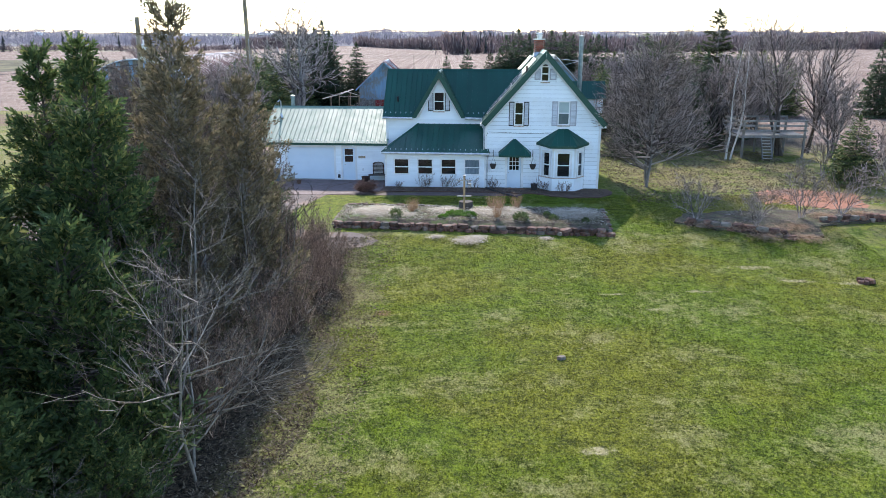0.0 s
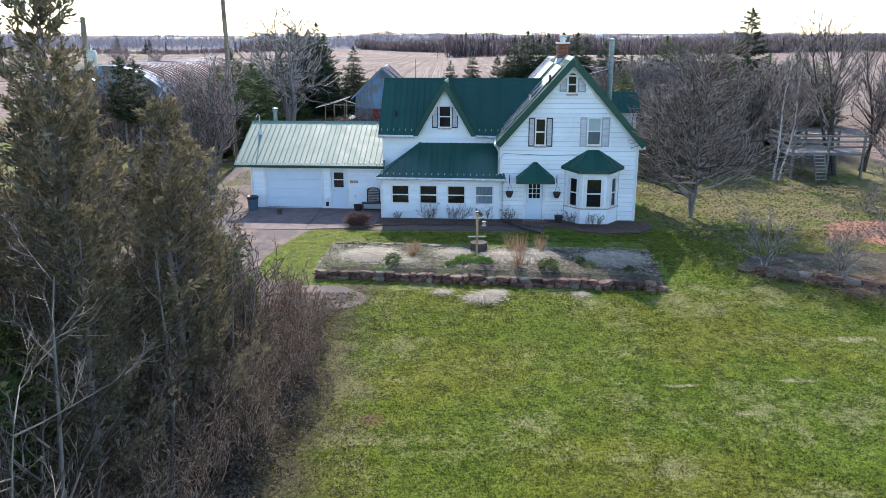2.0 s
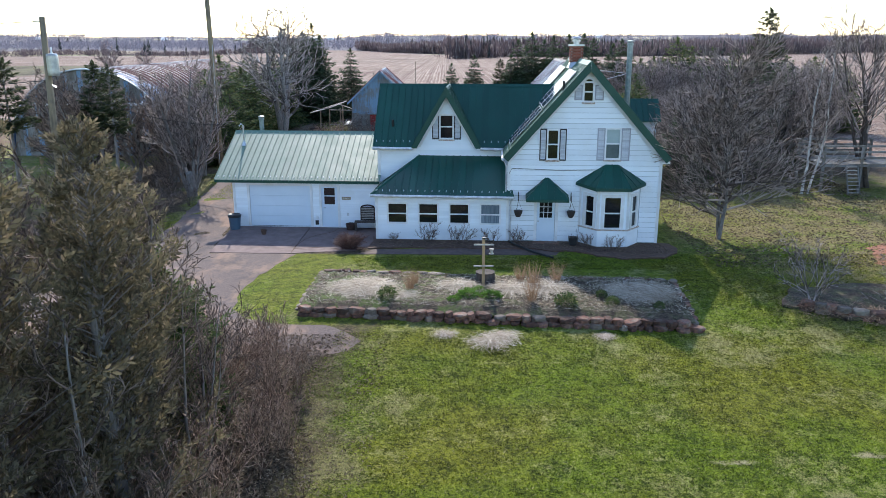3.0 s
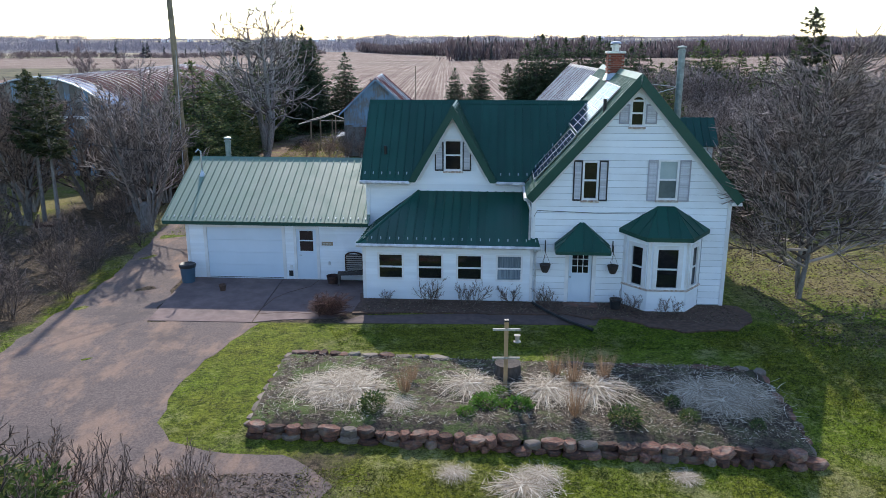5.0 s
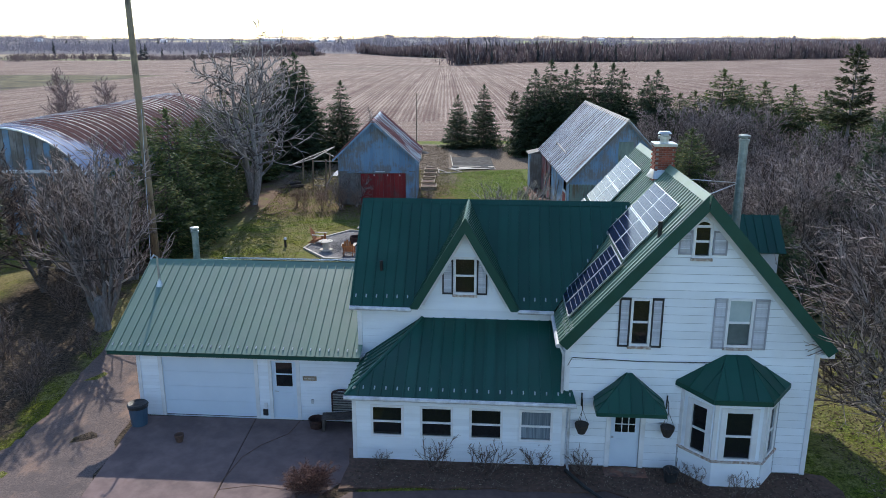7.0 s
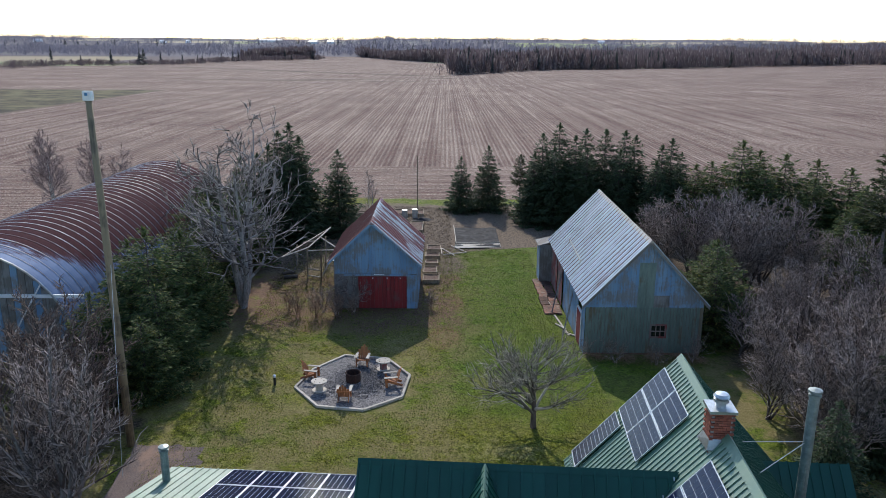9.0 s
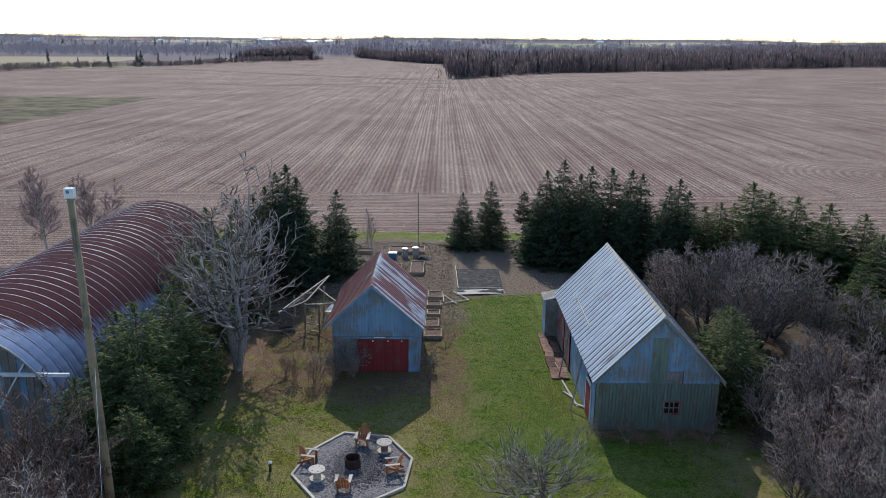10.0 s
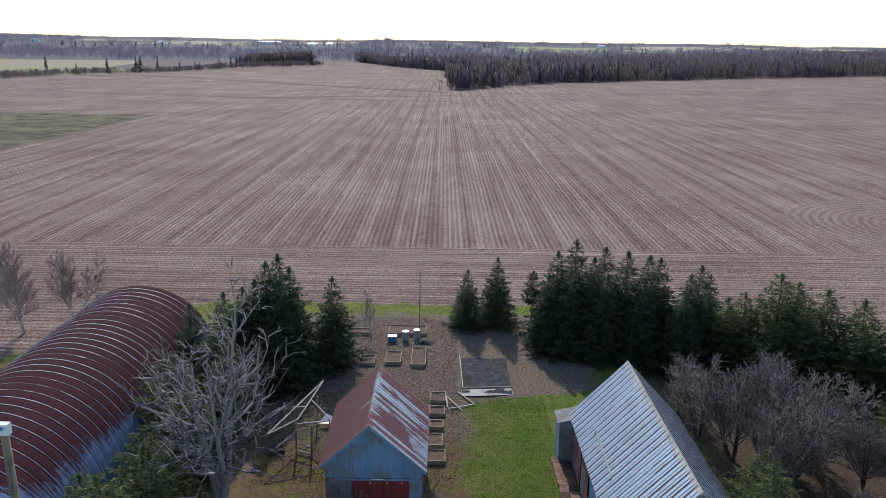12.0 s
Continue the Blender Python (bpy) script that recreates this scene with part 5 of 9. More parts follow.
part("pipe", Geo().lathe([(0.13, 3.2), (0.13, 4.66), (0.16, 4.66), (0.16, 4.73), (0.10, 4.74), (0.10, 4.79), (0.18, 4.8), (0.17, 4.86), (0, 4.9)], 12, (-20.53, 8.3, 0)), M["flue"], gfl)
mast = new("service_mast")
mast.parent = garage
part("mast_pipe", Geo().tube([(-20.3, 4.4, 3.6), (-20.3, 4.4, 4.75), (-20.36, 4.3, 4.86), (-20.44, 4.2, 4.74)], [0.035] * 4, 7), M["galvanised"], mast)
part("mast_boot", Geo().lathe([(0.14, 3.72), (0.05, 3.95), (0.04, 4.0)], 10, (-20.3, 4.4, 0)), M["galvanised"], mast)
gpan = solar_panel(1.14, 1.74)
tilt = math.atan2(4.32 - 3.08, -4.4)
def garage_pose(i, j):
    r = Matrix.Rotation(-math.atan2(1.24, 4.4), 4, "X")
    return HOUSE @ Matrix.Translation((-18.65 + i * 1.16, 6.15 + j * 1.72, 4.32 - (0.65 + j * 1.72) * 0.2818 + 0.14)) @ r
gpan.matrix_world = garage_pose(0, 0)
for i in range(5):
    for j in range(2):
        if (i, j) != (0, 0):
            copy_thing(gpan, garage_pose(i, j))


# ======================= plants: builders =======================
def bark(name, c1, c2):
    n = Nodes(name)
    v = n.scaled(n.pos, (6.0, 6.0, 1.5))
    f = n.noise(v, 2.0, 5.0, 0.7)
    n.bump(f, 0.6, 0.02)
    return n.done(n.mix(n.ramp(f, 0.3, 0.7), c1, c2), 0.9, 0.0, 0.2)


def foliage(name, dark, light, tip=None, through_share=0.34):
    """Needles and leaves: each spray has its own tone."""
    n = Nodes(name)
    f = n.math("ADD", n.math("MULTIPLY", n.island(), 0.65), n.math("MULTIPLY", n.noise(n.pos, 0.9, 3.0), 0.5))
    col = n.mix(n.ramp(f, 0.2, 0.9), dark, light)
    if tip:
        col = n.mix(n.ramp(n.island(), 0.86, 0.95), col, tip)
    m = n.done(col, 0.75, 0.0, 0.25)
    # thin leaves let some light through
    thin = n.t.nodes.new("ShaderNodeBsdfTranslucent")
    n.put(thin.inputs["Color"], col)
    both = n.t.nodes.new("ShaderNodeMixShader")
    both.inputs[0].default_value = through_share
    n.t.links.new(n.b.outputs[0], both.inputs[1])
    n.t.links.new(thin.outputs[0], both.inputs[2])
    n.t.links.new(both.outputs[0], n.t.nodes["Material Output"].inputs["Surface"])
    return m


def twig_bark(name, dark, light):
    """Each twig its own tone: dark in the mass, pale as painted sunlit highlights."""
    n = Nodes(name)
    f = n.math("ADD", n.math("MULTIPLY", n.island(), 0.85), n.math("MULTIPLY", n.noise(n.pos, 1.1, 3.0), 0.3))
    return n.done(n.mix(n.ramp(f, 0.2, 1.1), dark, light), 0.8, 0.0, 0.3)


M["bark_grey"] = bark("bark_grey", (0.13, 0.115, 0.105), (0.26, 0.235, 0.22))
M["bark_dark"] = bark("bark_dark", (0.055, 0.045, 0.04), (0.12, 0.10, 0.088))
M["bark_pale"] = bark("bark_pale", (0.15, 0.13, 0.115), (0.32, 0.285, 0.255))
M["bark_birch"] = bark("bark_birch", (0.26, 0.24, 0.225), (0.62, 0.59, 0.55))
M["bark_silver"] = bark("bark_silver", (0.19, 0.172, 0.165), (0.38, 0.35, 0.335))
M["twig_bush"] = twig_bark("twig_bush", (0.055, 0.026, 0.023), (0.22, 0.115, 0.09))
M["twig_silver"] = twig_bark("twig_silver", (0.085, 0.073, 0.068), (0.40, 0.36, 0.34))
M["twig_brown"] = twig_bark("twig_brown", (0.055, 0.039, 0.033), (0.29, 0.215, 0.18))
M["twig_red"] = twig_bark("twig_red", (0.10, 0.060, 0.045), (0.47, 0.325, 0.245))
M["twig_grey"] = twig_bark("twig_grey", (0.072, 0.055, 0.050), (0.46, 0.375, 0.34))
M["twig_olive"] = twig_bark("twig_olive", (0.08, 0.075, 0.062), (0.40, 0.37, 0.315))
M["twig_pale"] = twig_bark("twig_pale", (0.070, 0.056, 0.047), (0.34, 0.28, 0.235))
M["twig_rose"] = twig_bark("twig_rose", (0.16, 0.11, 0.105), (0.42, 0.31, 0.295))
M["needle_spruce"] = foliage("needle_spruce", (0.028, 0.046, 0.026), (0.085, 0.12, 0.058))
M["needle_cedar"] = foliage("needle_cedar", (0.034, 0.058, 0.022), (0.12, 0.165, 0.056), (0.25, 0.24, 0.08))
M["needle_olive"] = foliage("needle_olive", (0.085, 0.072, 0.045), (0.20, 0.165, 0.10), (0.28, 0.215, 0.14))
M["needle_pine"] = foliage("needle_pine", (0.025, 0.036, 0.018), (0.085, 0.10, 0.045))
M["leaf_green"] = foliage("leaf_green", (0.05, 0.12, 0.015), (0.16, 0.28, 0.05))
M["straw"] = foliage("straw", (0.30, 0.235, 0.17), (0.74, 0.645, 0.525), (0.86, 0.79, 0.69))
M["straw_red"] = foliage("straw_red", (0.22, 0.135, 0.08), (0.42, 0.28, 0.18))


def blade_material():
    n = Nodes("turf_blades")
    col, _, _ = turf_color(n, n.pos)
    tone = n.ramp(n.island(), 0.0, 1.0, 0.55, 1.55)
    comb = n.t.nodes.new("ShaderNodeCombineXYZ")
    for s in comb.inputs:
        n.put(s, tone)
    col = n.mix(1.0, col, comb.outputs[0], "MULTIPLY")
    m = n.done(col, 0.7, 0.0, 0.3)
    thin = n.t.nodes.new("ShaderNodeBsdfTranslucent")
    n.put(thin.inputs["Color"], col)
    both = n.t.nodes.new("ShaderNodeMixShader")
    both.inputs[0].default_value = 0.5
    n.t.links.new(n.b.outputs[0], both.inputs[1])
    n.t.links.new(thin.outputs[0], both.inputs[2])
    n.t.links.new(both.outputs[0], n.t.nodes["Material Output"].inputs["Surface"])
    return m


M["turf_blades"] = blade_material()
M["leaf_litter"] = foliage("leaf_litter", (0.05, 0.036, 0.026), (0.26, 0.20, 0.14), (0.36, 0.29, 0.21))


def seg_mesh(segs, sides):
    """Tapered limbs from (p, q, r0, r1) rows, with no ends."""
    a = np.array([(*s[0], *s[1], s[2], s[3]) for s in segs], float)
    p, q, r0, r1 = a[:, 0:3], a[:, 3:6], a[:, 6], a[:, 7]
    d = q - p
    d /= np.linalg.norm(d, axis=1, keepdims=True) + 1e-9
    s = np.cross(d, (0.31, 0.87, 0.23))
    s /= np.linalg.norm(s, axis=1, keepdims=True) + 1e-9
    u = np.cross(d, s)
    ang = np.arange(sides) * 2 * np.pi / sides
    ring = s[:, None] * np.cos(ang)[None, :, None] + u[:, None] * np.sin(ang)[None, :, None]
    v = np.stack([p[:, None] + ring * r0[:, None, None], q[:, None] + ring * r1[:, None, None]], 1).reshape(-1, 3)
    base = np.arange(len(a))[:, None] * 2 * sides
    k = np.arange(sides)
    k2 = (k + 1) % sides
    f = np.stack([base + k, base + k2, base + sides + k2, base + sides + k], -1).reshape(-1, 4)
    return v, f


def join(pairs):
    vs, fs, k = [], [], 0
    for v, f in pairs:
        vs.append(v)
        fs.append(f + k)
        k += len(v)
    return np.concatenate(vs), np.concatenate(fs)


def limb(rng, out, p, d, length, r0, r1, count, wobble, lift):
    """A bent limb; returns its points."""
    pts = [np.array(p, float)]
    d = np.array(d, float)
    d /= np.linalg.norm(d)
    for i in range(count):
        d = d + rng.normal(0, wobble, 3) + np.array((0, 0, lift))
        d /= np.linalg.norm(d)
        q = pts[-1] + d * length / count
        out.append((pts[-1], q, r0 + (r1 - r0) * i / count, r0 + (r1 - r0) * (i + 1) / count))
        pts.append(q)
    return pts


def side_dir(rng, d, angle):
    """A direction that leaves d at an angle."""
    d = d / (np.linalg.norm(d) + 1e-9)
    a = np.cross(d, rng.normal(0, 1, 3))
    a /= np.linalg.norm(a) + 1e-9
    return d * math.cos(angle) + a * math.sin(angle)


def bare_tree(seed, height, spread, r0, stems=1, trunk=0.35, kids=(11, 7, 6, 4), spread_angle=(0.75, 0.7, 0.75, 0.8), lift=0.03, wobble=0.10, twig=0.006, upright=0.0, slant=0.34):
    """A leafless tree: meshes of trunk and branches."""
    rng = np.random.default_rng(seed)
    all_stems, t1, t2 = [], [], []
    for s in range(stems):
        t0 = []
        all_stems.append(t0)
        lean = rng.normal(0, 0.10 if stems == 1 else slant, 3)
        d = np.array((lean[0], lean[1], 1.0))
        base = np.array((rng.normal(0, 0.12), rng.normal(0, 0.12), -0.15)) if stems > 1 else np.array((0, 0, -0.15))
        h = height * rng.uniform(0.72, 1.0)
        rr = r0 * (1 if stems == 1 else rng.uniform(0.6, 1))
        pts = limb(rng, t0, base, d, h * 0.9, rr, rr * 0.16, 9, 0.07, 0.06)
        n0 = max(3, int(kids[0] / max(1, stems ** 0.55)))
        for i in range(n0):
            f = trunk + (1 - trunk) * (i + rng.uniform(0, 1)) / n0
            f = min(f, 0.985)
            k = f * (len(pts) - 1)
            j = int(k)
            p = pts[j] + (pts[j + 1] - pts[j]) * (k - j)
            dd = side_dir(rng, pts[j + 1] - pts[j], spread_angle[0] * rng.uniform(0.7, 1.3))
            dd[2] = abs(dd[2]) * 0.7 + upright
            L1 = spread * rng.uniform(0.65, 1.1) * (1.1 - 0.62 * (f - trunk) / max(0.05, 1 - trunk))
            r1 = rr * (1 - 0.84 * f) * 0.55 + 0.008
            p1 = limb(rng, t1, p, dd, L1, r1, r1 * 0.25, 5, wobble, lift)
            for a in range(kids[1]):
                f1 = 0.22 + 0.78 * (a + rng.uniform(0, 1)) / kids[1]
                k = min(f1, 0.98) * (len(p1) - 1)
                j = int(k)
                pp = p1[j] + (p1[j + 1] - p1[j]) * (k - j)
                d2 = side_dir(rng, p1[j + 1] - p1[j], spread_angle[1] * rng.uniform(0.6, 1.3))
                L2 = L1 * rng.uniform(0.34, 0.55) * (1.1 - 0.5 * f1)
                r2 = max(twig * 1.7, r1 * (1 - 0.75 * f1) * 0.5)
                p2 = limb(rng, t2, pp, d2, L2, r2, twig, 3, wobble * 1.3, lift * 1.5)
                for b in range(kids[2]):
                    f2 = 0.2 + 0.8 * (b + rng.uniform(0, 1)) / kids[2]
                    k = min(f2, 0.98) * (len(p2) - 1)
                    j = int(k)
                    pq = p2[j] + (p2[j + 1] - p2[j]) * (k - j)
                    d3 = side_dir(rng, p2[j + 1] - p2[j], spread_angle[2] * rng.uniform(0.5, 1.3))
                    L3 = L2 * rng.uniform(0.35, 0.65)
                    p3 = limb(rng, t2, pq, d3, L3, twig, twig * 0.6, 1 if kids[3] < 3 else 2, wobble * 1.5, lift * 1.5)
                    for c in range(kids[3]):
                        d4 = side_dir(rng, p3[-1] - p3[0], spread_angle[3] * rng.uniform(0.5, 1.2))
                        e = p3[0] + (p3[-1] - p3[0]) * rng.uniform(0.3, 1.0)
                        t2.append((e, e + d4 * L3 * rng.uniform(0.4, 0.8), twig * 0.75, twig * 0.3))
    return [seg_mesh(t, 7) for t in all_stems], join([seg_mesh(t1, 5), seg_mesh(t2, 3)])


def quads(p, d, side, length, width, bend):
    """Pointed sprays: base, two shoulders and tip of each."""
    up = np.cross(d, side)
    m = p + d * (length * 0.45)[:, None] + up * (bend * length)[:, None]
    v = np.stack([p, m + side * (width * 0.5)[:, None], p + d * length[:, None], m - side * (width * 0.5)[:, None]], 1).reshape(-1, 3)
    f = np.arange(len(p))[:, None] * 4 + np.arange(4)
    return v, f


def unit(a):
    return a / (np.linalg.norm(a, axis=-1, keepdims=True) + 1e-9)


def spruce(seed, height, radius, levels=26, spray=0.24, droop=0.28, low=0.02, power=0.95, whorl=9, dense=36, rise=0.0):
    """A conifer in tiers: flat, tapering boughs that droop and turn up at their tips."""
    rng = np.random.default_rng(seed)
    t = []
    limb(rng, t, (0, 0, -0.1), (0, 0, 1), height, 0.03 + height * 0.014, 0.012, 8, 0.008, 0.02)
    segs, P, D = [], [], []
    for i in range(levels):
        f = low + (1 - low) * (i + rng.uniform(0, 0.8)) / levels
        m = max(4, int(whorl * (1 - f) ** 0.5 + 1))
        for j in range(m):
            az = (j + rng.uniform(-0.4, 0.4)) / m * 6.2832 + i * 2.1
            L = radius * (1 - f) ** power * rng.uniform(0.68, 1.12) * (1 + 0.13 * math.sin(az * 2 + seed)) + 0.06
            o = np.array((math.cos(az), math.sin(az), 0.0))
            sd = np.array((-o[1], o[0], 0.0))
            z0 = f * height + rng.uniform(-0.08, 0.08)
            n = int(5 + L * dense)
            k = rng.uniform(0.02, 1, n) ** 0.75
            side = rng.uniform(-1, 1, n)
            w = side * 0.42 * L * np.minimum(1, k * 3) * (1.02 - k) ** 0.8
            z = z0 + L * (rise * k - droop * k + droop * 0.55 * k ** 3) + rng.normal(0, 0.045, n) - np.abs(w) * 0.18
            P.append(o * (L * k)[:, None] + sd * w[:, None] + np.array((0, 0, 1.0)) * z[:, None])
            tt = side * 0.9 + rng.normal(0, 0.3, n)
            dz = rng.normal(-0.12 + rise * 0.6, 0.3, n) - 0.5 * (rng.uniform(0, 1, n) < 0.18)
            D.append(o * np.cos(tt)[:, None] + sd * np.sin(tt)[:, None] + np.array((0, 0, 1.0)) * dz[:, None])
            b = np.array((0, 0, z0))
            segs.append((b, b + o * L * 0.9 + np.array((0, 0, L * (rise - droop * 0.6))), 0.02, 0.005))
    # leader
    n = 60
    h = rng.uniform(0, 1, n)
    az = rng.uniform(0, 6.2832, n)
    o = np.stack([np.cos(az), np.sin(az), np.zeros(n)], 1)
    P.append(o * 0.02 + np.array((0, 0, 1.0)) * (height * (0.93 + 0.07 * h))[:, None])
    D.append(o * (0.9 - 0.7 * h)[:, None] + np.array((0, 0, 0.7)))
    P, D = np.concatenate(P), unit(np.concatenate(D))
    sd = unit(np.cross(D, np.array((0, 0, 1.0)) + rng.normal(0, 0.45, P.shape)))
    ln = spray * rng.uniform(0.55, 1.35, len(P)) * np.clip(1.25 - 0.55 * P[:, 2] / height, 0.6, 1)
    return seg_mesh(t + segs, 5), quads(P, D, sd, ln, ln * 0.34, rng.normal(0, 0.06, len(P)))


def cedar(seed, height, radius, boughs=170, fronds=16, spray=0.12, power=0.8, up=0.6):
    """A white cedar: upswept boughs hung with flat, feathery fronds."""
    rng = np.random.default_rng(seed)
    t = []
    limb(rng, t, (0, 0, -0.1), (0, 0, 1), height * 0.97, 0.05 + height * 0.012, 0.01, 8, 0.02, 0.03)
    fb = np.sort(rng.uniform(0.02, 0.99, boughs)) ** 1.05
    az = np.arange(boughs) * 2.39996 + rng.normal(0, 0.3, boughs)
    lump = 1 + 0.22 * np.sin(az * 2 + fb * 9 + seed) + 0.14 * np.sin(fb * 40)
    L = radius * (1 - fb) ** power * rng.uniform(0.55, 1.15, boughs) * lump * (0.7 + 0.3 * np.minimum(1, fb * 6)) + 0.06
    out = np.stack([np.cos(az), np.sin(az), np.zeros(boughs)], 1)
    root = np.stack([np.zeros(boughs), np.zeros(boughs), fb * height - 0.15], 1)
    tip = root + out * L[:, None] + np.array((0, 0, 1.0)) * (up * 0.75 * L + 0.1)[:, None]
    segs = [(a, b, 0.018, 0.004) for a, b in zip(root, tip)]
    who = np.repeat(np.arange(boughs), np.maximum(4, (fronds * (0.35 + L / radius)).astype(int)))
    n = len(who)
    k = rng.uniform(0.15, 1.06, n) ** 0.65
    base = root[who] + (tip[who] - root[who]) * k[:, None]
    base[:, 2] -= (0.22 * L[who] * np.sin(k * 3.0))
    base = base + rng.normal(0, 0.075, (n, 3)) * (0.5 + L[who] / radius)[:, None]
    axis = unit(out[who] * rng.uniform(0.3, 1.1, n)[:, None] + np.array((0, 0, up)) + rng.normal(0, 0.42, (n, 3)))
    face = unit(np.cross(axis, rng.normal(0, 1, (n, 3))))
    flen = rng.uniform(0.22, 0.5, n) * (0.5 + 0.6 * L[who] / radius)
    m = 11
    s = (np.arange(m) + 0.5) / m
    sign = np.where(np.arange(m) % 2 == 0, 1.0, -1.0)
    P = base[:, None] + axis[:, None] * (flen[:, None] * s)[..., None]
    D = unit(axis[:, None] * 0.8 + face[:, None] * (sign * (0.8 - 0.5 * s))[None, :, None] + rng.normal(0, 0.16, (n, m, 3)))
    P, D = P.reshape(-1, 3), D.reshape(-1, 3)
    nrm = np.repeat(np.cross(axis, face), m, 0) + rng.normal(0, 0.35, P.shape)
    sd = unit(np.cross(D, nrm))
    ln = spray * rng.uniform(0.6, 1.4, len(P))
    return seg_mesh(t + segs, 5), quads(P, D, sd, ln, ln * 0.36, rng.normal(0, 0.08, len(P)))


def plant(name, label, category, trunk, crown, trunk_mat, crown_mat, group=""):
    """A plant of one or more stems and a crown; a shrub's many canes are its crown."""
    ob = thing(name, label, category, group=group)
    stems = trunk if isinstance(trunk, list) else [trunk]
    if len(stems) > 6:
        crown = join(stems + [crown]) if stems[0][1].shape[1] == crown[1].shape[1] else crown
        stems = []
    for stem in stems:
        part("trunk", mesh_np("trunk", *stem, trunk_mat, True), None, ob)
    part("crown", mesh_np("crown", *crown, crown_mat), None, ob, kind="stuff")
    return ob


def stand(x, y, turn=0.0, size=1.0, tilt=0.0, height=None):
    s = Matrix.Diagonal((size, size, size if height is None else height, 1))
    return pose(x, y, float(ground_z(x, y)), tilt, 0, turn) @ s


def spread_out(first, places):
    """Puts a plant at the first place and copies at the others. Places: x, y, turn, size."""
    x, y, turn, size = places[0]
    first.matrix_world = stand(x, y, turn, size)
    for x, y, turn, size in places[1:]:
        c = copy_thing(first, Matrix.Identity(4))
        c.matrix_world = stand(x, y, turn, size)


# ======================= trees in front =======================
rnd = random.Random(11)
# dark cedars at the edge of the lawn
c1 = plant("cedar_tree", "dense dark green cedar tree with ragged sprays", "tree", *cedar(21, 8.3, 1.6, 190, 17, 0.12), M["bark_dark"], M["needle_cedar"], group="cedars along the hedgerow")
spread_out(c1, [(2.65, 19.8, 0, 1.14), (1.4, 20.4, 70, 1.12), (0.2, 18.8, 200, 1.08), (-1.0, 15.6, 20, 0.95), (-2.6, 22.5, 310, 1.0), (2.3, 21.6, 150, 0.95)])
c2 = plant("cedar_tree", "broad green cedar with yellow-green tips", "tree", *cedar(22, 4.7, 1.75, 150, 18, 0.11, 0.75), M["bark_dark"], M["needle_cedar"], group="cedars along the hedgerow")
spread_out(c2, [(4.4, 14.9, 0, 0.66), (1.5, 14.2, 100, 1.35), (3.2, 16.9, 60, 1.28), (3.5, 31.2, 220, 0.98), (2.2, 33.0, 15, 0.8), (-0.5, 13.0, 15, 1.3), (1.5, 17.0, 200, 1.4), (2.9, 13.6, 290, 0.85)])
c3 = plant("cedar_tree", "thin grey-green cedar, half bare, among twigs", "tree", *cedar(23, 8.6, 1.7, 170, 13, 0.11, 0.6, 0.9), M["bark_grey"], M["needle_olive"], group="cedars along the hedgerow")
spread_out(c3, [(3.1, 24.4, 0, 1.2), (4.45, 26.4, 80, 0.96), (1.0, 28.6, 150, 0.98), (2.9, 29.8, 260, 0.78), (4.1, 22.4, 300, 0.80), (0.6, 24.0, 40, 1.0), (-1.4, 26.6, 10, 0.9), (1.6, 32.4, 190, 0.62), (3.9, 28.8, 120, 0.82)])
# pale, spreading bare tree and the brush round it
b1 = plant("bare_tree", "pale grey leafless tree with long spreading twigs", "tree", *bare_tree(35, 6.6, 3.3, 0.06, stems=3, trunk=0.15, kids=(30, 6, 4, 1), spread_angle=(1.05, 0.6, 0.6, 0.6), lift=0.06, wobble=0.09, twig=0.0048, slant=0.16), M["bark_pale"], M["twig_pale"])
spread_out(b1, [(5.0, 17.6, 25, 1.0), (3.6, 12.6, 150, 0.42)])
b2 = plant("bare_tree", "grey-brown leafless tree in the hedgerow", "tree", *bare_tree(32, 7.0, 2.1, 0.07, stems=4, trunk=0.2, kids=(18, 5, 4, 1), lift=0.09, twig=0.009, upright=0.2, slant=0.2), M["bark_grey"], M["twig_brown"], group="bare trees in the hedgerow")
spread_out(b2, [(x, y, a, 1.13 * k) for x, y, a, k in [(3.9, 20.6, 0, 0.9), (4.6, 24.0, 70, 0.82), (1.6, 26.6, 140, 1.0), (3.0, 27.8, 210, 0.9), (4.9, 29.0, 280, 0.66), (0.0, 30.0, 40, 0.95), (2.4, 22.0, 100, 0.95), (-2.0, 29.0, 190, 0.9), (4.2, 18.6, 300, 0.6), (-3.4, 32.0, 250, 0.8), (0.8, 20.8, 20, 0.9), (3.4, 26.4, 75, 1.02), (2.0, 24.4, 200, 1.0), (3.9, 28.8, 330, 0.9)]])
s1 = plant("bare_shrub", "tangle of reddish brown leafless canes", "shrub", *bare_tree(41, 2.8, 1.1, 0.016, stems=13, trunk=0.2, kids=(20, 4, 2, 1), spread_angle=(0.5, 0.6, 0.7, 0.7), lift=0.05, wobble=0.10, twig=0.007, upright=0.3, slant=0.26), M["twig_brown"], M["twig_red"], group="shrubs along the hedgerow")
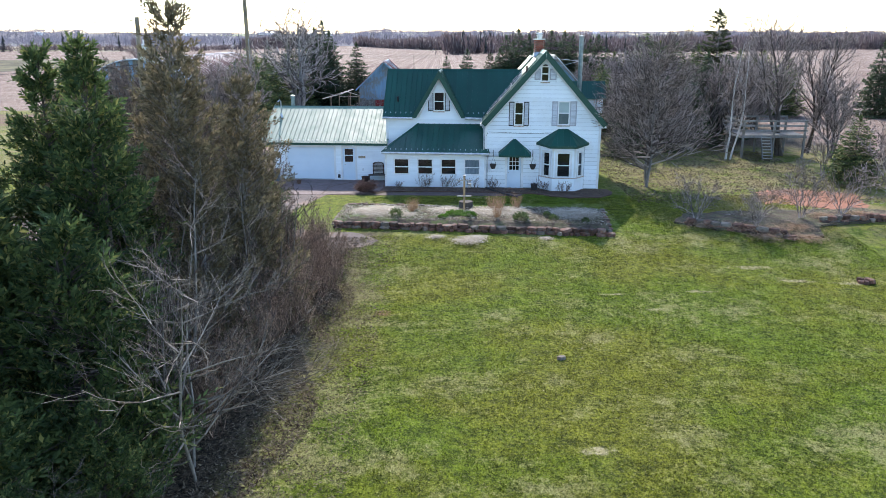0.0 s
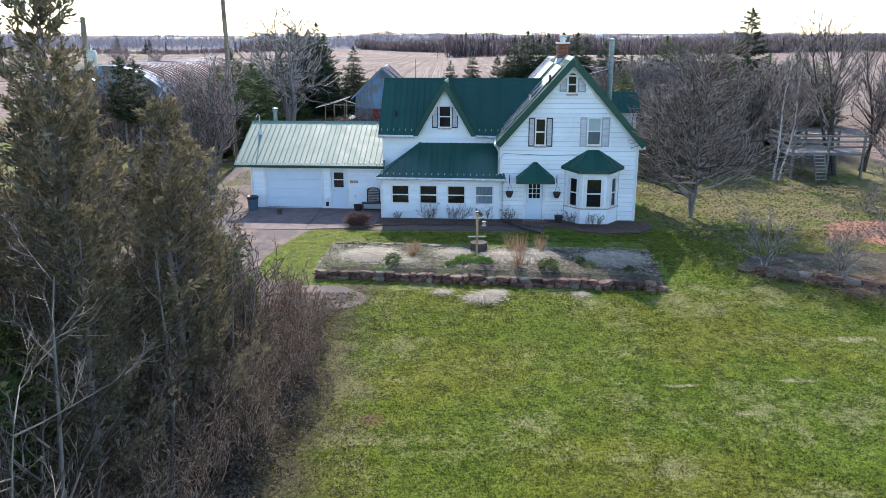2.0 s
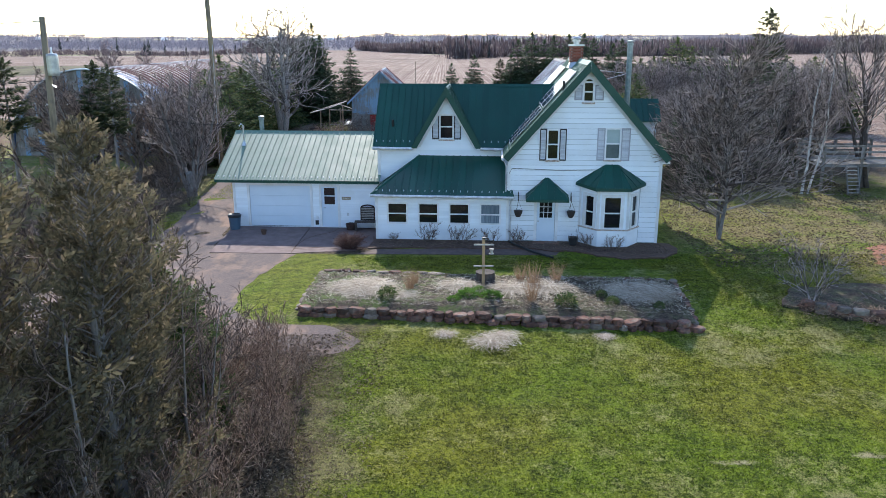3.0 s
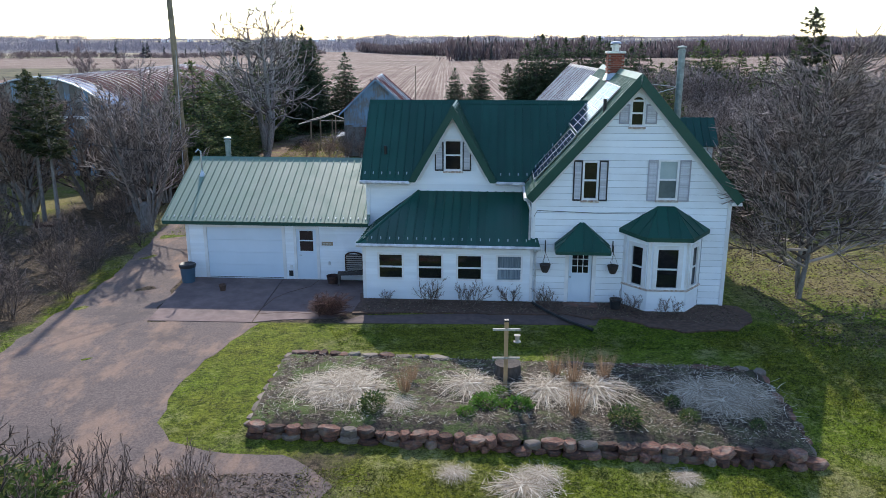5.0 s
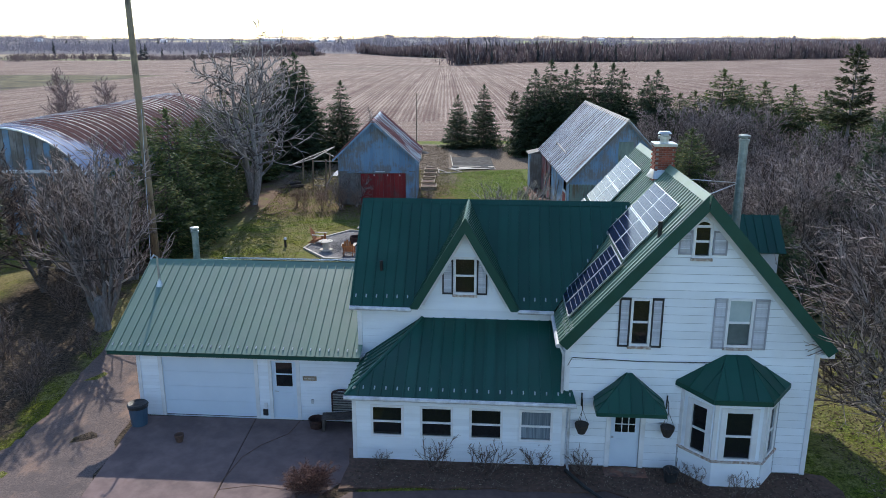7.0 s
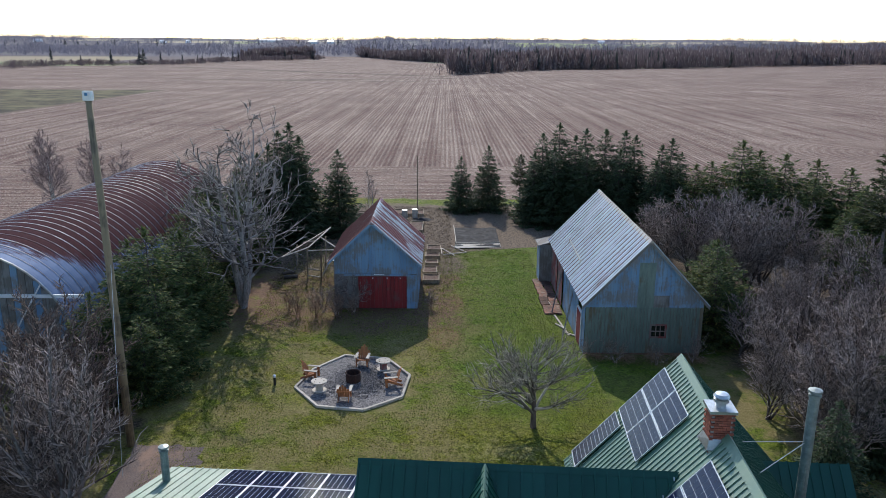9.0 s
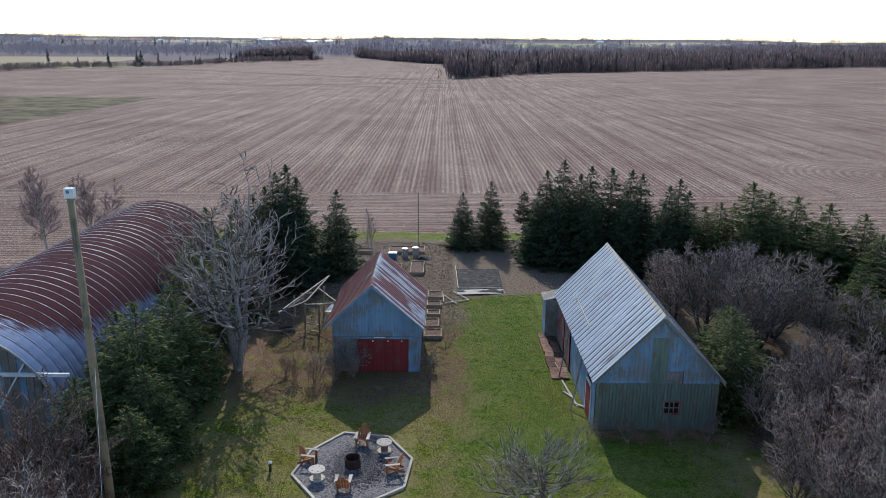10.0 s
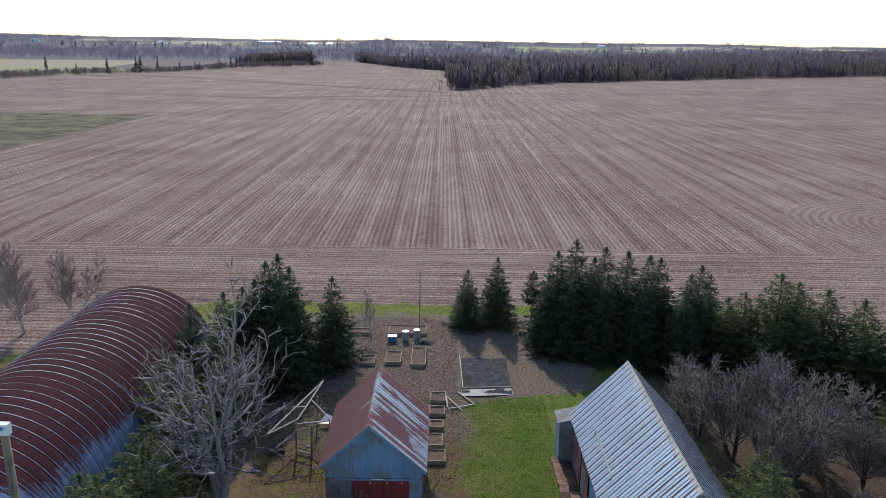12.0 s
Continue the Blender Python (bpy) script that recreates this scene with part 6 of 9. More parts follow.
sp = [(5.6, 33.0, 0, 0.9), (6.0, 31.4, 60, 0.86), (5.3, 34.4, 130, 0.85), (6.2, 29.6, 200, 0.84), (5.7, 27.8, 20, 0.95), (5.8, 26.0, 90, 0.95), (5.4, 24.2, 160, 1.0), (5.3, 22.4, 250, 1.0),
      (5.0, 20.8, 300, 0.98), (5.0, 19.2, 45, 0.9), (4.6, 31.0, 180, 1.1), (4.6, 32.6, 10, 1.05), (2.8, 34.6, 80, 0.95), (4.9, 26.8, 10, 1.15), (6.3, 33.8, 210, 0.62), (6.5, 30.6, 260, 0.6),
      (-0.4, 83.2, 40, 0.7), (0.9, 82.8, 120, 0.75), (2.3, 83.3, 250, 0.7), (-1.2, 84.4, 10, 0.6), (3.3, 83.6, 300, 0.6), (8.6, 84.6, 70, 0.4), (4.6, 22.6, 330, 1.1), (4.4, 25.2, 70, 1.15)]
spread_out(s1, sp)
s6 = plant("bare_shrub", "sparse upright reddish canes at the driveway's edge", "shrub", *bare_tree(49, 2.5, 0.7, 0.013, stems=14, trunk=0.25, kids=(11, 3, 1, 0), spread_angle=(0.45, 0.5, 0.6, 0.6), lift=0.05, wobble=0.07, twig=0.006, upright=0.6, slant=0.22), M["twig_brown"], M["twig_brown"], group="shrubs along the hedgerow")
spread_out(s6, [(4.2, 34.8, 280, 0.9), (3.2, 35.8, 30, 0.9), (1.6, 36.0, 100, 0.85), (0.0, 36.4, 220, 0.75), (4.9, 35.8, 150, 0.7), (2.4, 35.0, 60, 1.0)])
s2 = plant("bare_shrub", "grey leafless bush in the ditch", "shrub", *bare_tree(42, 2.6, 1.3, 0.02, stems=9, trunk=0.15, kids=(16, 4, 3, 1), spread_angle=(0.6, 0.6, 0.7, 0.7), lift=0.04, twig=0.009), M["twig_brown"], M["twig_brown"], group="shrubs along the hedgerow")
spread_out(s2, [(-5.6, 47.5, 0, 0.9), (-6.8, 49.0, 70, 1.0), (-4.8, 50.6, 130, 0.8), (-6.2, 52.4, 200, 1.0), (-8.2, 51.0, 250, 1.1), (-5.0, 54.0, 30, 0.75), (-7.4, 45.6, 100, 0.95), (-9.0, 47.0, 300, 1.1), (-10.5, 50.0, 15, 1.2), (-9.4, 54.0, 215, 1.0),
                (-7.0, 55.6, 140, 0.9), (-3.2, 35.4, 90, 1.0), (-5.4, 34.2, 190, 1.2), (-8.0, 33.0, 20, 1.2), (-11.5, 45.0, 80, 1.2), (-12.5, 53.0, 160, 1.3), (-11.0, 57.0, 270, 1.1), (-6.4, 60.0, 90, 0.9), (-8.0, 62.0, 10, 1.0), (-4.6, 46.4, 30, 0.7), (-5.4, 44.6, 140, 0.75), (-3.7, 48.6, 250, 0.6), (-6.6, 43.6, 300, 0.8), (-4.3, 52.2, 70, 0.65), (-3.9, 56.0, 170, 0.6), (-8.0, 42.8, 210, 0.9)])
# trees beside the drive
b3 = plant("bare_tree", "many-stemmed grey leafless tree beside the driveway", "tree", *bare_tree(33, 8.0, 2.7, 0.16, stems=6, trunk=0.18, kids=(30, 5, 4, 1), spread_angle=(0.7, 0.65, 0.7, 0.7), lift=0.07, twig=0.017), M["bark_grey"], M["twig_brown"])
spread_out(b3, [(-7.2, 63.4, 120, 0.82), (-8.0, 67.2, 210, 0.78), (-6.2, 66.0, 300, 0.72), (-9.8, 64.0, 30, 0.9), (-11.4, 60.2, 80, 0.95), (-12.6, 63.6, 200, 0.95), (-14.6, 66.0, 10, 1.0), (-9.6, 68.5, 260, 0.9), (-17.0, 68.0, 150, 0.95)])
b3m = plant("bare_tree", "stout grey leafless tree with a broom of upright limbs", "tree", *bare_tree(133, 8.6, 2.5, 0.15, stems=6, trunk=0.2, kids=(44, 6, 4, 1), spread_angle=(0.62, 0.6, 0.65, 0.7), lift=0.08, twig=0.015, upright=0.15, slant=0.24), M["bark_grey"], M["twig_grey"])
b3m.matrix_world = stand(-4.7, 59.2, 0, 1.05)
single("tree_stump_bole", Geo().lathe([(0.36, -0.1), (0.30, 0.3), (0.27, 0.9), (0.24, 1.3), (0.1, 1.5)], 12, (-4.7, 59.0, 0)), M["bark_grey"], "thick grey bole of the tree beside the driveway", "tree bole")
# big, half-dead tree in the yard
b4 = plant("bare_tree", "tall old leafless tree with a broken, open crown", "tree", *bare_tree(64, 13.4, 4.6, 0.27, stems=4, slant=0.2, trunk=0.2, kids=(34, 5, 3, 1), spread_angle=(0.9, 0.85, 0.75, 0.7), lift=0.06, wobble=0.2, twig=0.024), M["bark_silver"], M["twig_silver"])
spread_out(b4, [(-4.65, 85.0, 0, 1.17)])
# tree on the side lawn
b5 = plant("bare_tree", "dense grey leafless tree on the side lawn", "tree", *bare_tree(39, 9.9, 3.9, 0.16, stems=2, slant=0.05, trunk=0.16, kids=(96, 7, 5, 1), spread_angle=(1.12, 0.6, 0.6, 0.6), lift=0.06, twig=0.0155, upright=0.0), M["bark_grey"], M["twig_grey"])
spread_out(b5, [(23.15, 48.8, 40, 1.0)])
# small tree in the back yard
b6 = plant("bare_tree", "small leafless fruit tree with a rounded crown", "tree", *bare_tree(36, 4.0, 2.7, 0.13, stems=1, trunk=0.2, kids=(34, 6, 5, 1), spread_angle=(1.0, 0.6, 0.6, 0.7), lift=0.05, twig=0.0105, upright=0.12), M["bark_dark"], M["twig_olive"])
spread_out(b6, [(13.87, 67.9, 0, 1.28)])
# woods on the right
b7 = plant("bare_tree", "grey leafless tree at the wood's edge", "tree", *bare_tree(37, 8.0, 3.0, 0.11, stems=4, trunk=0.16, kids=(42, 5, 4, 1), lift=0.09, twig=0.0165, upright=0.15, slant=0.26), M["bark_dark"], M["twig_grey"], group="bare trees in the wood")
wood = [(26.4, 66.0, 0.85), (29.0, 68.0, 0.9), (31.2, 71.5, 0.92), (27.5, 71.0, 0.78), (33.5, 68.0, 1.0), (30.0, 75.0, 0.85), (34.0, 74.0, 0.95), (27.2, 77.0, 0.66), (36.5, 71.0, 1.0), (25.6, 69.0, 0.62), (32.5, 79.0, 0.85),
        (37.0, 78.0, 0.95), (40.0, 74.0, 1.0), (28.9, 91.5, 1.0), (31.5, 93.5, 1.02), (34.2, 91.6, 1.0), (30.0, 88.0, 1.0), (32.4, 89.6, 1.0), (27.5, 94.5, 0.72), (33.0, 96.5, 0.78), (36.5, 88.5, 0.8), (30.0, 66.0, 0.9), (35.0, 67.5, 1.0),
        (27.0, 98.0, 0.7), (42.0, 80.0, 1.0), (38.0, 84.0, 0.9), (40.2, 60.6, 0.9), (26.8, 63.6, 0.8), (29.6, 62.6, 0.75)]
spread_out(b7, [(x, y, rnd.uniform(0, 360), s * rnd.uniform(0.93, 1.08)) for x, y, s in wood])
b8 = plant("birch_tree", "white-barked leafless birch beside the platform", "tree", *bare_tree(38, 11.0, 2.2, 0.10, stems=2, trunk=0.25, kids=(24, 5, 4, 1), spread_angle=(0.6, 0.7, 0.8, 0.8), lift=0.05, twig=0.013, upright=0.2, slant=0.11), M["bark_birch"], M["twig_grey"], group="birches by the platform")
spread_out(b8, [(32.1, 59.4, 0, 1.0), (1.9, 113.5, 200, 0.55)])
b10 = plant("birch_tree", "white-stemmed birch with a haze of rosy twigs", "tree", *bare_tree(48, 9.2, 2.8, 0.10, stems=3, trunk=0.28, kids=(46, 6, 5, 1), spread_angle=(0.75, 0.7, 0.75, 0.8), lift=0.05, twig=0.013, upright=0.15, slant=0.2), M["bark_birch"], M["twig_rose"], group="birches at the field's edge")
spread_out(b10, [(-31.2, 113.0, 60, 1.0), (-27.6, 115.6, 170, 0.9)])
b9 = plant("bare_tree", "tall leaning leafless tree behind the platform", "tree", *bare_tree(47, 14.0, 3.6, 0.24, stems=3, trunk=0.3, kids=(34, 5, 4, 1), spread_angle=(0.7, 0.65, 0.7, 0.7), lift=0.06, twig=0.015, upright=0.2, slant=0.13), M["bark_dark"], M["twig_grey"], group="tall trees by the platform")
spread_out(b9, [(36.9, 61.9, 0, 0.95), (39.6, 63.4, 130, 0.85)])
s3 = plant("bare_shrub", "loose leafless bush with a few grey stems", "shrub", *bare_tree(43, 3.4, 1.5, 0.03, stems=6, trunk=0.18, kids=(15, 4, 3, 1), spread_angle=(0.7, 0.7, 0.7, 0.7), lift=0.05, twig=0.009), M["twig_grey"], M["twig_grey"], group="shrubs on the right")
spread_out(s3, [(23.4, 39.6, 0, 0.85), (25.8, 38.2, 90, 0.7), (28.6, 39.8, 160, 0.9), (31.0, 40.4, 220, 0.95), (34.0, 40.0, 300, 1.1), (36.0, 44.0, 20, 1.3), (37.5, 47.0, 110, 1.3), (27.0, 40.6, 200, 0.6), (33.0, 50.0, 260, 0.6), (3.4, 83.9, 20, 0.95), (2.2, 83.4, 110, 0.8), (1.2, 84.0, 200, 0.7),
                (39.5, 50.0, 15, 1.4), (36.0, 53.0, 140, 1.0), (19.5, 75.6, 40, 0.55), (21.8, 75.4, 150, 0.5), (24.0, 75.8, 270, 0.6), (17.4, 76.0, 230, 0.5), (8.6, 85.0, 330, 0.45)])
# conifers
k1 = plant("spruce_tree", "dark green spruce tree", "tree", *spruce(51, 8.0, 2.95, 26, 0.33, 0.26, 0.02, 0.78, 10, 30), M["bark_dark"], M["needle_spruce"], group="spruces round the yard")
sp = [(11.3, 116.5, 0.75), (14.3, 117.5, 0.88), (-0.7, 107.2, 1.0), (19.6, 113.2, 1.12), (21.4, 113.8, 1.24), (22.6, 111.2, 1.12), (24.0, 113.0, 1.18), (25.6, 111.0, 1.2), (27.2, 109.6, 1.2), (28.6, 111.0, 1.12), (30.3, 107.6, 1.06), (31.6, 108.8, 1.12),
      (20.4, 110.4, 1.0), (23.4, 109.0, 1.0), (26.4, 107.8, 1.0), (29.4, 106.0, 0.9), (18.6, 111.4, 0.9), (-4.7, 104.2, 1.34), (-5.8, 104.8, 1.24), (-4.0, 105.2, 1.18), (-4.4, 102.6, 1.12), (-6.4, 103.2, 1.12), (-7.6, 104.0, 1.0), (-8.8, 102.6, 1.0), (-11.0, 101.0, 0.95),
      (24.6, 60.9, 0.62), (28.6, 64.6, 0.72), (31.0, 66.8, 0.8), (33.5, 70.0, 0.95), (36.0, 72.0, 0.9), (60.5, 91.5, 1.05), (33.6, 112.0, 0.9)]
spread_out(k1, [(x, y, rnd.uniform(0, 360), s) for x, y, s in sp])
k2 = plant("spruce_tree", "broad mid-green spruce at the yard's edge", "tree", *spruce(52, 6.8, 3.0, 24, 0.31, 0.12, 0.01, 0.58, 10, 30, 0.22), M["bark_dark"], M["needle_cedar"], group="spruces round the yard")
sp = [(-7.4, 76.2, 1.14), (-6.7, 79.8, 0.98), (-8.9, 72.0, 0.78), (-6.4, 83.0, 0.72), (-9.4, 78.4, 0.95), (-6.0, 73.4, 0.78), (-5.8, 70.6, 0.66), (-8.6, 84.5, 0.85), (-7.6, 89.0, 0.9), (-9.8, 93.0, 1.0), (-6.6, 95.0, 0.9), (-8.2, 98.5, 1.0),
      (26.6, 80.6, 0.9), (27.4, 83.6, 0.78), (26.0, 78.6, 0.72), (33.4, 106.6, 1.0), (35.2, 107.6, 1.02), (37.4, 106.0, 1.34), (39.4, 106.8, 1.2), (41.3, 105.4, 1.18), (43.4, 103.6, 1.14), (45.4, 101.4, 1.08), (47.0, 98.6, 1.06), (48.6, 95.4, 1.06), (49.8, 91.8, 1.0),
      (38.6, 103.2, 1.0), (42.2, 101.2, 0.95), (45.0, 97.8, 0.95), (46.8, 93.4, 0.95), (36.0, 103.6, 0.85), (37.8, 84.0, 0.66), (40.4, 92.0, 0.8), (36.2, 49.5, 0.62)]
spread_out(k2, [(x, y, rnd.uniform(0, 360), s) for x, y, s in sp])
k3 = plant("pine_tree", "open-crowned pine with tufts of dull green needles", "tree", *spruce(53, 8.4, 1.7, 14, 0.32, 0.05, 0.5, 0.5, 7, 60, 0.3), M["bark_grey"], M["needle_pine"], group="pines")
spread_out(k3, [(-8.4, 57.8, 0, 0.9), (-10.0, 59.5, 120, 0.92), (39.3, 85.0, 40, 1.38), (17.5, 114.5, 200, 0.78), (-13.5, 56.5, 260, 0.95)])


# ======================= outbuildings =======================
def plank_wall(parent, p, q, z0, top_of, width, mat, skip=(), thick=0.025, gap=0.012, seed=1):
    """Upright boards from p to q (x, y); top_of(t) gives their top at a distance along the wall. skip: (t0, t1, top of the opening)."""
    rng = random.Random(seed)
    L = math.dist(p, q)
    n = max(1, round(L / width))
    w = L / n
    m = Matrix.Translation((*p, 0)) @ Matrix.Rotation(math.atan2(q[1] - p[1], q[0] - p[0]), 4, "Z")
    for i in range(n):
        a, b = i * w + gap / 2, (i + 1) * w - gap / 2
        lo = z0
        for s0, s1, zt in skip:
            if s0 < (a + b) / 2 < s1:
                lo = zt
        za, zb = top_of(a), top_of(b)
        if min(za, zb) - lo < 0.05:
            continue
        d = -rng.uniform(0.0, 0.012)
        g = Geo().add([(a, d - thick, lo), (b, d - thick, lo), (b, d, lo), (a, d, lo), (a, d - thick, za), (b, d - thick, zb), (b, d, zb), (a, d, za)],
                      [(0, 3, 2, 1), (4, 5, 6, 7), (0, 1, 5, 4), (1, 2, 6, 5), (2, 3, 7, 6), (3, 0, 4, 7)])
        ob = part("board", g, mat, parent, at=m)


# ----- small shed with the red door -----
shed = thing("shed", "weathered blue board shed with a rusty metal roof", "shed")
SX0, SX1, SF, SB, SR = 1.95, 7.65, 84.8, 92.2, 4.6
part("inner_wall", Geo().prism([(SX0 + 0.1, SF + 0.08, 0), (SX1 - 0.1, SF + 0.08, 0), (SX1 - 0.1, SF + 0.08, 3.4), (SR, SF + 0.08, 6.0), (SX0 + 0.1, SF + 0.08, 3.3)], (0, 0.05, 0)), M["grey_boards"], shed)
plank_wall(shed, (SX0, SF), (SX1, SF), 2.55, lambda t: 6.12 - 0.93 * abs(SX0 + t - SR), 0.235, M["blue_boards"])
plank_wall(shed, (6.95, SF), (SX1, SF), 0.05, lambda t: 2.5, 0.235, M["blue_boards"], seed=2)
plank_wall(shed, (SX0, SF), (3.55, SF), 0.05, lambda t: 2.5, 0.235, M["grey_boards"], seed=3)
plank_wall(shed, (3.6, SF - 0.05), (6.93, SF - 0.05), 0.08, lambda t: 2.36 + 0.02 * t, 0.28, M["red_boards"], seed=4)
plank_wall(shed, (SX1, SF), (SX1, SB), 0.05, lambda t: 3.4, 0.25, M["blue_boards"], seed=5)
plank_wall(shed, (SX0, SB), (SX0, SF), 0.05, lambda t: 3.4, 0.25, M["grey_boards"], seed=6)
part("rear_wall", Geo().prism([(SX0, SB - 0.1, 0), (SX1, SB - 0.1, 0), (SX1, SB - 0.1, 3.4), (SR, SB - 0.1, 6.1), (SX0, SB - 0.1, 3.4)], (0, 0.1, 0)), M["grey_boards"], shed)
part("door_track", Geo().box((2.6, SF - 0.14, 2.42), (7.2, SF - 0.03, 2.56)), M["blue_boards"], shed)
part("track_patch", Geo().box((4.7, SF - 0.155, 2.5), (5.4, SF - 0.14, 2.56)), M["white_trim"], shed)
for x in (4.6, 5.6, 6.5):
    part("door_roller", Geo().box((x - 0.04, SF - 0.12, 2.22), (x + 0.04, SF - 0.08, 2.3)), M["white_trim"], shed)
sheets("roof_sheet", shed, [(SR + 3.38, 84.2, 3.28), (SR + 3.38, 92.45, 3.28), (SR, 92.45, 6.32), (SR, 84.2, 6.32)], 0.36, M["shed_roof_clean"], (0.05, 0.03), label="grey metal sheet streaked with rust")
sheets("roof_sheet", shed, [(SR - 3.0, 92.45, 3.5), (SR - 3.0, 84.2, 3.5), (SR, 84.2, 6.32), (SR, 92.45, 6.32)], 0.36, M["shed_roof_rusty"], (0.05, 0.03), label="rust-red metal roof sheet")
part("ridge_cap", Geo().add([(SR - 0.2, 84.15, 6.15), (SR, 84.15, 6.39), (SR + 0.2, 84.15, 6.17), (SR - 0.2, 92.5, 6.15), (SR, 92.5, 6.39), (SR + 0.2, 92.5, 6.17)], [(0, 1, 4, 3), (1, 2, 5, 4), (0, 2, 1), (3, 4, 5), (0, 3, 5, 2)]), M["shed_roof_clean"], shed)
for s, e, ez2 in ((1, SR + 3.38, 3.28), (-1, SR - 3.0, 3.5)):
    part("rake_board", Geo().prism([(e, 84.2, ez2 - 0.02), (SR, 84.2, 6.3), (SR, 84.2, 6.12), (e, 84.2, ez2 - 0.18)], (0, 0.05, 0)), M["blue_boards"], shed)

# ----- barn -----
barn = thing("barn", "weathered blue barn with a pale metal roof", "barn")
BX0, BX1, BF, BB, BR = 17.85, 24.75, 76.95, 91.6, 21.3
def barn_top(x):
    return 7.0 - 1.06 * abs(x - BR)
part("inner_wall", Geo().prism([(BX0 + 0.1, BF + 0.07, 0), (BX1 - 0.1, BF + 0.07, 0), (BX1 - 0.1, BF + 0.07, 3.3), (BR, BF + 0.07, 6.9), (BX0 + 0.1, BF + 0.07, 3.3)], (0, 0.05, 0)), M["grey_boards"], barn)
plank_wall(barn, (BX0, BF), (BX1, BF), 2.95, lambda t: barn_top(BX0 + t), 0.26, M["blue_boards"], skip=((2.98, 3.95, 5.75), (3.95, 4.8, 3.75)), seed=7)
plank_wall(barn, (20.83, BF - 0.01), (21.8, BF - 0.01), 2.95, lambda t: 5.75, 0.485, M["green_tin"], seed=8)
plank_wall(barn, (21.8, BF - 0.005), (22.65, BF - 0.005), 3.0, lambda t: 3.72, 0.22, M["grey_boards"], seed=9)
plank_wall(barn, (BX0, BF - 0.02), (BX1, BF - 0.02), 0.15, lambda t: 3.02, 0.19, M["green_tin"], skip=((3.85, 4.8, 3.1),), thick=0.03, gap=0.03, seed=10)
plank_wall(barn, (21.7, BF - 0.02), (22.65, BF - 0.02), 0.15, lambda t: 1.15, 0.19, M["green_tin"], thick=0.03, gap=0.03, seed=11)
plank_wall(barn, (21.7, BF - 0.02), (22.65, BF - 0.02), 1.92, lambda t: 3.02, 0.19, M["green_tin"], thick=0.03, gap=0.03, seed=12)
part("sill_stone", Geo().box((BX0, BF - 0.05, -0.1), (BX1, BF + 0.1, 0.16)), M["stone"], barn)
bw = new("window")
bw.parent = barn
part("pane", Geo().box((21.78, BF - 0.02, 1.2), (22.58, BF - 0.014, 1.88)), M["glass"], bw)
for lo, hi in (((21.68, 1.1), (21.78, 1.98)), ((22.58, 1.1), (22.68, 1.98)), ((21.78, 1.1), (22.58, 1.2)), ((21.78, 1.88), (22.58, 1.98)), ((22.03, 1.2), (22.07, 1.88)), ((22.29, 1.2), (22.33, 1.88)), ((21.78, 1.52), (22.58, 1.56))):
    part("frame", Geo().box((lo[0], BF - 0.08, lo[1]), (hi[0], BF - 0.03, hi[1])), M["red_old"], bw)
plank_wall(barn, (BX0, BB), (BX0, BF), 0.05, lambda t: 3.35, 0.26, M["blue_boards"], skip=((0.6, 3.6, 9), (4.2, 6.2, 9), (12.3, 13.6, 9)), seed=13)
plank_wall(barn, (BX0 - 0.06, 91.0), (BX0 - 0.06, 88.0), 0.1, lambda t: 3.1, 0.26, M["red_old"], seed=14)
plank_wall(barn, (BX0 - 0.08, 87.4), (BX0 - 0.08, 85.4), 0.1, lambda t: 3.0, 0.26, M["red_old"], seed=15)
plank_wall(barn, (BX0 - 0.05, 79.35), (BX0 - 0.05, 78.0), 0.1, lambda t: 2.15, 0.22, M["red_boards"], seed=16)
part("door_frame", Geo().box((BX0 - 0.08, 79.35, 0.05), (BX0 + 0.02, 79.45, 2.3)).box((BX0 - 0.08, 77.9, 0.05), (BX0 + 0.02, 78.0, 2.3)).box((BX0 - 0.08, 77.9, 2.2), (BX0 + 0.02, 79.45, 2.3)), M["white_trim"], barn)
plank_wall(barn, (BX1, BF), (BX1, BB), 0.05, lambda t: 3.35, 0.26, M["grey_boards"], seed=17)
part("rear_wall", Geo().prism([(BX0, BB - 0.1, 0), (BX1, BB - 0.1, 0), (BX1, BB - 0.1, 3.3), (BR, BB - 0.1, 6.9), (BX0, BB - 0.1, 3.3)], (0, 0.1, 0)), M["grey_boards"], barn)
sheets("roof_sheet", barn, [(17.58, 92.0, 3.2), (17.58, 76.55, 3.2), (BR, 76.55, 7.15), (BR, 92.0, 7.15)], 0.3, M["barn_roof"], (0.075, 0.028), label="dull zinc roof sheet with faint rust lines", rib_mat=M["rust_rib"])
sheets("roof_sheet", barn, [(25.0, 76.55, 3.2), (25.0, 92.0, 3.2), (BR, 92.0, 7.15), (BR, 76.55, 7.15)], 0.3, M["barn_roof"], (0.075, 0.028), rib_mat=M["rust_rib"])
part("ridge_cap", Geo().add([(BR - 0.17, 76.5, 7.02), (BR, 76.5, 7.22), (BR + 0.17, 76.5, 7.02), (BR - 0.17, 92.05, 7.02), (BR, 92.05, 7.22), (BR + 0.17, 92.05, 7.02)], [(0, 1, 4, 3), (1, 2, 5, 4), (0, 2, 1), (3, 4, 5), (0, 3, 5, 2)]), M["bleached_wood"], barn)
for s, e in ((-1, 17.58), (1, 25.0)):
    part("rake_board", Geo().prism([(e, 76.56, 3.18), (BR, 76.56, 7.13), (BR, 76.56, 6.93), (e, 76.56, 3.0)], (0, 0.05, 0)), M["grey_boards"], barn)
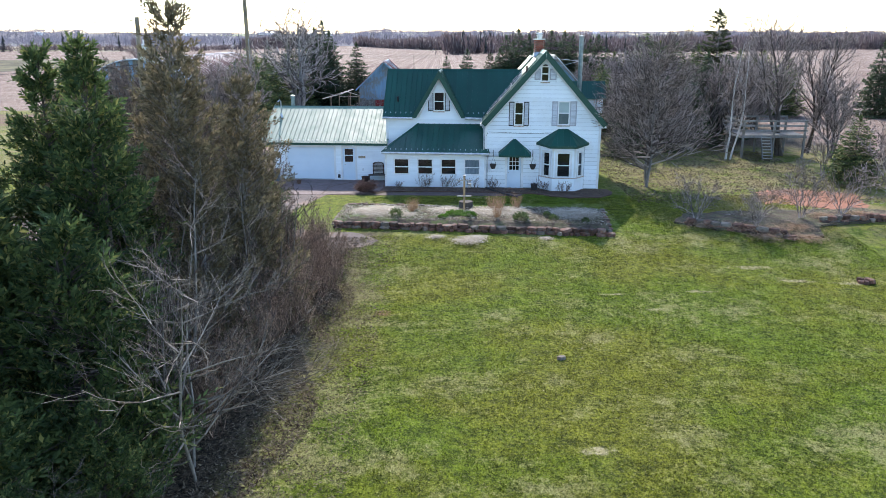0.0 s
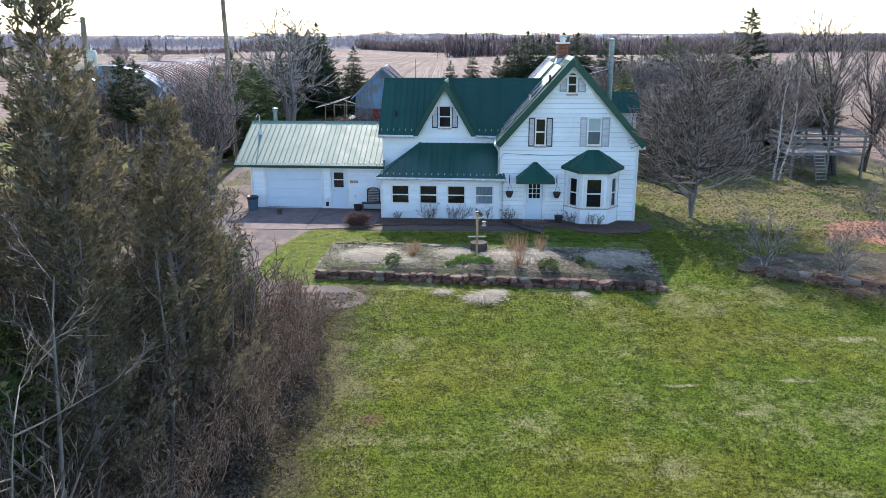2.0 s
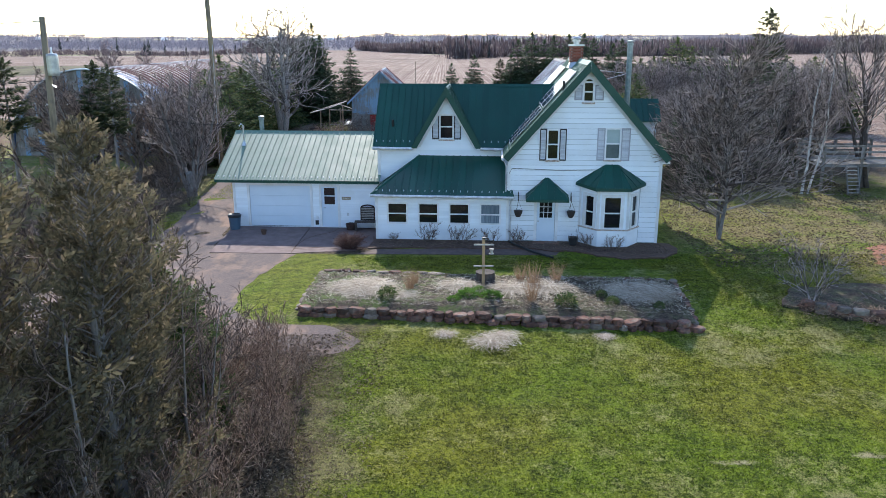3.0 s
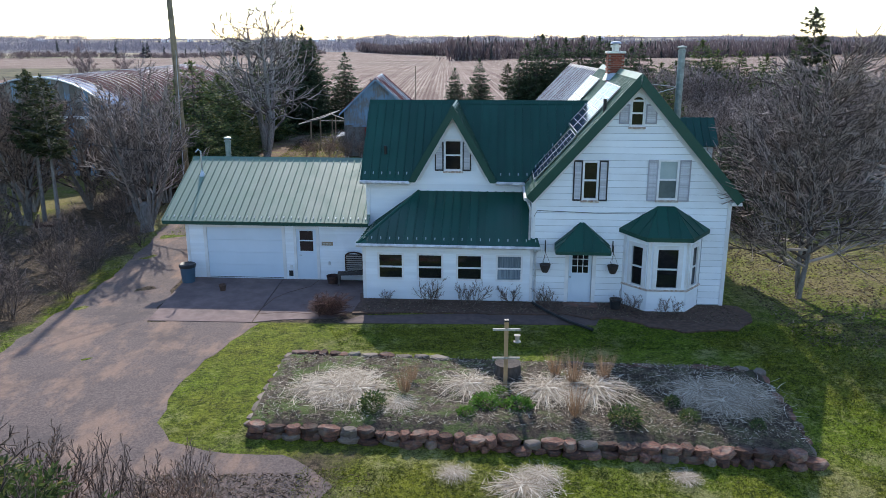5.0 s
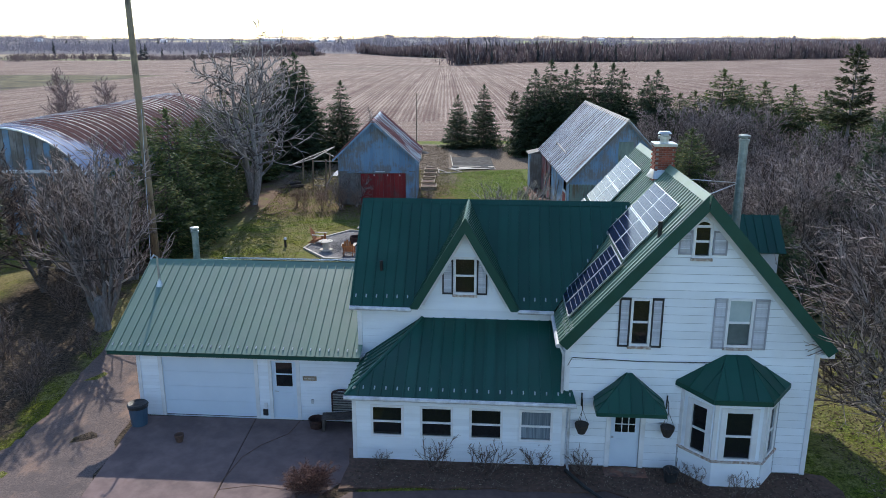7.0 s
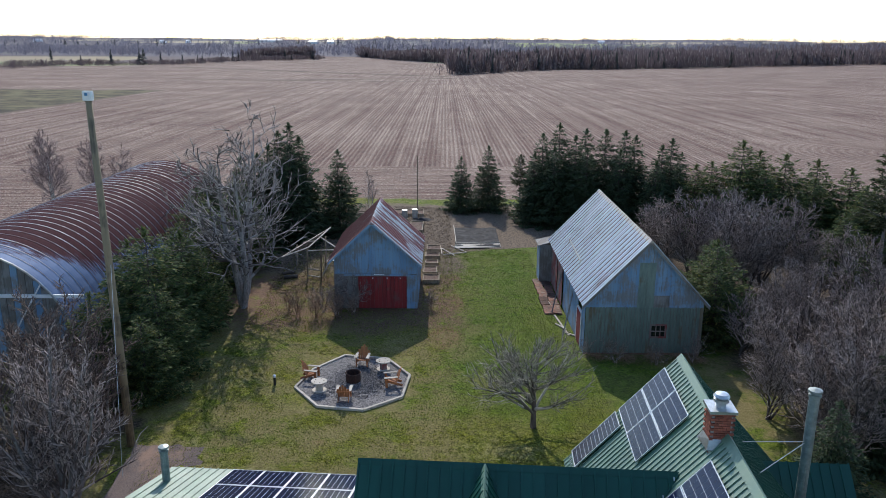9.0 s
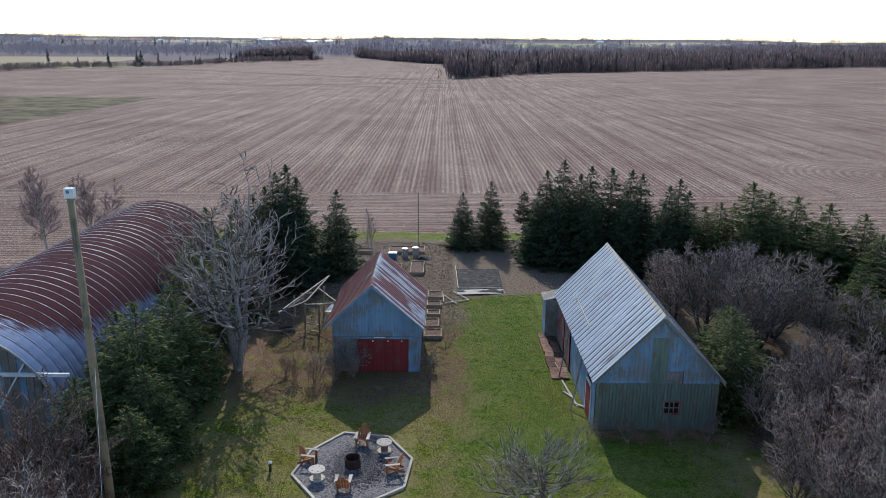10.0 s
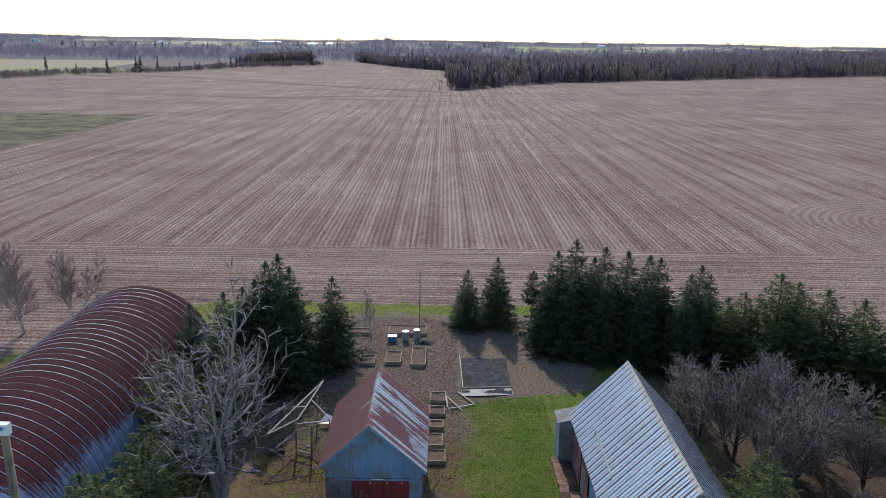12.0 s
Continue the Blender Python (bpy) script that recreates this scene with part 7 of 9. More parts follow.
lean = thing("lean_to", "small grey lean-to with a metal roof behind the barn", "lean-to")
plank_wall(lean, (16.9, 92.9), (16.9, 91.3), 0.05, lambda t: 2.85, 0.26, M["blue_boards"], seed=18)
part("lean_roof", Geo().prism([(16.7, 91.2, 2.9), (18.4, 91.2, 3.3), (18.4, 93.0, 3.3), (16.7, 93.0, 2.9)], (0, 0, 0.05)), M["grey_boards"], lean)
part("lean_side", Geo().box((16.9, 92.9, 0.0), (18.3, 92.98, 2.95)), M["grey_boards"], lean)
part("lean_side", Geo().box((16.9, 91.25, 0.0), (17.85, 91.32, 2.95)), M["grey_boards"], lean)
for a, b, mt in (((18.53, 88.05, 4.30), (18.44, 82.5, 4.20), "bleached_wood"), ((16.9, 84.0, 0.02), (18.5, 87.6, 4.36), "grey_boards"), ((16.95, 79.4, 0.02), (18.44, 82.6, 4.26), "grey_boards")):
    single("pole", Geo().beam(a, b, 0.07, 0.07), M[mt], "thin weathered pole leaning against the barn roof", "pole", group="poles leaning on the barn")
for a, b in (((17.05, 83.6, 0.06), (17.45, 79.9, 0.06)), ((17.3, 80.3, 0.08), (18.0, 79.6, 0.1)), ((17.0, 86.5, 0.05), (17.2, 84.2, 0.05)), ((16.9, 82.0, 0.04), (17.4, 80.9, 0.09))):
    single("plank", Geo().beam(a, b, 0.12, 0.06), M["bleached_wood"], "loose pale plank lying beside the barn", "plank", group="planks beside the barn")
rb = random.Random(8)
slab = mesh_of("paving_slab", Geo().box((-0.3, -0.42, -0.05), (0.3, 0.42, 0.05)), M["stone"])
for i in range(9):
    for j in range(2):
        single("paving_slab", slab, None, "reddish flat stone laid along the barn wall", "paving slab", group="slabs along the barn", at=pose(16.75 + j * 0.62 + rb.uniform(-0.05, 0.05), 84.3 + i * 0.88, 0.05, rb.uniform(-2, 2), rb.uniform(-2, 2), rb.uniform(-6, 6)))

# ----- long arched shed -----
M["rib_metal"] = weathered_metal("rib_metal", (0.66, 0.62, 0.65), (0.36, 0.24, 0.24), (0.5, 0.5, 0.5), 0.35, 0.3, 0.55)
quonset = thing("arched_shed", "long arched metal shed, rust red and grey-blue", "shed")
QX, QW, QH, QY0, QN, QS = -17.6, 6.35, 6.75, 75.0, 35, 0.94
def arch_strip():
    prof = [(0.0, 0.0), (0.28, 0.025), (0.6, 0.03), (QS, 0.0)]
    n = 30
    g = Geo()
    for k in range(n + 1):
        a = math.pi * k / n
        for y, h in prof:
            g.v.append(((QW + h) * math.cos(a), y, (QH + h) * math.sin(a) ** 0.92))
    m = len(prof)
    for k in range(n):
        for j in range(m - 1):
            a = k * m + j
            g.f.append((a, a + m, a + m + 1, a + 1))
    return mesh_of("arch_panel", g, M["quonset_metal"])


strip = arch_strip()
rib = mesh_of("arch_rib", Geo().tube([((QW + 0.035) * math.cos(math.pi * k / 30), 0, (QH + 0.035) * math.sin(math.pi * k / 30) ** 0.92) for k in range(31)], [0.021] * 31, 5), M["rib_metal"])
for i in range(QN):
    part("arch_panel", strip, None, quonset, "ribbed steel arch panel with patches of rust" if i == 0 else "", at=Matrix.Translation((QX, QY0 + i * QS, 0)))
    part("arch_rib", rib, None, quonset, at=Matrix.Translation((QX, QY0 + i * QS, 0)))
g = Geo()
n = 24
for y0 in (QY0 + 0.25, QY0 + QN * QS - 0.3):
    g = Geo().prism([(QX + (QW - 0.02) * math.cos(math.pi * k / n), y0, (QH - 0.02) * math.sin(math.pi * k / n) ** 0.92) for k in range(n + 1)], (0, 0.05, 0))
    part("end_wall", g, M["grey_boards"], quonset)
for i in range(30):
    x = -5.9 + i * 0.4
    top = QH * max(0.02, 1 - (x / QW) ** 2) ** 0.46
    part("end_sheet", Geo().box((QX + x, QY0 + 0.16, 0.05), (QX + x + 0.37, QY0 + 0.22, min(top, QH * max(0.02, 1 - ((x + 0.37) / QW) ** 2) ** 0.46))), M["blue_boards"] if i % 3 == 1 else M["grey_boards"], quonset)
part("door_rail", Geo().beam((QX - 4.2, QY0 + 0.05, 4.1), (QX + 6.9, QY0 + 0.05, 4.1), 0.12, 0.2), M["white_trim"], quonset)
part("brace", Geo().beam((QX + 2.6, QY0 - 0.02, 1.6), (QX + 4.6, QY0 - 0.02, 4.8), 0.07, 0.07), M["white_trim"], quonset)
part("rim", Geo().tube([(QX + (QW + 0.06) * math.cos(math.pi * k / n), QY0 - 0.02, (QH + 0.06) * math.sin(math.pi * k / n) ** 0.92) for k in range(n + 1)], [0.07] * (n + 1), 5), M["galvanised"], quonset)
single("yard_vent", Geo().tube([(-26.5, 92.0, 0), (-26.5, 92.0, 1.6), (-26.3, 92.0, 1.75)], [0.06, 0.06, 0.09], 7), M["pipe_white"], "short white vent pipe on the grass", "vent pipe")

# ======================= poles and wires =======================
def wire(name, a, b, sag, r, mat, label):
    a, b = Vector(a), Vector(b)
    pts = [a.lerp(b, k / 14) - Vector((0, 0, sag * 4 * (k / 14) * (1 - k / 14))) for k in range(15)]
    return single(name, Geo().tube(pts, [r] * 15, 4), M[mat], label, "cable", group="overhead cables")


tall = thing("utility_pole", "tall bare wooden pole with a white box on top", "utility pole", (-4.95, 66.0, 0))
part("pole_shaft", Geo().tube([(0.1, 0, -0.3), (0.02, 0, 8), (-0.08, 0, 15.6)], [0.19, 0.165, 0.13], 10), M["pole_wood"], tall, smooth=True)
part("pole_box", Geo().box((-0.26, -0.12, 15.62), (0.10, 0.12, 16.0)), M["white_trim"], tall, "white box")
part("box_spot", Geo().box((-0.15, -0.17, 15.82), (-0.03, -0.16, 15.94)), M["blue_tub"], tall)
pA = thing("utility_pole", "greenish wooden pole with a grey transformer", "utility pole", (-6.85, 48.0, 0))
part("pole_shaft", Geo().tube([(-0.1, 0, -0.3), (0, 0, 5), (0.1, 0, 9.95)], [0.17, 0.15, 0.12], 10), M["pole_wood"], pA, smooth=True)
part("transformer", Geo().lathe([(0.0, 7.5), (0.22, 7.5), (0.24, 7.6), (0.24, 8.35), (0.2, 8.42), (0.0, 8.44)], 14, (0.36, -0.1, 0)), M["galvanised"], pA, "grey steel transformer drum")
part("bushing", Geo().tube([(0.36, -0.1, 8.4), (0.36, -0.1, 8.7)], [0.05, 0.03], 6), M["white_trim"], pA)
part("bracket", Geo().beam((-0.3, 0, 9.75), (0.05, 0, 9.75), 0.05, 0.05).beam((0.0, 0, 7.2), (0.35, -0.05, 7.0), 0.05, 0.05), M["galvanised"], pA)
wire("power_cable", (-6.7, 48.0, 7.2), (-0.7, 53.4, 4.8), 0.5, 0.014, "black_pipe", "thin dark service cable to the garage mast")
wire("power_cable", (-7.0, 48.0, 9.75), (-32.0, 40.0, 10.0), 0.5, 0.014, "black_pipe", "thin dark overhead cable from the pole")
wire("power_cable", (-6.9, 48.0, 7.3), (-32.0, 44.0, 7.0), 0.5, 0.014, "black_pipe", "thin dark overhead cable from the pole")
single("guy_wire", Geo().tube([(-4.85, 66.0, 9.0), (-4.2, 63.4, 0.0)], [0.012, 0.012], 4), M["galvanised"], "thin steel stay of the tall pole", "stay")
single("thin_post", Geo().tube([(6.6, 115.4, -0.1), (6.62, 115.4, 6.25)], [0.05, 0.04], 7), M["pole_wood"], "thin dark post at the edge of the field", "post")

# ======================= yard behind the house =======================
def gravel_bed():
    n = Nodes("pit_gravel")
    p = n.pos
    f = n.voronoi(p, 16.0, "F1", "Color")
    g2 = n.xyz(f)[0]
    col = n.mix(g2, (0.065, 0.062, 0.066), (0.25, 0.235, 0.23))
    n.bump(n.voronoi(p, 16.0), 0.9, 0.03)
    return n.done(col, 0.9, 0.0, 0.3)


M["gravel"] = gravel_bed()
OCT = [(1.55, 72.06), (2.16, 74.42), (3.69, 76.41), (6.24, 75.96), (7.63, 73.68), (7.34, 71.0), (5.48, 69.49), (3.09, 69.87)]
drape("gravel_patch", OCT, 0.8, 0.03, M["gravel"], "grey gravel inside the fire-pit border", "gravel")
edge = thing("timber_border", "eight pale timbers round the gravel fire pit", "border")
for p, q in zip(OCT, OCT[1:] + OCT[:1]):
    part("timber", Geo().beam((*p, 0.06), (*q, 0.06), 0.13, 0.13), M["bleached_wood"], edge)
rng = np.random.default_rng(9)
def pebbles(name, pts, size, mat, label, category, seed=0):
    """Loose stones: squashed, turned octahedra."""
    r = np.random.default_rng(seed)
    pts = np.asarray(pts, float)
    k = len(pts)
    o = np.array([(1, 0, 0), (0, 1, 0), (-1, 0, 0), (0, -1, 0), (0, 0, 0.7), (0, 0, -0.5)])
    v = o[None] * (size * r.uniform(0.6, 1.4, (k, 1, 1))) * r.uniform(0.7, 1.3, (k, 6, 1))
    a = r.uniform(0, 6.28, k)
    rot = np.stack([np.stack([np.cos(a), -np.sin(a), 0 * a], 1), np.stack([np.sin(a), np.cos(a), 0 * a], 1), np.stack([0 * a, 0 * a, 0 * a + 1], 1)], 1)
    v = np.einsum("kij,kvj->kvi", rot, v) + pts[:, None]
    f = np.array([(0, 1, 4), (1, 2, 4), (2, 3, 4), (3, 0, 4), (1, 0, 5), (2, 1, 5), (3, 2, 5), (0, 3, 5)])
    return single(name, mesh_np(name, v.reshape(-1, 3), (np.arange(k)[:, None, None] * 6 + f[None]).reshape(-1, 3), mat), None, label, category, kind="stuff")


oc = np.array(OCT)
cen = oc.mean(0)
w8 = rng.dirichlet(np.ones(8) * 0.8, 5200)
pp = cen + (w8 @ oc - cen) * 0.97
pebbles("gravel_stones", np.c_[pp, np.full(len(pp), 0.04)], 0.035, M["gravel"], "loose grey gravel stones in the fire pit", "gravel", 3)


def adirondack():
    c = thing("garden_chair", "orange-brown wooden slatted garden chair on the gravel", "chair", group="chairs round the fire pit")
    W = 0.62
    for s in (-1, 1):
        part("front_leg", Geo().box((s * W / 2 - 0.03, -0.40, 0), (s * W / 2 + 0.03, -0.28, 0.55)), M["orange_cedar"], c)
        part("side_rail", Geo().beam((s * (W / 2 - 0.045), -0.36, 0.36), (s * (W / 2 - 0.045), 0.52, 0.05), 0.03, 0.13), M["orange_cedar"], c)
        part("arm", Geo().prism([(s * (W / 2 - 0.06), -0.46, 0.55), (s * (W / 2 + 0.13), -0.46, 0.55), (s * (W / 2 + 0.09), 0.28, 0.57), (s * (W / 2 - 0.03), 0.28, 0.57)], (0, 0, 0.03)), M["bleached_wood"], c, "sun-bleached arm")
    for i in range(6):
        y = -0.34 + i * 0.09
        part("seat_slat", Geo().box((-W / 2 + 0.02, y, 0.365 - i * 0.03), (W / 2 - 0.02, y + 0.08, 0.39 - i * 0.03)), M["orange_cedar"], c)
    for i in range(5):
        x = -0.24 + i * 0.12
        h = 0.78 - 0.11 * abs(i - 2) ** 1.3
        part("back_slat", Geo().prism([(x - 0.052, 0.16, 0.22), (x + 0.052, 0.16, 0.22), (x * 1.12 + 0.055, 0.16 + 0.42 * h, 0.22 + h), (x * 1.12 - 0.055, 0.16 + 0.42 * h, 0.22 + h)], (0, 0.025, 0.01)), M["orange_cedar"], c)
    part("back_rail", Geo().box((-W / 2 - 0.04, 0.31, 0.53), (W / 2 + 0.04, 0.35, 0.59)), M["orange_cedar"], c)
    return c


chair = adirondack()
seats = [(4.87, 75.2, 0), (2.2, 73.3, 82), (6.75, 72.5, -82), (4.35, 70.75, 180)]
chair.matrix_world = pose(4.87, 75.2, 0.05, 0, 0, -6)
for x, y, a in seats[1:]:
    copy_thing(chair, pose(x, y, 0.05, 0, 0, a))


def spool(mat, label):
    t = thing("spool_table", label, "table", group="tables at the fire pit")
    part("tabletop", Geo().lathe([(0, 0.5), (0.42, 0.5), (0.42, 0.56), (0, 0.56)], 20), M["bleached_wood"], t)
    part("drum", Geo().lathe([(0.2, 0.06), (0.2, 0.5)], 14), M[mat], t)
    part("foot", Geo().lathe([(0, 0), (0.38, 0), (0.38, 0.06), (0, 0.06)], 20), M["bleached_wood"], t)
    for k in range(5):
        a = k * 1.257
        part("bolt", Geo().lathe([(0.03, 0.56), (0.03, 0.572), (0, 0.574)], 6, (0.26 * math.cos(a), 0.26 * math.sin(a), 0)), M["rust"], t)
    return t


spool("red_old", "cable-spool table with a red drum").matrix_world = pose(6.1, 74.5, 0.04)
spool("bleached_wood", "pale cable-spool table on the gravel").matrix_world = pose(2.9, 71.75, 0.04)
ring = thing("fire_ring", "rusty steel fire ring full of ash", "fire pit", (4.57, 72.95, 0.03))
part("ring_wall", Geo().lathe([(0.40, 0.0), (0.41, 0.25), (0.40, 0.52), (0.37, 0.52), (0.37, 0.15), (0, 0.13)], 22), M["rust"], ring)
part("ring_rim", Geo().lathe([(0.405, 0.49), (0.435, 0.52), (0.405, 0.55), (0.37, 0.52)], 22), M["rust"], ring)
bol = thing("yard_bollard", "short dark yard light with a pale cap", "bollard", (0.39, 72.4, 0))
part("post", Geo().lathe([(0.07, -0.1), (0.07, 0.5)], 10), M["dark_plastic"], bol)
part("cap", Geo().lathe([(0.09, 0.5), (0.09, 0.6), (0.0, 0.66)], 10), M["white_trim"], bol)


# raised beds
def raised_bed(x0, y0, x1, y1, h=0.32, mat="raw_wood"):
    b = thing("raised_bed", "weathered timber raised bed filled with soil", "raised bed", group="raised beds", at=((x0 + x1) / 2, (y0 + y1) / 2, float(ground_z((x0 + x1) / 2, (y0 + y1) / 2))))
    a, c = (x1 - x0) / 2, (y1 - y0) / 2
    for lo, hi in (((-a, -c, -0.05), (a, -c + 0.07, h)), ((-a, c - 0.07, -0.05), (a, c, h)), ((-a, -c + 0.07, -0.05), (-a + 0.07, c - 0.07, h)), ((a - 0.07, -c + 0.07, -0.05), (a, c - 0.07, h))):
        part("side_board", Geo().box(lo, hi), M[mat], b)
    g = Geo()
    nx, ny = 6, 5
    r = random.Random(int(x0 * 10 + y0))
    for j in range(ny + 1):
        for i in range(nx + 1):
            g.v.append((-a + 0.07 + (2 * a - 0.14) * i / nx, -c + 0.07 + (2 * c - 0.14) * j / ny, h - 0.1 + r.uniform(-0.03, 0.05)))
    for j in range(ny):
        for i in range(nx):
            k = j * (nx + 1) + i
            g.f.append((k, k + 1, k + nx + 2, k + nx + 1))
    part("soil", g, M["soil"], b)


for x0, y0, x1, y1 in ((7.95, 99.7, 9.2, 101.3), (7.9, 97.5, 9.1, 98.8), (7.95, 95.4, 9.0, 96.5), (7.85, 92.7, 8.95, 94.4), (7.85, 90.5, 9.15, 92.1), (3.6, 113.9, 7.3, 116.1), (3.8, 107.0, 5.2, 109.5), (6.1, 106.5, 7.4, 110.4), (-0.2, 114.0, 1.9, 115.2), (1.5, 106.8, 2.9, 108.6)):
    raised_bed(x0, y0, x1, y1)
tub = thing("storage_tub", "blue plastic tub with a white lid", "tub", (4.1, 112.6, 0))
part("tub_body", Geo().box((-0.4, -0.3, 0), (0.4, 0.3, 0.5)), M["blue_tub"], tub)
part("tub_lid", Geo().box((-0.43, -0.33, 0.5), (0.43, 0.33, 0.57)), M["gutter"], tub)
for x, y in ((5.35, 112.8), (6.4, 113.2)):
    single("steel_drum", Geo().lathe([(0, 0), (0.3, 0), (0.3, 0.3), (0.315, 0.32), (0.3, 0.34), (0.3, 0.6), (0.315, 0.62), (0.3, 0.64), (0.3, 0.95), (0.27, 0.95), (0.0, 0.93)], 16), M["galvanised"], "pale metal drum among the garden beds", "drum", group="drums in the garden", at=(x, y, 0))
single("tarpaulin", Geo().add([(6.5, 111.6, 0.0), (8.0, 111.4, 0.0), (8.3, 112.6, 0.0), (7.0, 112.9, 0.0), (7.0, 112.0, 0.35), (7.7, 112.2, 0.25)], [(0, 1, 4), (1, 5, 4), (1, 2, 5), (2, 3, 5), (3, 4, 5), (3, 0, 4)]), M["tarp"], "crumpled grey tarpaulin on the ground", "tarpaulin")
fr = thing("trellis", "pale timber trellis pieces lying on the grass", "trellis")
for a, b in (((9.2, 101.0), (10.4, 98.5)), ((9.4, 98.7), (11.45, 99.55)), ((10.15, 101.7), (11.45, 99.55)), ((9.3, 99.0), (9.25, 100.9))):
    part("timber", Geo().beam((*a, 0.06), (*b, 0.06), 0.09, 0.06), M["bleached_wood"], fr)
tb = thing("tarped_plot", "garden plot under dark sheeting with white edges", "garden plot")
g = Geo()
rr = random.Random(2)
for j in range(9):
    for i in range(9):
        g.v.append((10.5 + 4.1 * i / 8, 101.5 + 7.0 * j / 8, 0.08 + rr.uniform(0, 0.09)))
for j in range(8):
    for i in range(8):
        k = j * 9 + i
        g.f.append((k, k + 1, k + 10, k + 9))
part("sheeting", g, M["tarp"], tb)
for a, b in (((10.45, 109.0), (10.6, 102.2)), ((10.6, 102.2), (14.6, 102.6))):
    part("edge_pipe", Geo().beam((*a, 0.2), (*b, 0.18), 0.06, 0.06), M["bleached_wood"], tb)
part("white_edge", Geo().add([(10.4, 101.0, 0.03), (14.7, 101.4, 0.03), (14.6, 102.3, 0.16), (10.5, 101.9, 0.16), (12.4, 101.0, 0.1)], [(0, 4, 3), (4, 2, 3), (4, 1, 2)]), M["bleached_wood"], tb)
# broken arbour with netting
arb = thing("arbour", "collapsing timber arbour with torn netting", "arbour")
for x, y, h in ((-1.2, 91.9, 2.3), (-0.05, 91.4, 2.4), (-0.4, 96.0, 2.3), (-2.6, 95.0, 1.9), (1.0, 92.6, 2.2)):
    part("post", Geo().beam((x, y, -0.1), (x + 0.05, y, h), 0.11, 0.11), M["raw_wood"], arb)
for a, b in (((-1.2, 91.9, 0.75), (-0.05, 91.4, 0.75)), ((-1.2, 91.9, 0.2), (-0.05, 91.4, 0.2)), ((-1.2, 91.9, 2.2), (1.0, 92.6, 2.1)), ((-2.9, 90.8, 2.0), (-0.2, 98.0, 2.6)), ((-0.2, 98.0, 2.6), (-1.1, 92.2, 2.4)), ((-2.9, 90.8, 2.0), (-1.1, 92.2, 2.4)), ((-1.9, 94.3, 2.25), (-0.8, 94.0, 2.45)), ((-0.05, 91.4, 0.2), (0.5, 92.4, 1.2)), ((-0.6, 95.0, 2.5), (1.3, 92.3, 2.2))):
    part("rail", Geo().beam(a, b, 0.07, 0.07), M["bleached_wood"], arb)
g = Geo()
for k in range(14):
    t = k / 13
    p, q = Vector((-2.9, 90.8, 2.0)).lerp(Vector((-0.2, 98.0, 2.6)), t), Vector((-1.1, 92.2, 2.4)).lerp(Vector((-0.2, 98.0, 2.62)), t)
    g.beam(p, q, 0.012, 0.012)
for k in range(7):
    t = k / 6
    g.beam(Vector((-2.9, 90.8, 2.0)).lerp(Vector((-1.1, 92.2, 2.4)), t), (-0.2, 98.0, 2.6), 0.012, 0.012)
part("netting", g, M["bark_dark"], arb)
single("white_sheet", Geo().add([(-0.3, 95.6, 0.3), (0.9, 95.2, 0.5), (1.3, 96.0, 0.45), (0.2, 96.4, 0.7)], [(0, 1, 2, 3)]).add([(-0.3, 95.6, 0.0), (0.9, 95.2, 0.0), (1.3, 96.0, 0.0), (0.2, 96.4, 0.0)], [(3, 2, 1, 0)]), M["gutter"], "crumpled white plastic sheet by the arbour", "plastic sheet")
single("log_heap", Geo().tube([(-3.0, 91.6, 0.12), (-2.0, 91.9, 0.14)], [0.16, 0.15], 8).tube([(-3.2, 92.0, 0.3), (-2.3, 92.3, 0.33)], [0.13, 0.12], 8), M["bark_dark"], "heap of dark logs beside the arbour", "logs")

# ======================= in front of the house =======================
def crack(pts, w=0.035):
    g = Geo()
    for p, q in zip(pts, pts[1:]):
        g.beam((*p, 0.024), (*q, 0.024), w, 0.006)
    return g


pad = thing("concrete_pad", "pinkish concrete pad in front of the garage", "concrete pad", kind="structure")
part("slab", Geo().prism([(0.1, 46.26, -0.05), (3.66, 46.1, -0.05), (3.72, 50.98, -0.05), (-0.15, 51.2, -0.05)], (0, 0, 0.075)), M["concrete"], pad)
part("slab", Geo().prism([(3.69, 46.1, -0.05), (4.6, 46.35, -0.05), (6.4, 46.5, -0.05), (7.1, 47.4, -0.05), (7.1, 50.7, -0.05), (3.75, 50.98, -0.05)], (0, 0, 0.070)), M["concrete"], pad)
part("crack", crack([(3.68, 46.15), (3.66, 47.3), (3.9, 48.6), (4.3, 49.3), (5.0, 50.0), (5.2, 50.8)]), M["soil"], pad)
part("crack", crack([(3.7, 46.9), (4.6, 47.1), (5.6, 46.9)], 0.025), M["soil"], pad)
single("garden_path", Geo().prism([(6.6, 46.05, -0.05), (15.2, 45.85, -0.05), (15.5, 46.6, -0.05), (14.9, 47.1, -0.05), (7.3, 46.8, -0.05)], (0, 0, 0.066)), M["path_concrete"], "worn concrete path along the porch", "path", kind="structure")
drape("mulch_bed", [(7.1, 47.0), (14.4, 46.75), (15.2, 46.5), (16.2, 46.2), (18.0, 45.2), (19.8, 45.3), (20.6, 46.2), (20.5, 47.4), (19.9, 47.8), (13.0, 48.6), (7.1, 48.9)], 0.5, 0.06, M["soil"], "dark mulch bed along the house front", "flower bed", edge=0.08, seed=8)
rubbish_bin = thing("rubbish_bin", "blue-grey plastic bin with a black bag", "bin", (0.1, 50.6, 0.025))
part("bin_body", Geo().lathe([(0, 0), (0.24, 0), (0.30, 0.68), (0.27, 0.68), (0.22, 0.05)], 18), M["blue_plastic"], rubbish_bin)
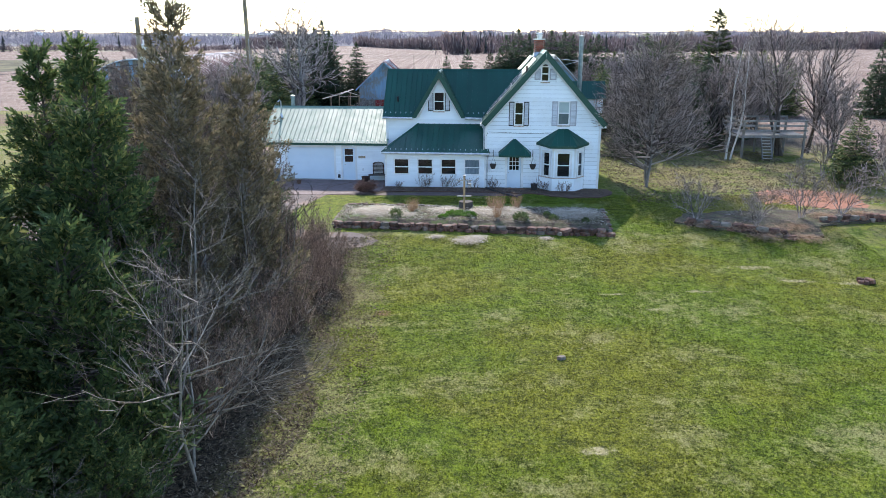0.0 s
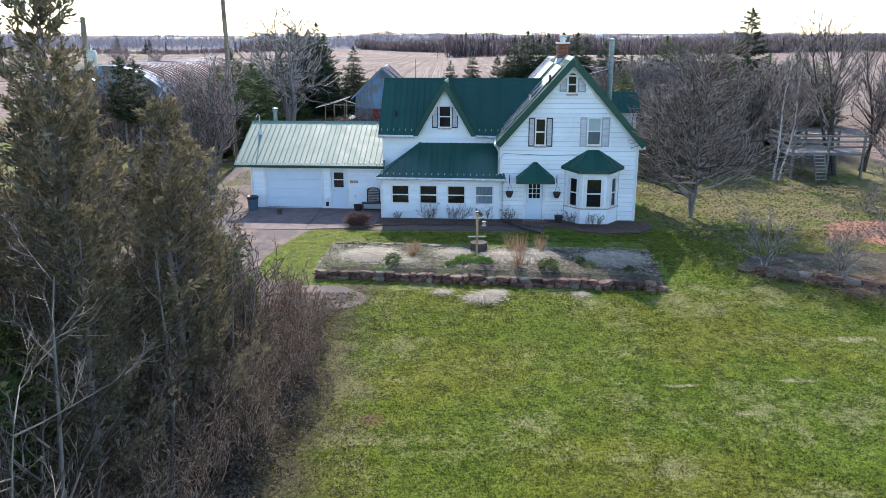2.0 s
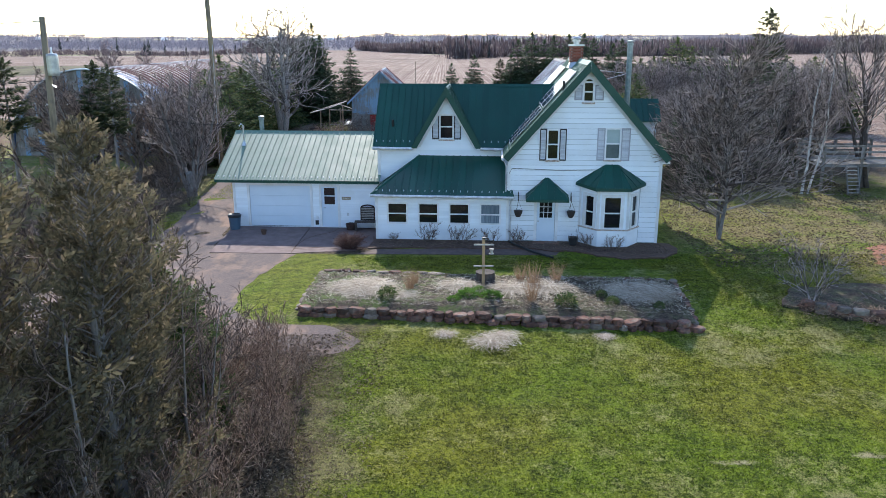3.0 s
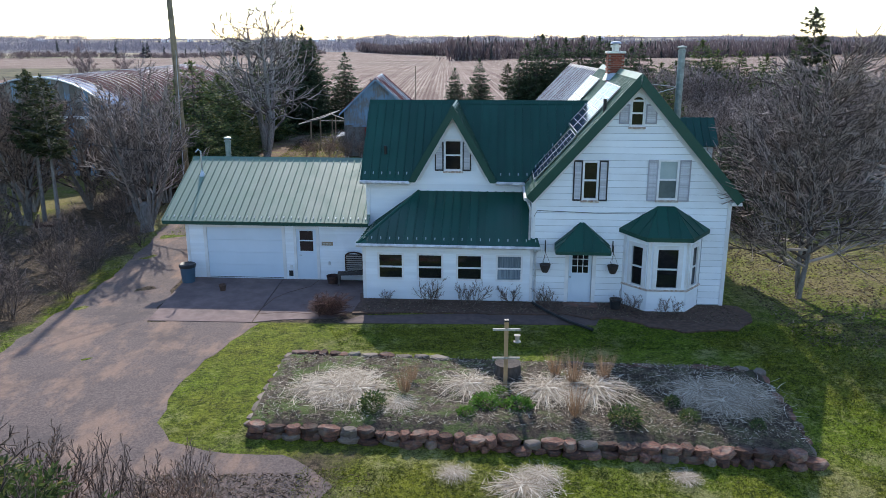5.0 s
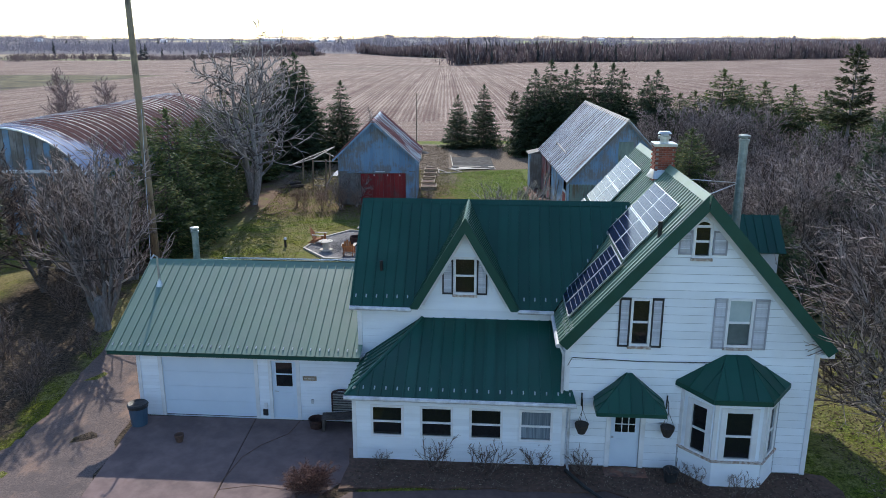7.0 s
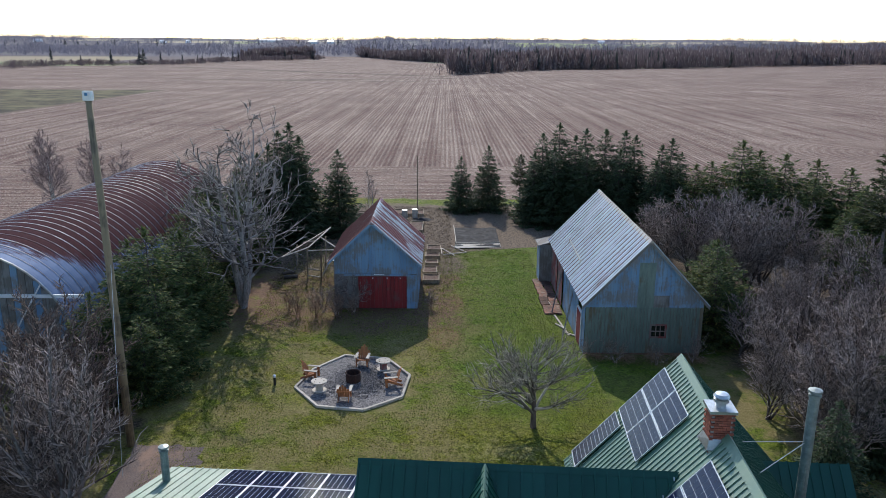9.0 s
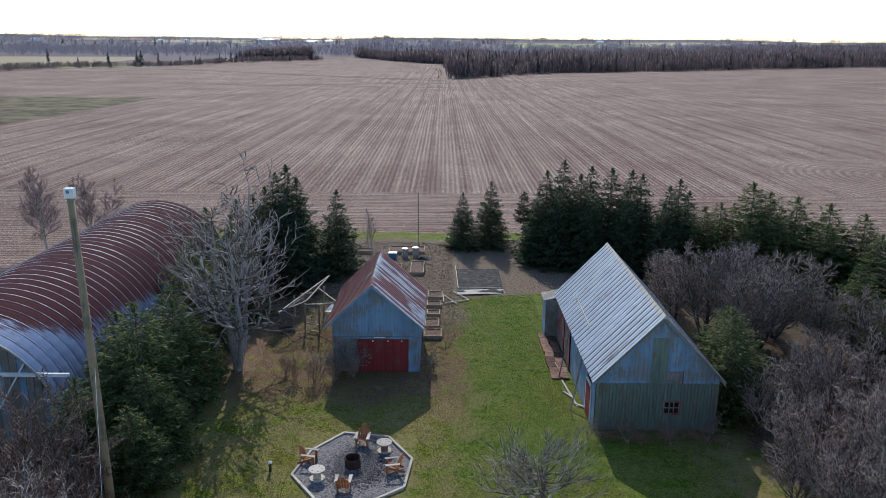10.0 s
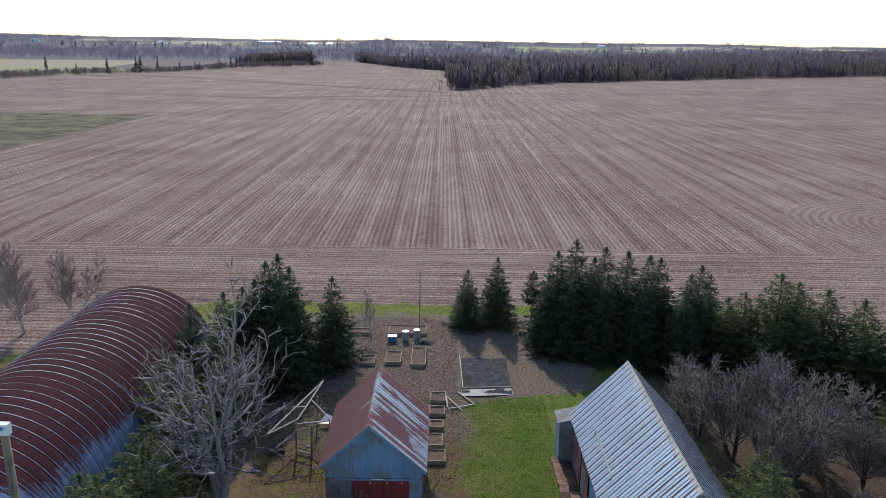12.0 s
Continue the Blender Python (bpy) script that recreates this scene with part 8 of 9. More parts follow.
part("bin_liner", Geo().lathe([(0.31, 0.6), (0.33, 0.7), (0.29, 0.74), (0.2, 0.70), (0.0, 0.66)], 18), M["dark_plastic"], rubbish_bin)
single("flower_pot", Geo().lathe([(0, 0), (0.1, 0), (0.14, 0.2), (0.15, 0.24), (0.12, 0.24), (0.1, 0.18), (0, 0.17)], 12), M["soil"], "small dark pot standing on the concrete", "pot", at=(1.75, 49.5, 0.025))
single("door_pot", Geo().lathe([(0, 0), (0.17, 0), (0.21, 0.3), (0.22, 0.34), (0.18, 0.34), (0.16, 0.28), (0, 0.27)], 14), M["dark_plastic"], "black plant pot beside the front door", "pot", at=(16.15, 47.3, 0.1))
bench = thing("garden_bench", "dark wooden slatted bench beside the garage door", "bench", HOUSE @ pose(-13.6, 1.75, 0.02, 0, 0, 8))
for i in range(5):
    part("seat_slat", Geo().box((-0.55, -0.25 + i * 0.1, 0.40), (0.55, -0.17 + i * 0.1, 0.43)), M["bark_dark"], bench)
for x in (-0.5, 0.5):
    part("leg", Geo().box((x - 0.04, -0.25, 0), (x + 0.04, 0.25, 0.4)), M["bark_dark"], bench)
rack = thing("metal_rack", "tall dark slatted metal rack with a rounded top", "rack", HOUSE @ pose(-13.55, 2.0, 0.45))
g = Geo().beam((-0.33, 0, 0), (-0.33, 0, 0.62), 0.05, 0.05).beam((0.33, 0, 0), (0.33, 0, 0.62), 0.05, 0.05)
for k in range(8):
    a, b = math.pi * k / 8, math.pi * (k + 1) / 8
    g.beam((0.33 * math.cos(a), 0, 0.62 + 0.13 * math.sin(a)), (0.33 * math.cos(b), 0, 0.62 + 0.13 * math.sin(b)), 0.06, 0.05)
part("rack_frame", g, M["rust"], rack)
for i in range(7):
    part("slat", Geo().box((-0.31, -0.02, 0.06 + i * 0.085), (0.31, 0.02, 0.10 + i * 0.085)), M["galvanised"], rack)
part("backing", Geo().box((-0.32, 0.025, 0.0), (0.32, 0.04, 0.66)), M["dark_plastic"], rack)
tubm = thing("wash_tub", "old dented metal tub beside the bench", "tub", HOUSE @ pose(-14.35, 1.75, 0.02))
part("tub_wall", Geo().lathe([(0, 0), (0.2, 0), (0.26, 0.3), (0.24, 0.3), (0.18, 0.04)], 16), M["rust"], tubm)
for u in (-6.28, -3.92):
    hb = thing("hanging_basket", "dry wicker basket hanging from a black bracket", "basket", HOUSE @ pose(u, -0.32, 0), group="hanging baskets at the door")
    part("bracket", Geo().tube([(0.0, 0.3, 2.02), (0.0, 0.28, 2.3), (0.0, 0.1, 2.22), (0.0, 0.0, 1.98)], [0.014] * 4, 5).beam((0, 0.3, 1.95), (0, 0.3, 2.35), 0.04, 0.02), M["black_pipe"], hb)
    part("basket_bowl", Geo().lathe([(0, 1.25), (0.1, 1.26), (0.17, 1.42), (0.2, 1.55), (0.17, 1.54), (0, 1.5)], 14), M["wicker"], hb)
    for k in range(3):
        a = k * 2.094
        part("chain", Geo().tube([(0.18 * math.cos(a), 0.18 * math.sin(a), 1.54), (0, 0, 1.99)], [0.006, 0.006], 4), M["black_pipe"], hb)


# ----- dry-stone garden bed -----
def stone_mesh(seed, mat):
    r = random.Random(seed)
    g = Geo()
    n = 8
    for h, s in ((0.0, 0.93), (0.33, 1.02), (0.8, 1.0), (1.0, 0.8)):
        for k in range(n):
            a = 2 * math.pi * k / n + 0.39
            e = (abs(math.cos(a)) ** 6 + abs(math.sin(a)) ** 6) ** (-1 / 6)
            j = s * e * r.uniform(0.8, 1.1)
            g.v.append((0.5 * j * math.cos(a), 0.5 * j * math.sin(a), h + r.uniform(-0.13, 0.10)))
    for i in range(3):
        for k in range(n):
            a, b = i * n + k, i * n + (k + 1) % n
            g.f.append((a, b, b + n, a + n))
    g.f.append(tuple(range(n))[::-1])
    g.f.append(tuple(range(3 * n, 4 * n)))
    return mesh_of("stone", g, mat)


STONES = [stone_mesh(k, M["stone"]) for k in range(5)] + [stone_mesh(k + 9, M["pale_stone"]) for k in range(3)]


def stone_row(parent, p, q, rows, w=0.42, d=0.34, h=0.2, z0=None, seed=1, pale=0.25, bow=0.0):
    r = random.Random(seed)
    L = math.dist(p, q)
    ang = math.degrees(math.atan2(q[1] - p[1], q[0] - p[0]))
    for j in range(rows):
        s = r.uniform(0, 0.2)
        while s < L:
            ww = w * r.uniform(0.6, 1.45)
            t = (s + ww / 2) / L
            if t > 1:
                break
            x, y = p[0] + (q[0] - p[0]) * t, p[1] + (q[1] - p[1]) * t + bow * math.sin(math.pi * t) + j * 0.05
            z = float(ground_z(x, y)) - 0.04 + j * h * 0.95
            me = STONES[r.randrange(5)] if r.random() > pale else STONES[5 + r.randrange(3)]
            part("stone", me, None, parent, at=pose(x + r.uniform(-0.03, 0.03), y + r.uniform(-0.05, 0.05), z, r.uniform(-6, 6), r.uniform(-6, 6), ang + r.uniform(-10, 10)) @ Matrix.Diagonal((ww, d * r.uniform(0.8, 1.25), h * r.uniform(0.85, 1.2), 1)))
            s += ww * 0.98


bed = thing("stone_wall", "low dry wall of reddish sandstone round the flower bed", "garden wall")
stone_row(bed, (5.35, 38.55), (12.0, 37.85), 2, 0.40, 0.34, 0.17, seed=3, pale=0.08)
stone_row(bed, (11.9, 37.85), (18.6, 37.35), 2, 0.40, 0.34, 0.17, seed=4, pale=0.15)
stone_row(bed, (5.45, 43.5), (10.3, 43.0), 1, 0.42, 0.28, 0.13, seed=5, pale=0.4)
stone_row(bed, (13.0, 42.75), (19.2, 42.25), 1, 0.45, 0.3, 0.09, seed=6, pale=0.4)
stone_row(bed, (5.3, 38.9), (5.5, 43.3), 1, 0.45, 0.3, 0.08, seed=7, pale=0.9)
stone_row(bed, (18.7, 37.6), (19.2, 42.2), 1, 0.4, 0.3, 0.12, seed=8)


def bed_material():
    n = Nodes("bed_soil")
    p = n.pos
    f = n.noise(p, 7.0, 6.0, 0.75)
    col = n.mix(n.ramp(f, 0.32, 0.68), (0.024, 0.018, 0.014), (0.105, 0.078, 0.058))
    chaff = n.ramp(n.noise(n.scaled(p, (1, 1.6, 1)), 14.0, 6.0, 0.85), 0.48, 0.60)
    zone = n.ramp(n.noise(p, 0.8, 6.0, 0.7), 0.40, 0.60, 0.05, 0.8)
    col = n.mix(n.math("MULTIPLY", chaff, zone), col, (0.32, 0.26, 0.195))
    moss = n.math("MULTIPLY", n.ramp(n.noise(p, 1.6, 8.0, 0.8), 0.47, 0.56), n.ramp(n.xyz(p)[0], 9.0, 15.0, 1.0, 0.35))
    col = n.mix(n.math("MULTIPLY", moss, 0.75), col, n.mix(f, (0.035, 0.065, 0.010), (0.13, 0.19, 0.04)))
    n.bump(f, 1.0, 0.06)
    return n.done(col, 0.97, 0.0, 0.2)


M["bed_soil"] = bed_material()
g = Geo()
nx, ny = 60, 24
nr = random.Random(6)
for j in range(ny + 1):
    for i in range(nx + 1):
        u, v = i / nx, j / ny
        x = 5.4 + (18.6 - 5.4) * u + 0.55 * v * u
        y = (38.5 + (37.45 - 38.5) * u) * (1 - v) + (43.5 + (42.2 - 43.5) * u) * v
        rim = min(1.0, min(v, 1 - v) * 9, min(u, 1 - u) * 16)
        g.v.append((x, y, float(ground_z(x, y)) + (0.46 * (1 - v) + 0.08 * v) * (0.55 + 0.45 * rim) + 0.05 * noise.noise((x * 1.3, y * 1.3, 0)) + nr.uniform(-0.015, 0.015) - 0.02))
for j in range(ny):
    for i in range(nx):
        k = j * (nx + 1) + i
        g.f.append((k, k + 1, k + nx + 2, k + nx + 1))
single("flower_bed", g, M["bed_soil"], "bare spring flower bed with straw and moss", "flower bed", kind="structure", smooth=True)


def bed_z(x, y):
    v = min(1, max(0, (y - 38.0) / 5.0))
    return float(ground_z(x, y)) + 0.43 * (1 - v) + 0.08 * v


def grass_clump(seed, count, length, spread, width, droop, mat):
    """A clump of long dead blades: bent strips with a fold."""
    r = np.random.default_rng(seed)
    az, le = r.uniform(0, 2 * np.pi, count), r.uniform(0.1, 1.0, count) ** 0.7 * spread
    L = length * r.uniform(0.6, 1.2, count)
    d = unit(np.stack([np.cos(az) * np.sin(le), np.sin(az) * np.sin(le), np.cos(le)], 1))
    base = np.stack([np.cos(az), np.sin(az), 0 * az], 1) * (r.uniform(0, 0.16, count))[:, None]
    side = unit(np.cross(d, np.array((0, 0, 1.0)) + r.normal(0, 0.3, (count, 3))))
    rows = []
    for k in range(4):
        t = k / 3
        c = base + d * (L * t)[:, None] - np.array((0, 0, 1.0)) * (droop * L * t * t)[:, None]
        c[:, 2] = np.maximum(c[:, 2], 0.015 + r.uniform(0, 0.03, count))
        w = width * (1 - 0.8 * t)
        rows += [c + side * w, c - side * w]
    v = np.stack(rows, 1).reshape(-1, 3)
    f = np.concatenate([np.arange(count)[:, None] * 8 + np.array([[2 * k, 2 * k + 2, 2 * k + 3, 2 * k + 1]]) for k in range(3)])
    return mesh_np("blades", v, f, mat)


def straw_mat(seed, count, radius, length, width, mat, sweep=0.9):
    """Long dead blades fallen flat: a ragged fan over loose litter."""
    r = np.random.default_rng(seed)
    az = r.normal(-1.57, sweep, count)
    loose = r.uniform(0, 1, count) < 0.72
    pos = r.normal(0, radius * 0.5, (count, 2)) * np.where(loose, 1.0, 0.22)[:, None]
    L = length * r.uniform(0.25, 1.25, count) * np.where(loose, 0.6, 1.0)
    turn = r.normal(0, 0.45, count)
    h0, h1 = r.uniform(0.01, 0.10, count), r.uniform(0.01, 0.06, count)
    rows = []
    p = np.c_[pos, h0]
    for k in range(4):
        a = az + turn * k / 3
        d = np.stack([np.cos(a), np.sin(a), np.zeros(count)], 1)
        s = np.stack([-np.sin(a), np.cos(a), r.normal(0, 0.3, count)], 1)
        w = width * (1 - 0.75 * k / 3) * np.where(loose, 0.8, 1.2)
        rows += [p + s * w[:, None], p - s * w[:, None]]
        p = p + d * (L / 3)[:, None]
        p[:, 2] = h0 + (h1 - h0) * (k + 1) / 3 + 0.07 * np.sin((k + 1) * 1.05) * (~loose)
    v = np.stack(rows, 1).reshape(-1, 3)
    f = np.concatenate([np.arange(count)[:, None] * 8 + np.array([[2 * k, 2 * k + 2, 2 * k + 3, 2 * k + 1]]) for k in range(3)])
    return mesh_np("blades", v, f, mat)


flat1 = straw_mat(1, 620, 0.75, 0.9, 0.011, M["straw"], 1.5)
tall1 = grass_clump(2, 150, 0.95, 0.42, 0.005, 0.04, M["straw_red"])
flat2 = straw_mat(3, 680, 0.8, 0.85, 0.011, M["straw"], 2.2)
r7 = random.Random(17)
for me, name, label, spots in (
        (flat1, "dead_grass", "flattened pale straw of last year's grasses", [(7.3, 40.5, 1.1), (7.9, 40.1, 1.1), (6.7, 40.3, 0.9), (7.6, 41.1, 0.9), (10.8, 40.5, 1.0), (12.8, 40.2, 1.1), (14.1, 40.3, 1.2), (13.4, 39.9, 0.8), (11.9, 36.5, 0.85), (12.3, 36.9, 0.6), (15.5, 36.9, 0.4), (10.4, 37.0, 0.45), (9.0, 39.3, 0.6)]),
        (flat2, "dead_grass", "matted grey straw lying over the soil", [(16.8, 40.1, 1.1), (17.8, 40.3, 1.1), (17.2, 39.4, 1.0), (17.9, 39.5, 0.9), (7.4, 40.0, 1.0)]),
        (tall1, "grass_tuft", "upright tuft of tan ornamental grass", [(9.15, 40.0, 0.8), (13.35, 38.7, 0.95), (13.6, 40.6, 1.0), (14.5, 41.0, 0.9), (9.3, 40.9, 0.6), (13.2, 41.2, 0.8)])):
    for x, y, s in spots:
        single(name, me, None, label, "dead grass", group="dead grasses in the bed", at=pose(x, y, bed_z(x, y) + 0.05 if y > 37.9 else float(ground_z(x, y)) + 0.02, 0, 0, r7.uniform(-60, 60)) @ Matrix.Scale(s, 4))


def leafy(seed, count, radius, height, size):
    r = np.random.default_rng(seed)
    p = r.normal(0, 0.5, (count, 3))
    p = unit(p) * r.uniform(0.5, 1, (count, 1)) * (radius, radius, height)
    p[:, 2] = np.abs(p[:, 2])
    d = unit(unit(p) + r.normal(0, 0.5, (count, 3)))
    sd = unit(np.cross(d, r.normal(0, 1, (count, 3))))
    ln = size * r.uniform(0.6, 1.4, count)
    return quads(p, d, sd, ln, ln * 0.5, np.zeros(count))


for x, y, s, mt, lab in ((8.4, 39.2, 0.75, "needle_cedar", "small rounded dark green shrub"), (14.5, 38.5, 0.8, "needle_cedar", "small rounded dark green shrub"), (11.2, 39.4, 0.8, "leaf_green", "low clump of fresh yellow-green leaves"), (12.0, 39.3, 0.75, "leaf_green", "low clump of fresh yellow-green leaves"),
                        (10.7, 38.9, 0.5, "leaf_green", "low clump of fresh yellow-green leaves"), (16.1, 38.7, 0.5, "needle_cedar", "low dark green perennial"), (15.9, 39.5, 0.45, "needle_cedar", "low dark green perennial"), (17.6, 38.3, 0.4, "needle_cedar", "low dark green perennial"), (11.6, 40.1, 0.5, "leaf_green", "low clump of fresh yellow-green leaves")):
    flat = 0.35 if mt == "leaf_green" else 0.62
    single("garden_shrub", mesh_np("leaves", *leafy(int(x * 100), 620, 0.6, flat, 0.12), M[mt]), None, lab + " in the bed", "shrub", group="plants in the bed", at=pose(x, y, bed_z(x, y)) @ Matrix.Scale(s * 0.85, 4))
# bird-feeder post
fp = thing("feeder_post", "wooden post with two metal cross arms and a feeder", "bird feeder", (11.8, 40.7, 0.15))
part("post", Geo().beam((0, 0, -0.3), (0, 0, 1.92), 0.1, 0.1), M["post_wood"], fp)
part("cap", Geo().box((-0.06, -0.06, 1.92), (0.06, 0.06, 1.97)), M["dark_plastic"], fp)
for z in (1.72, 0.92):
    part("cross_arm", Geo().beam((-0.36, -0.06, z), (0.36, -0.06, z), 0.05, 0.05), M["bleached_wood"], fp)
part("feeder", Geo().lathe([(0.0, 1.58), (0.09, 1.57), (0.06, 1.52), (0.055, 1.42), (0.1, 1.4), (0.1, 1.38), (0, 1.37)], 10, (0.28, -0.08, 0)), M["bleached_wood"], fp)
single("tree_stump", Geo().lathe([(0.45, -0.1), (0.38, 0.15), (0.35, 0.5), (0.36, 0.55), (0.0, 0.52)], 14), M["bark_dark"], "old cut stump behind the feeder post", "stump", at=(11.9, 41.25, 0.12))
# small shrubs along the house
s4 = plant("bare_shrub", "small leafless shrub against the white wall", "shrub", *bare_tree(44, 1.15, 0.5, 0.012, stems=9, trunk=0.15, kids=(18, 4, 3, 1), spread_angle=(0.5, 0.5, 0.5, 0.5), lift=0.05, twig=0.0034), M["twig_brown"], M["twig_brown"], group="shrubs along the porch")
for k, (x, y, s) in enumerate([(9.55, 48.0, 1.05), (11.06, 47.85, 1.0), (12.6, 48.0, 0.85), (13.8, 47.7, 0.8), (16.6, 47.1, 0.8), (17.75, 46.6, 0.8), (8.0, 48.1, 0.5)]):
    ob = s4 if k == 0 else copy_thing(s4, Matrix.Identity(4))
    ob.matrix_world = pose(x, y, 0.05, 0, 0, k * 57) @ Matrix.Scale(s, 4)
s5 = plant("bare_shrub", "dense reddish brown bush beside the pad", "shrub", *bare_tree(45, 0.95, 0.5, 0.01, stems=22, trunk=0.1, kids=(40, 5, 4, 1), spread_angle=(0.6, 0.6, 0.6, 0.6), lift=0.02, twig=0.004), M["bark_dark"], M["twig_bush"])
s5.matrix_world = pose(6.15, 46.9, 0.0) @ Matrix.Diagonal((1.5, 1.2, 0.9, 1))

# ======================= to the right of the house =======================
wall2 = thing("stone_wall", "tumbled stone wall under dead brush", "garden wall")
stone_row(wall2, (22.6, 39.2), (27.0, 36.8), 2, seed=13)
stone_row(wall2, (29.3, 39.1), (33.2, 39.7), 2, seed=14)
drape("brush_bed", [(22.2, 39.2), (26.8, 36.7), (28.6, 37.0), (29.0, 38.8), (33.0, 39.4), (35.5, 40.4), (33.0, 42.0), (27.0, 41.6), (23.0, 41.2)], 0.6, 0.10, M["bed_soil"], "brown bed of dead brush and leaves", "flower bed", edge=0.15, seed=12)
def red_dirt():
    n = Nodes("red_dirt")
    f = n.noise(n.pos, 6.0, 5.0, 0.7)
    n.bump(f, 0.5, 0.03)
    return n.done(n.mix(n.ramp(f, 0.3, 0.7), (0.25, 0.105, 0.065), (0.36, 0.17, 0.115)), 0.95, 0.0, 0.15)


M["red_dirt"] = red_dirt()
drape("dirt_patch", [(28.4, 44.2), (30.4, 42.8), (32.6, 42.0), (34.2, 43.6), (34.8, 46.4), (32.6, 48.0), (30.0, 47.8), (28.8, 46.2)], 0.4, 0.008, M["red_dirt"], "bare patch of red earth on the lawn", "bare earth", edge=0.2, seed=14)
brush = straw_mat(5, 420, 0.8, 0.8, 0.007, M["straw_red"], 1.6)
for me, spots in ((brush, [(23.5, 39.0, 1.0), (25.0, 38.2, 1.1), (26.5, 37.6, 1.1), (27.8, 38.2, 1.0), (30.0, 40.0, 1.0), (32.0, 40.4, 1.0), (25.6, 36.8, 0.9), (27.6, 36.6, 0.9)]),):
    for x, y, s in spots:
        single("dead_grass", me, None, "tangled dead stalks over the stone wall", "dead grass", group="brush on the right", at=pose(x, y, float(ground_z(x, y)) + 0.1, 0, 0, r7.uniform(0, 360)) @ Matrix.Scale(s * 1.2, 4))
for x, y, s in ((18.6, 76.2, 0.8), (20.2, 76.1, 0.9), (21.8, 76.2, 1.0), (23.4, 76.3, 0.9), (24.4, 76.0, 0.8)):
    single("brush_pile", brush, None, "low pile of dead sticks before the barn", "brush pile", group="brush by the barn", kind="stuff", at=pose(x, y, 0.05, 0, 0, r7.uniform(0, 360)) @ Matrix.Diagonal((s * 1.3, s, s * 2.4, 1)))
deck = thing("tree_platform", "grey weathered timber platform among the trees", "platform")
for i in range(20):
    part("deck_board", Geo().box((33.2 + i * 0.24, 60.0, 1.7), (33.2 + i * 0.24 + 0.225, 63.6, 1.75)), M["grey_boards"], deck)
for x in (33.3, 35.6, 37.9):
    for y in (60.1, 63.5):
        part("post", Geo().beam((x, y, -0.3), (x, y, 2.85), 0.14, 0.14), M["grey_boards"], deck)
for z in (1.62, 2.1, 2.45, 2.8):
    part("rail", Geo().box((33.1, 59.95, z - 0.06), (38.05, 60.0, z + 0.06)), M["grey_boards"], deck)
    part("rail", Geo().box((33.1, 63.6, z - 0.06), (38.05, 63.65, z + 0.06)), M["grey_boards"], deck)
    part("rail", Geo().box((33.05, 60.0, z - 0.06), (33.1, 63.6, z + 0.06)), M["grey_boards"], deck)
for i in range(8):
    part("ladder_rung", Geo().beam((34.6, 59.3 + i * 0.09, 0.1 + i * 0.21), (35.3, 59.3 + i * 0.09, 0.1 + i * 0.21), 0.09, 0.04), M["bleached_wood"], deck)
for x in (34.6, 35.3):
    part("ladder_rail", Geo().beam((x, 59.25, 0.0), (x, 60.0, 1.75), 0.05, 0.1), M["grey_boards"], deck)
cart = thing("old_cart", "small rusty cart in the long grass", "cart", pose(-9.2, 58.4, 0, 0, 0, 20))
part("cart_tray", Geo().box((-0.6, -0.4, 0.45), (0.6, 0.4, 0.55)).box((-0.6, -0.4, 0.55), (-0.55, 0.4, 0.8)).box((0.55, -0.4, 0.55), (0.6, 0.4, 0.8)), M["rust"], cart)
for x in (-0.45, 0.45):
    part("cart_leg", Geo().beam((x, -0.35, 0.0), (x, 0.35, 0.5), 0.06, 0.06).beam((x, 0.35, 0.0), (x, -0.35, 0.5), 0.06, 0.06), M["grey_boards"], cart)


single("wall_cable", Geo().tube([HOUSE @ Vector(q) for q in ((-6.72, -0.05, 3.18), (-6.6, -0.05, 3.42), (-4.6, -0.05, 3.36), (-2.4, -0.05, 3.40))], [0.011] * 4, 5), M["black_pipe"], "thin dark cable pinned to the white siding", "cable")
single("drain_hose", Geo().tube([(13.3, 47.75, 0.14), (13.7, 46.9, 0.13), (14.3, 46.1, 0.07), (15.0, 45.3, 0.06)], [0.05] * 4, 7), M["black_pipe"], "black drain hose lying over the path", "hose")
heap = thing("stone_heap", "small dark heap of stones on the lawn", "stone heap", (27.6, 31.5, float(ground_z(27.6, 31.5))))
for k in range(9):
    part("stone", STONES[k % 5], None, heap, at=pose(0.32 * math.cos(k * 0.9) * (0.4 + 0.07 * k), 0.28 * math.sin(k * 0.9) * (0.4 + 0.07 * k), -0.03 + 0.06 * (k % 3 == 0), 0, 0, k * 40) @ Matrix.Diagonal((0.26, 0.22, 0.16, 1)))
single("field_stone", STONES[6], None, "pale stone lying in the grass", "stone", at=pose(14.3, 23.9, float(ground_z(14.3, 23.9)) - 0.02, 0, 0, 20) @ Matrix.Diagonal((0.28, 0.2, 0.12, 1)))


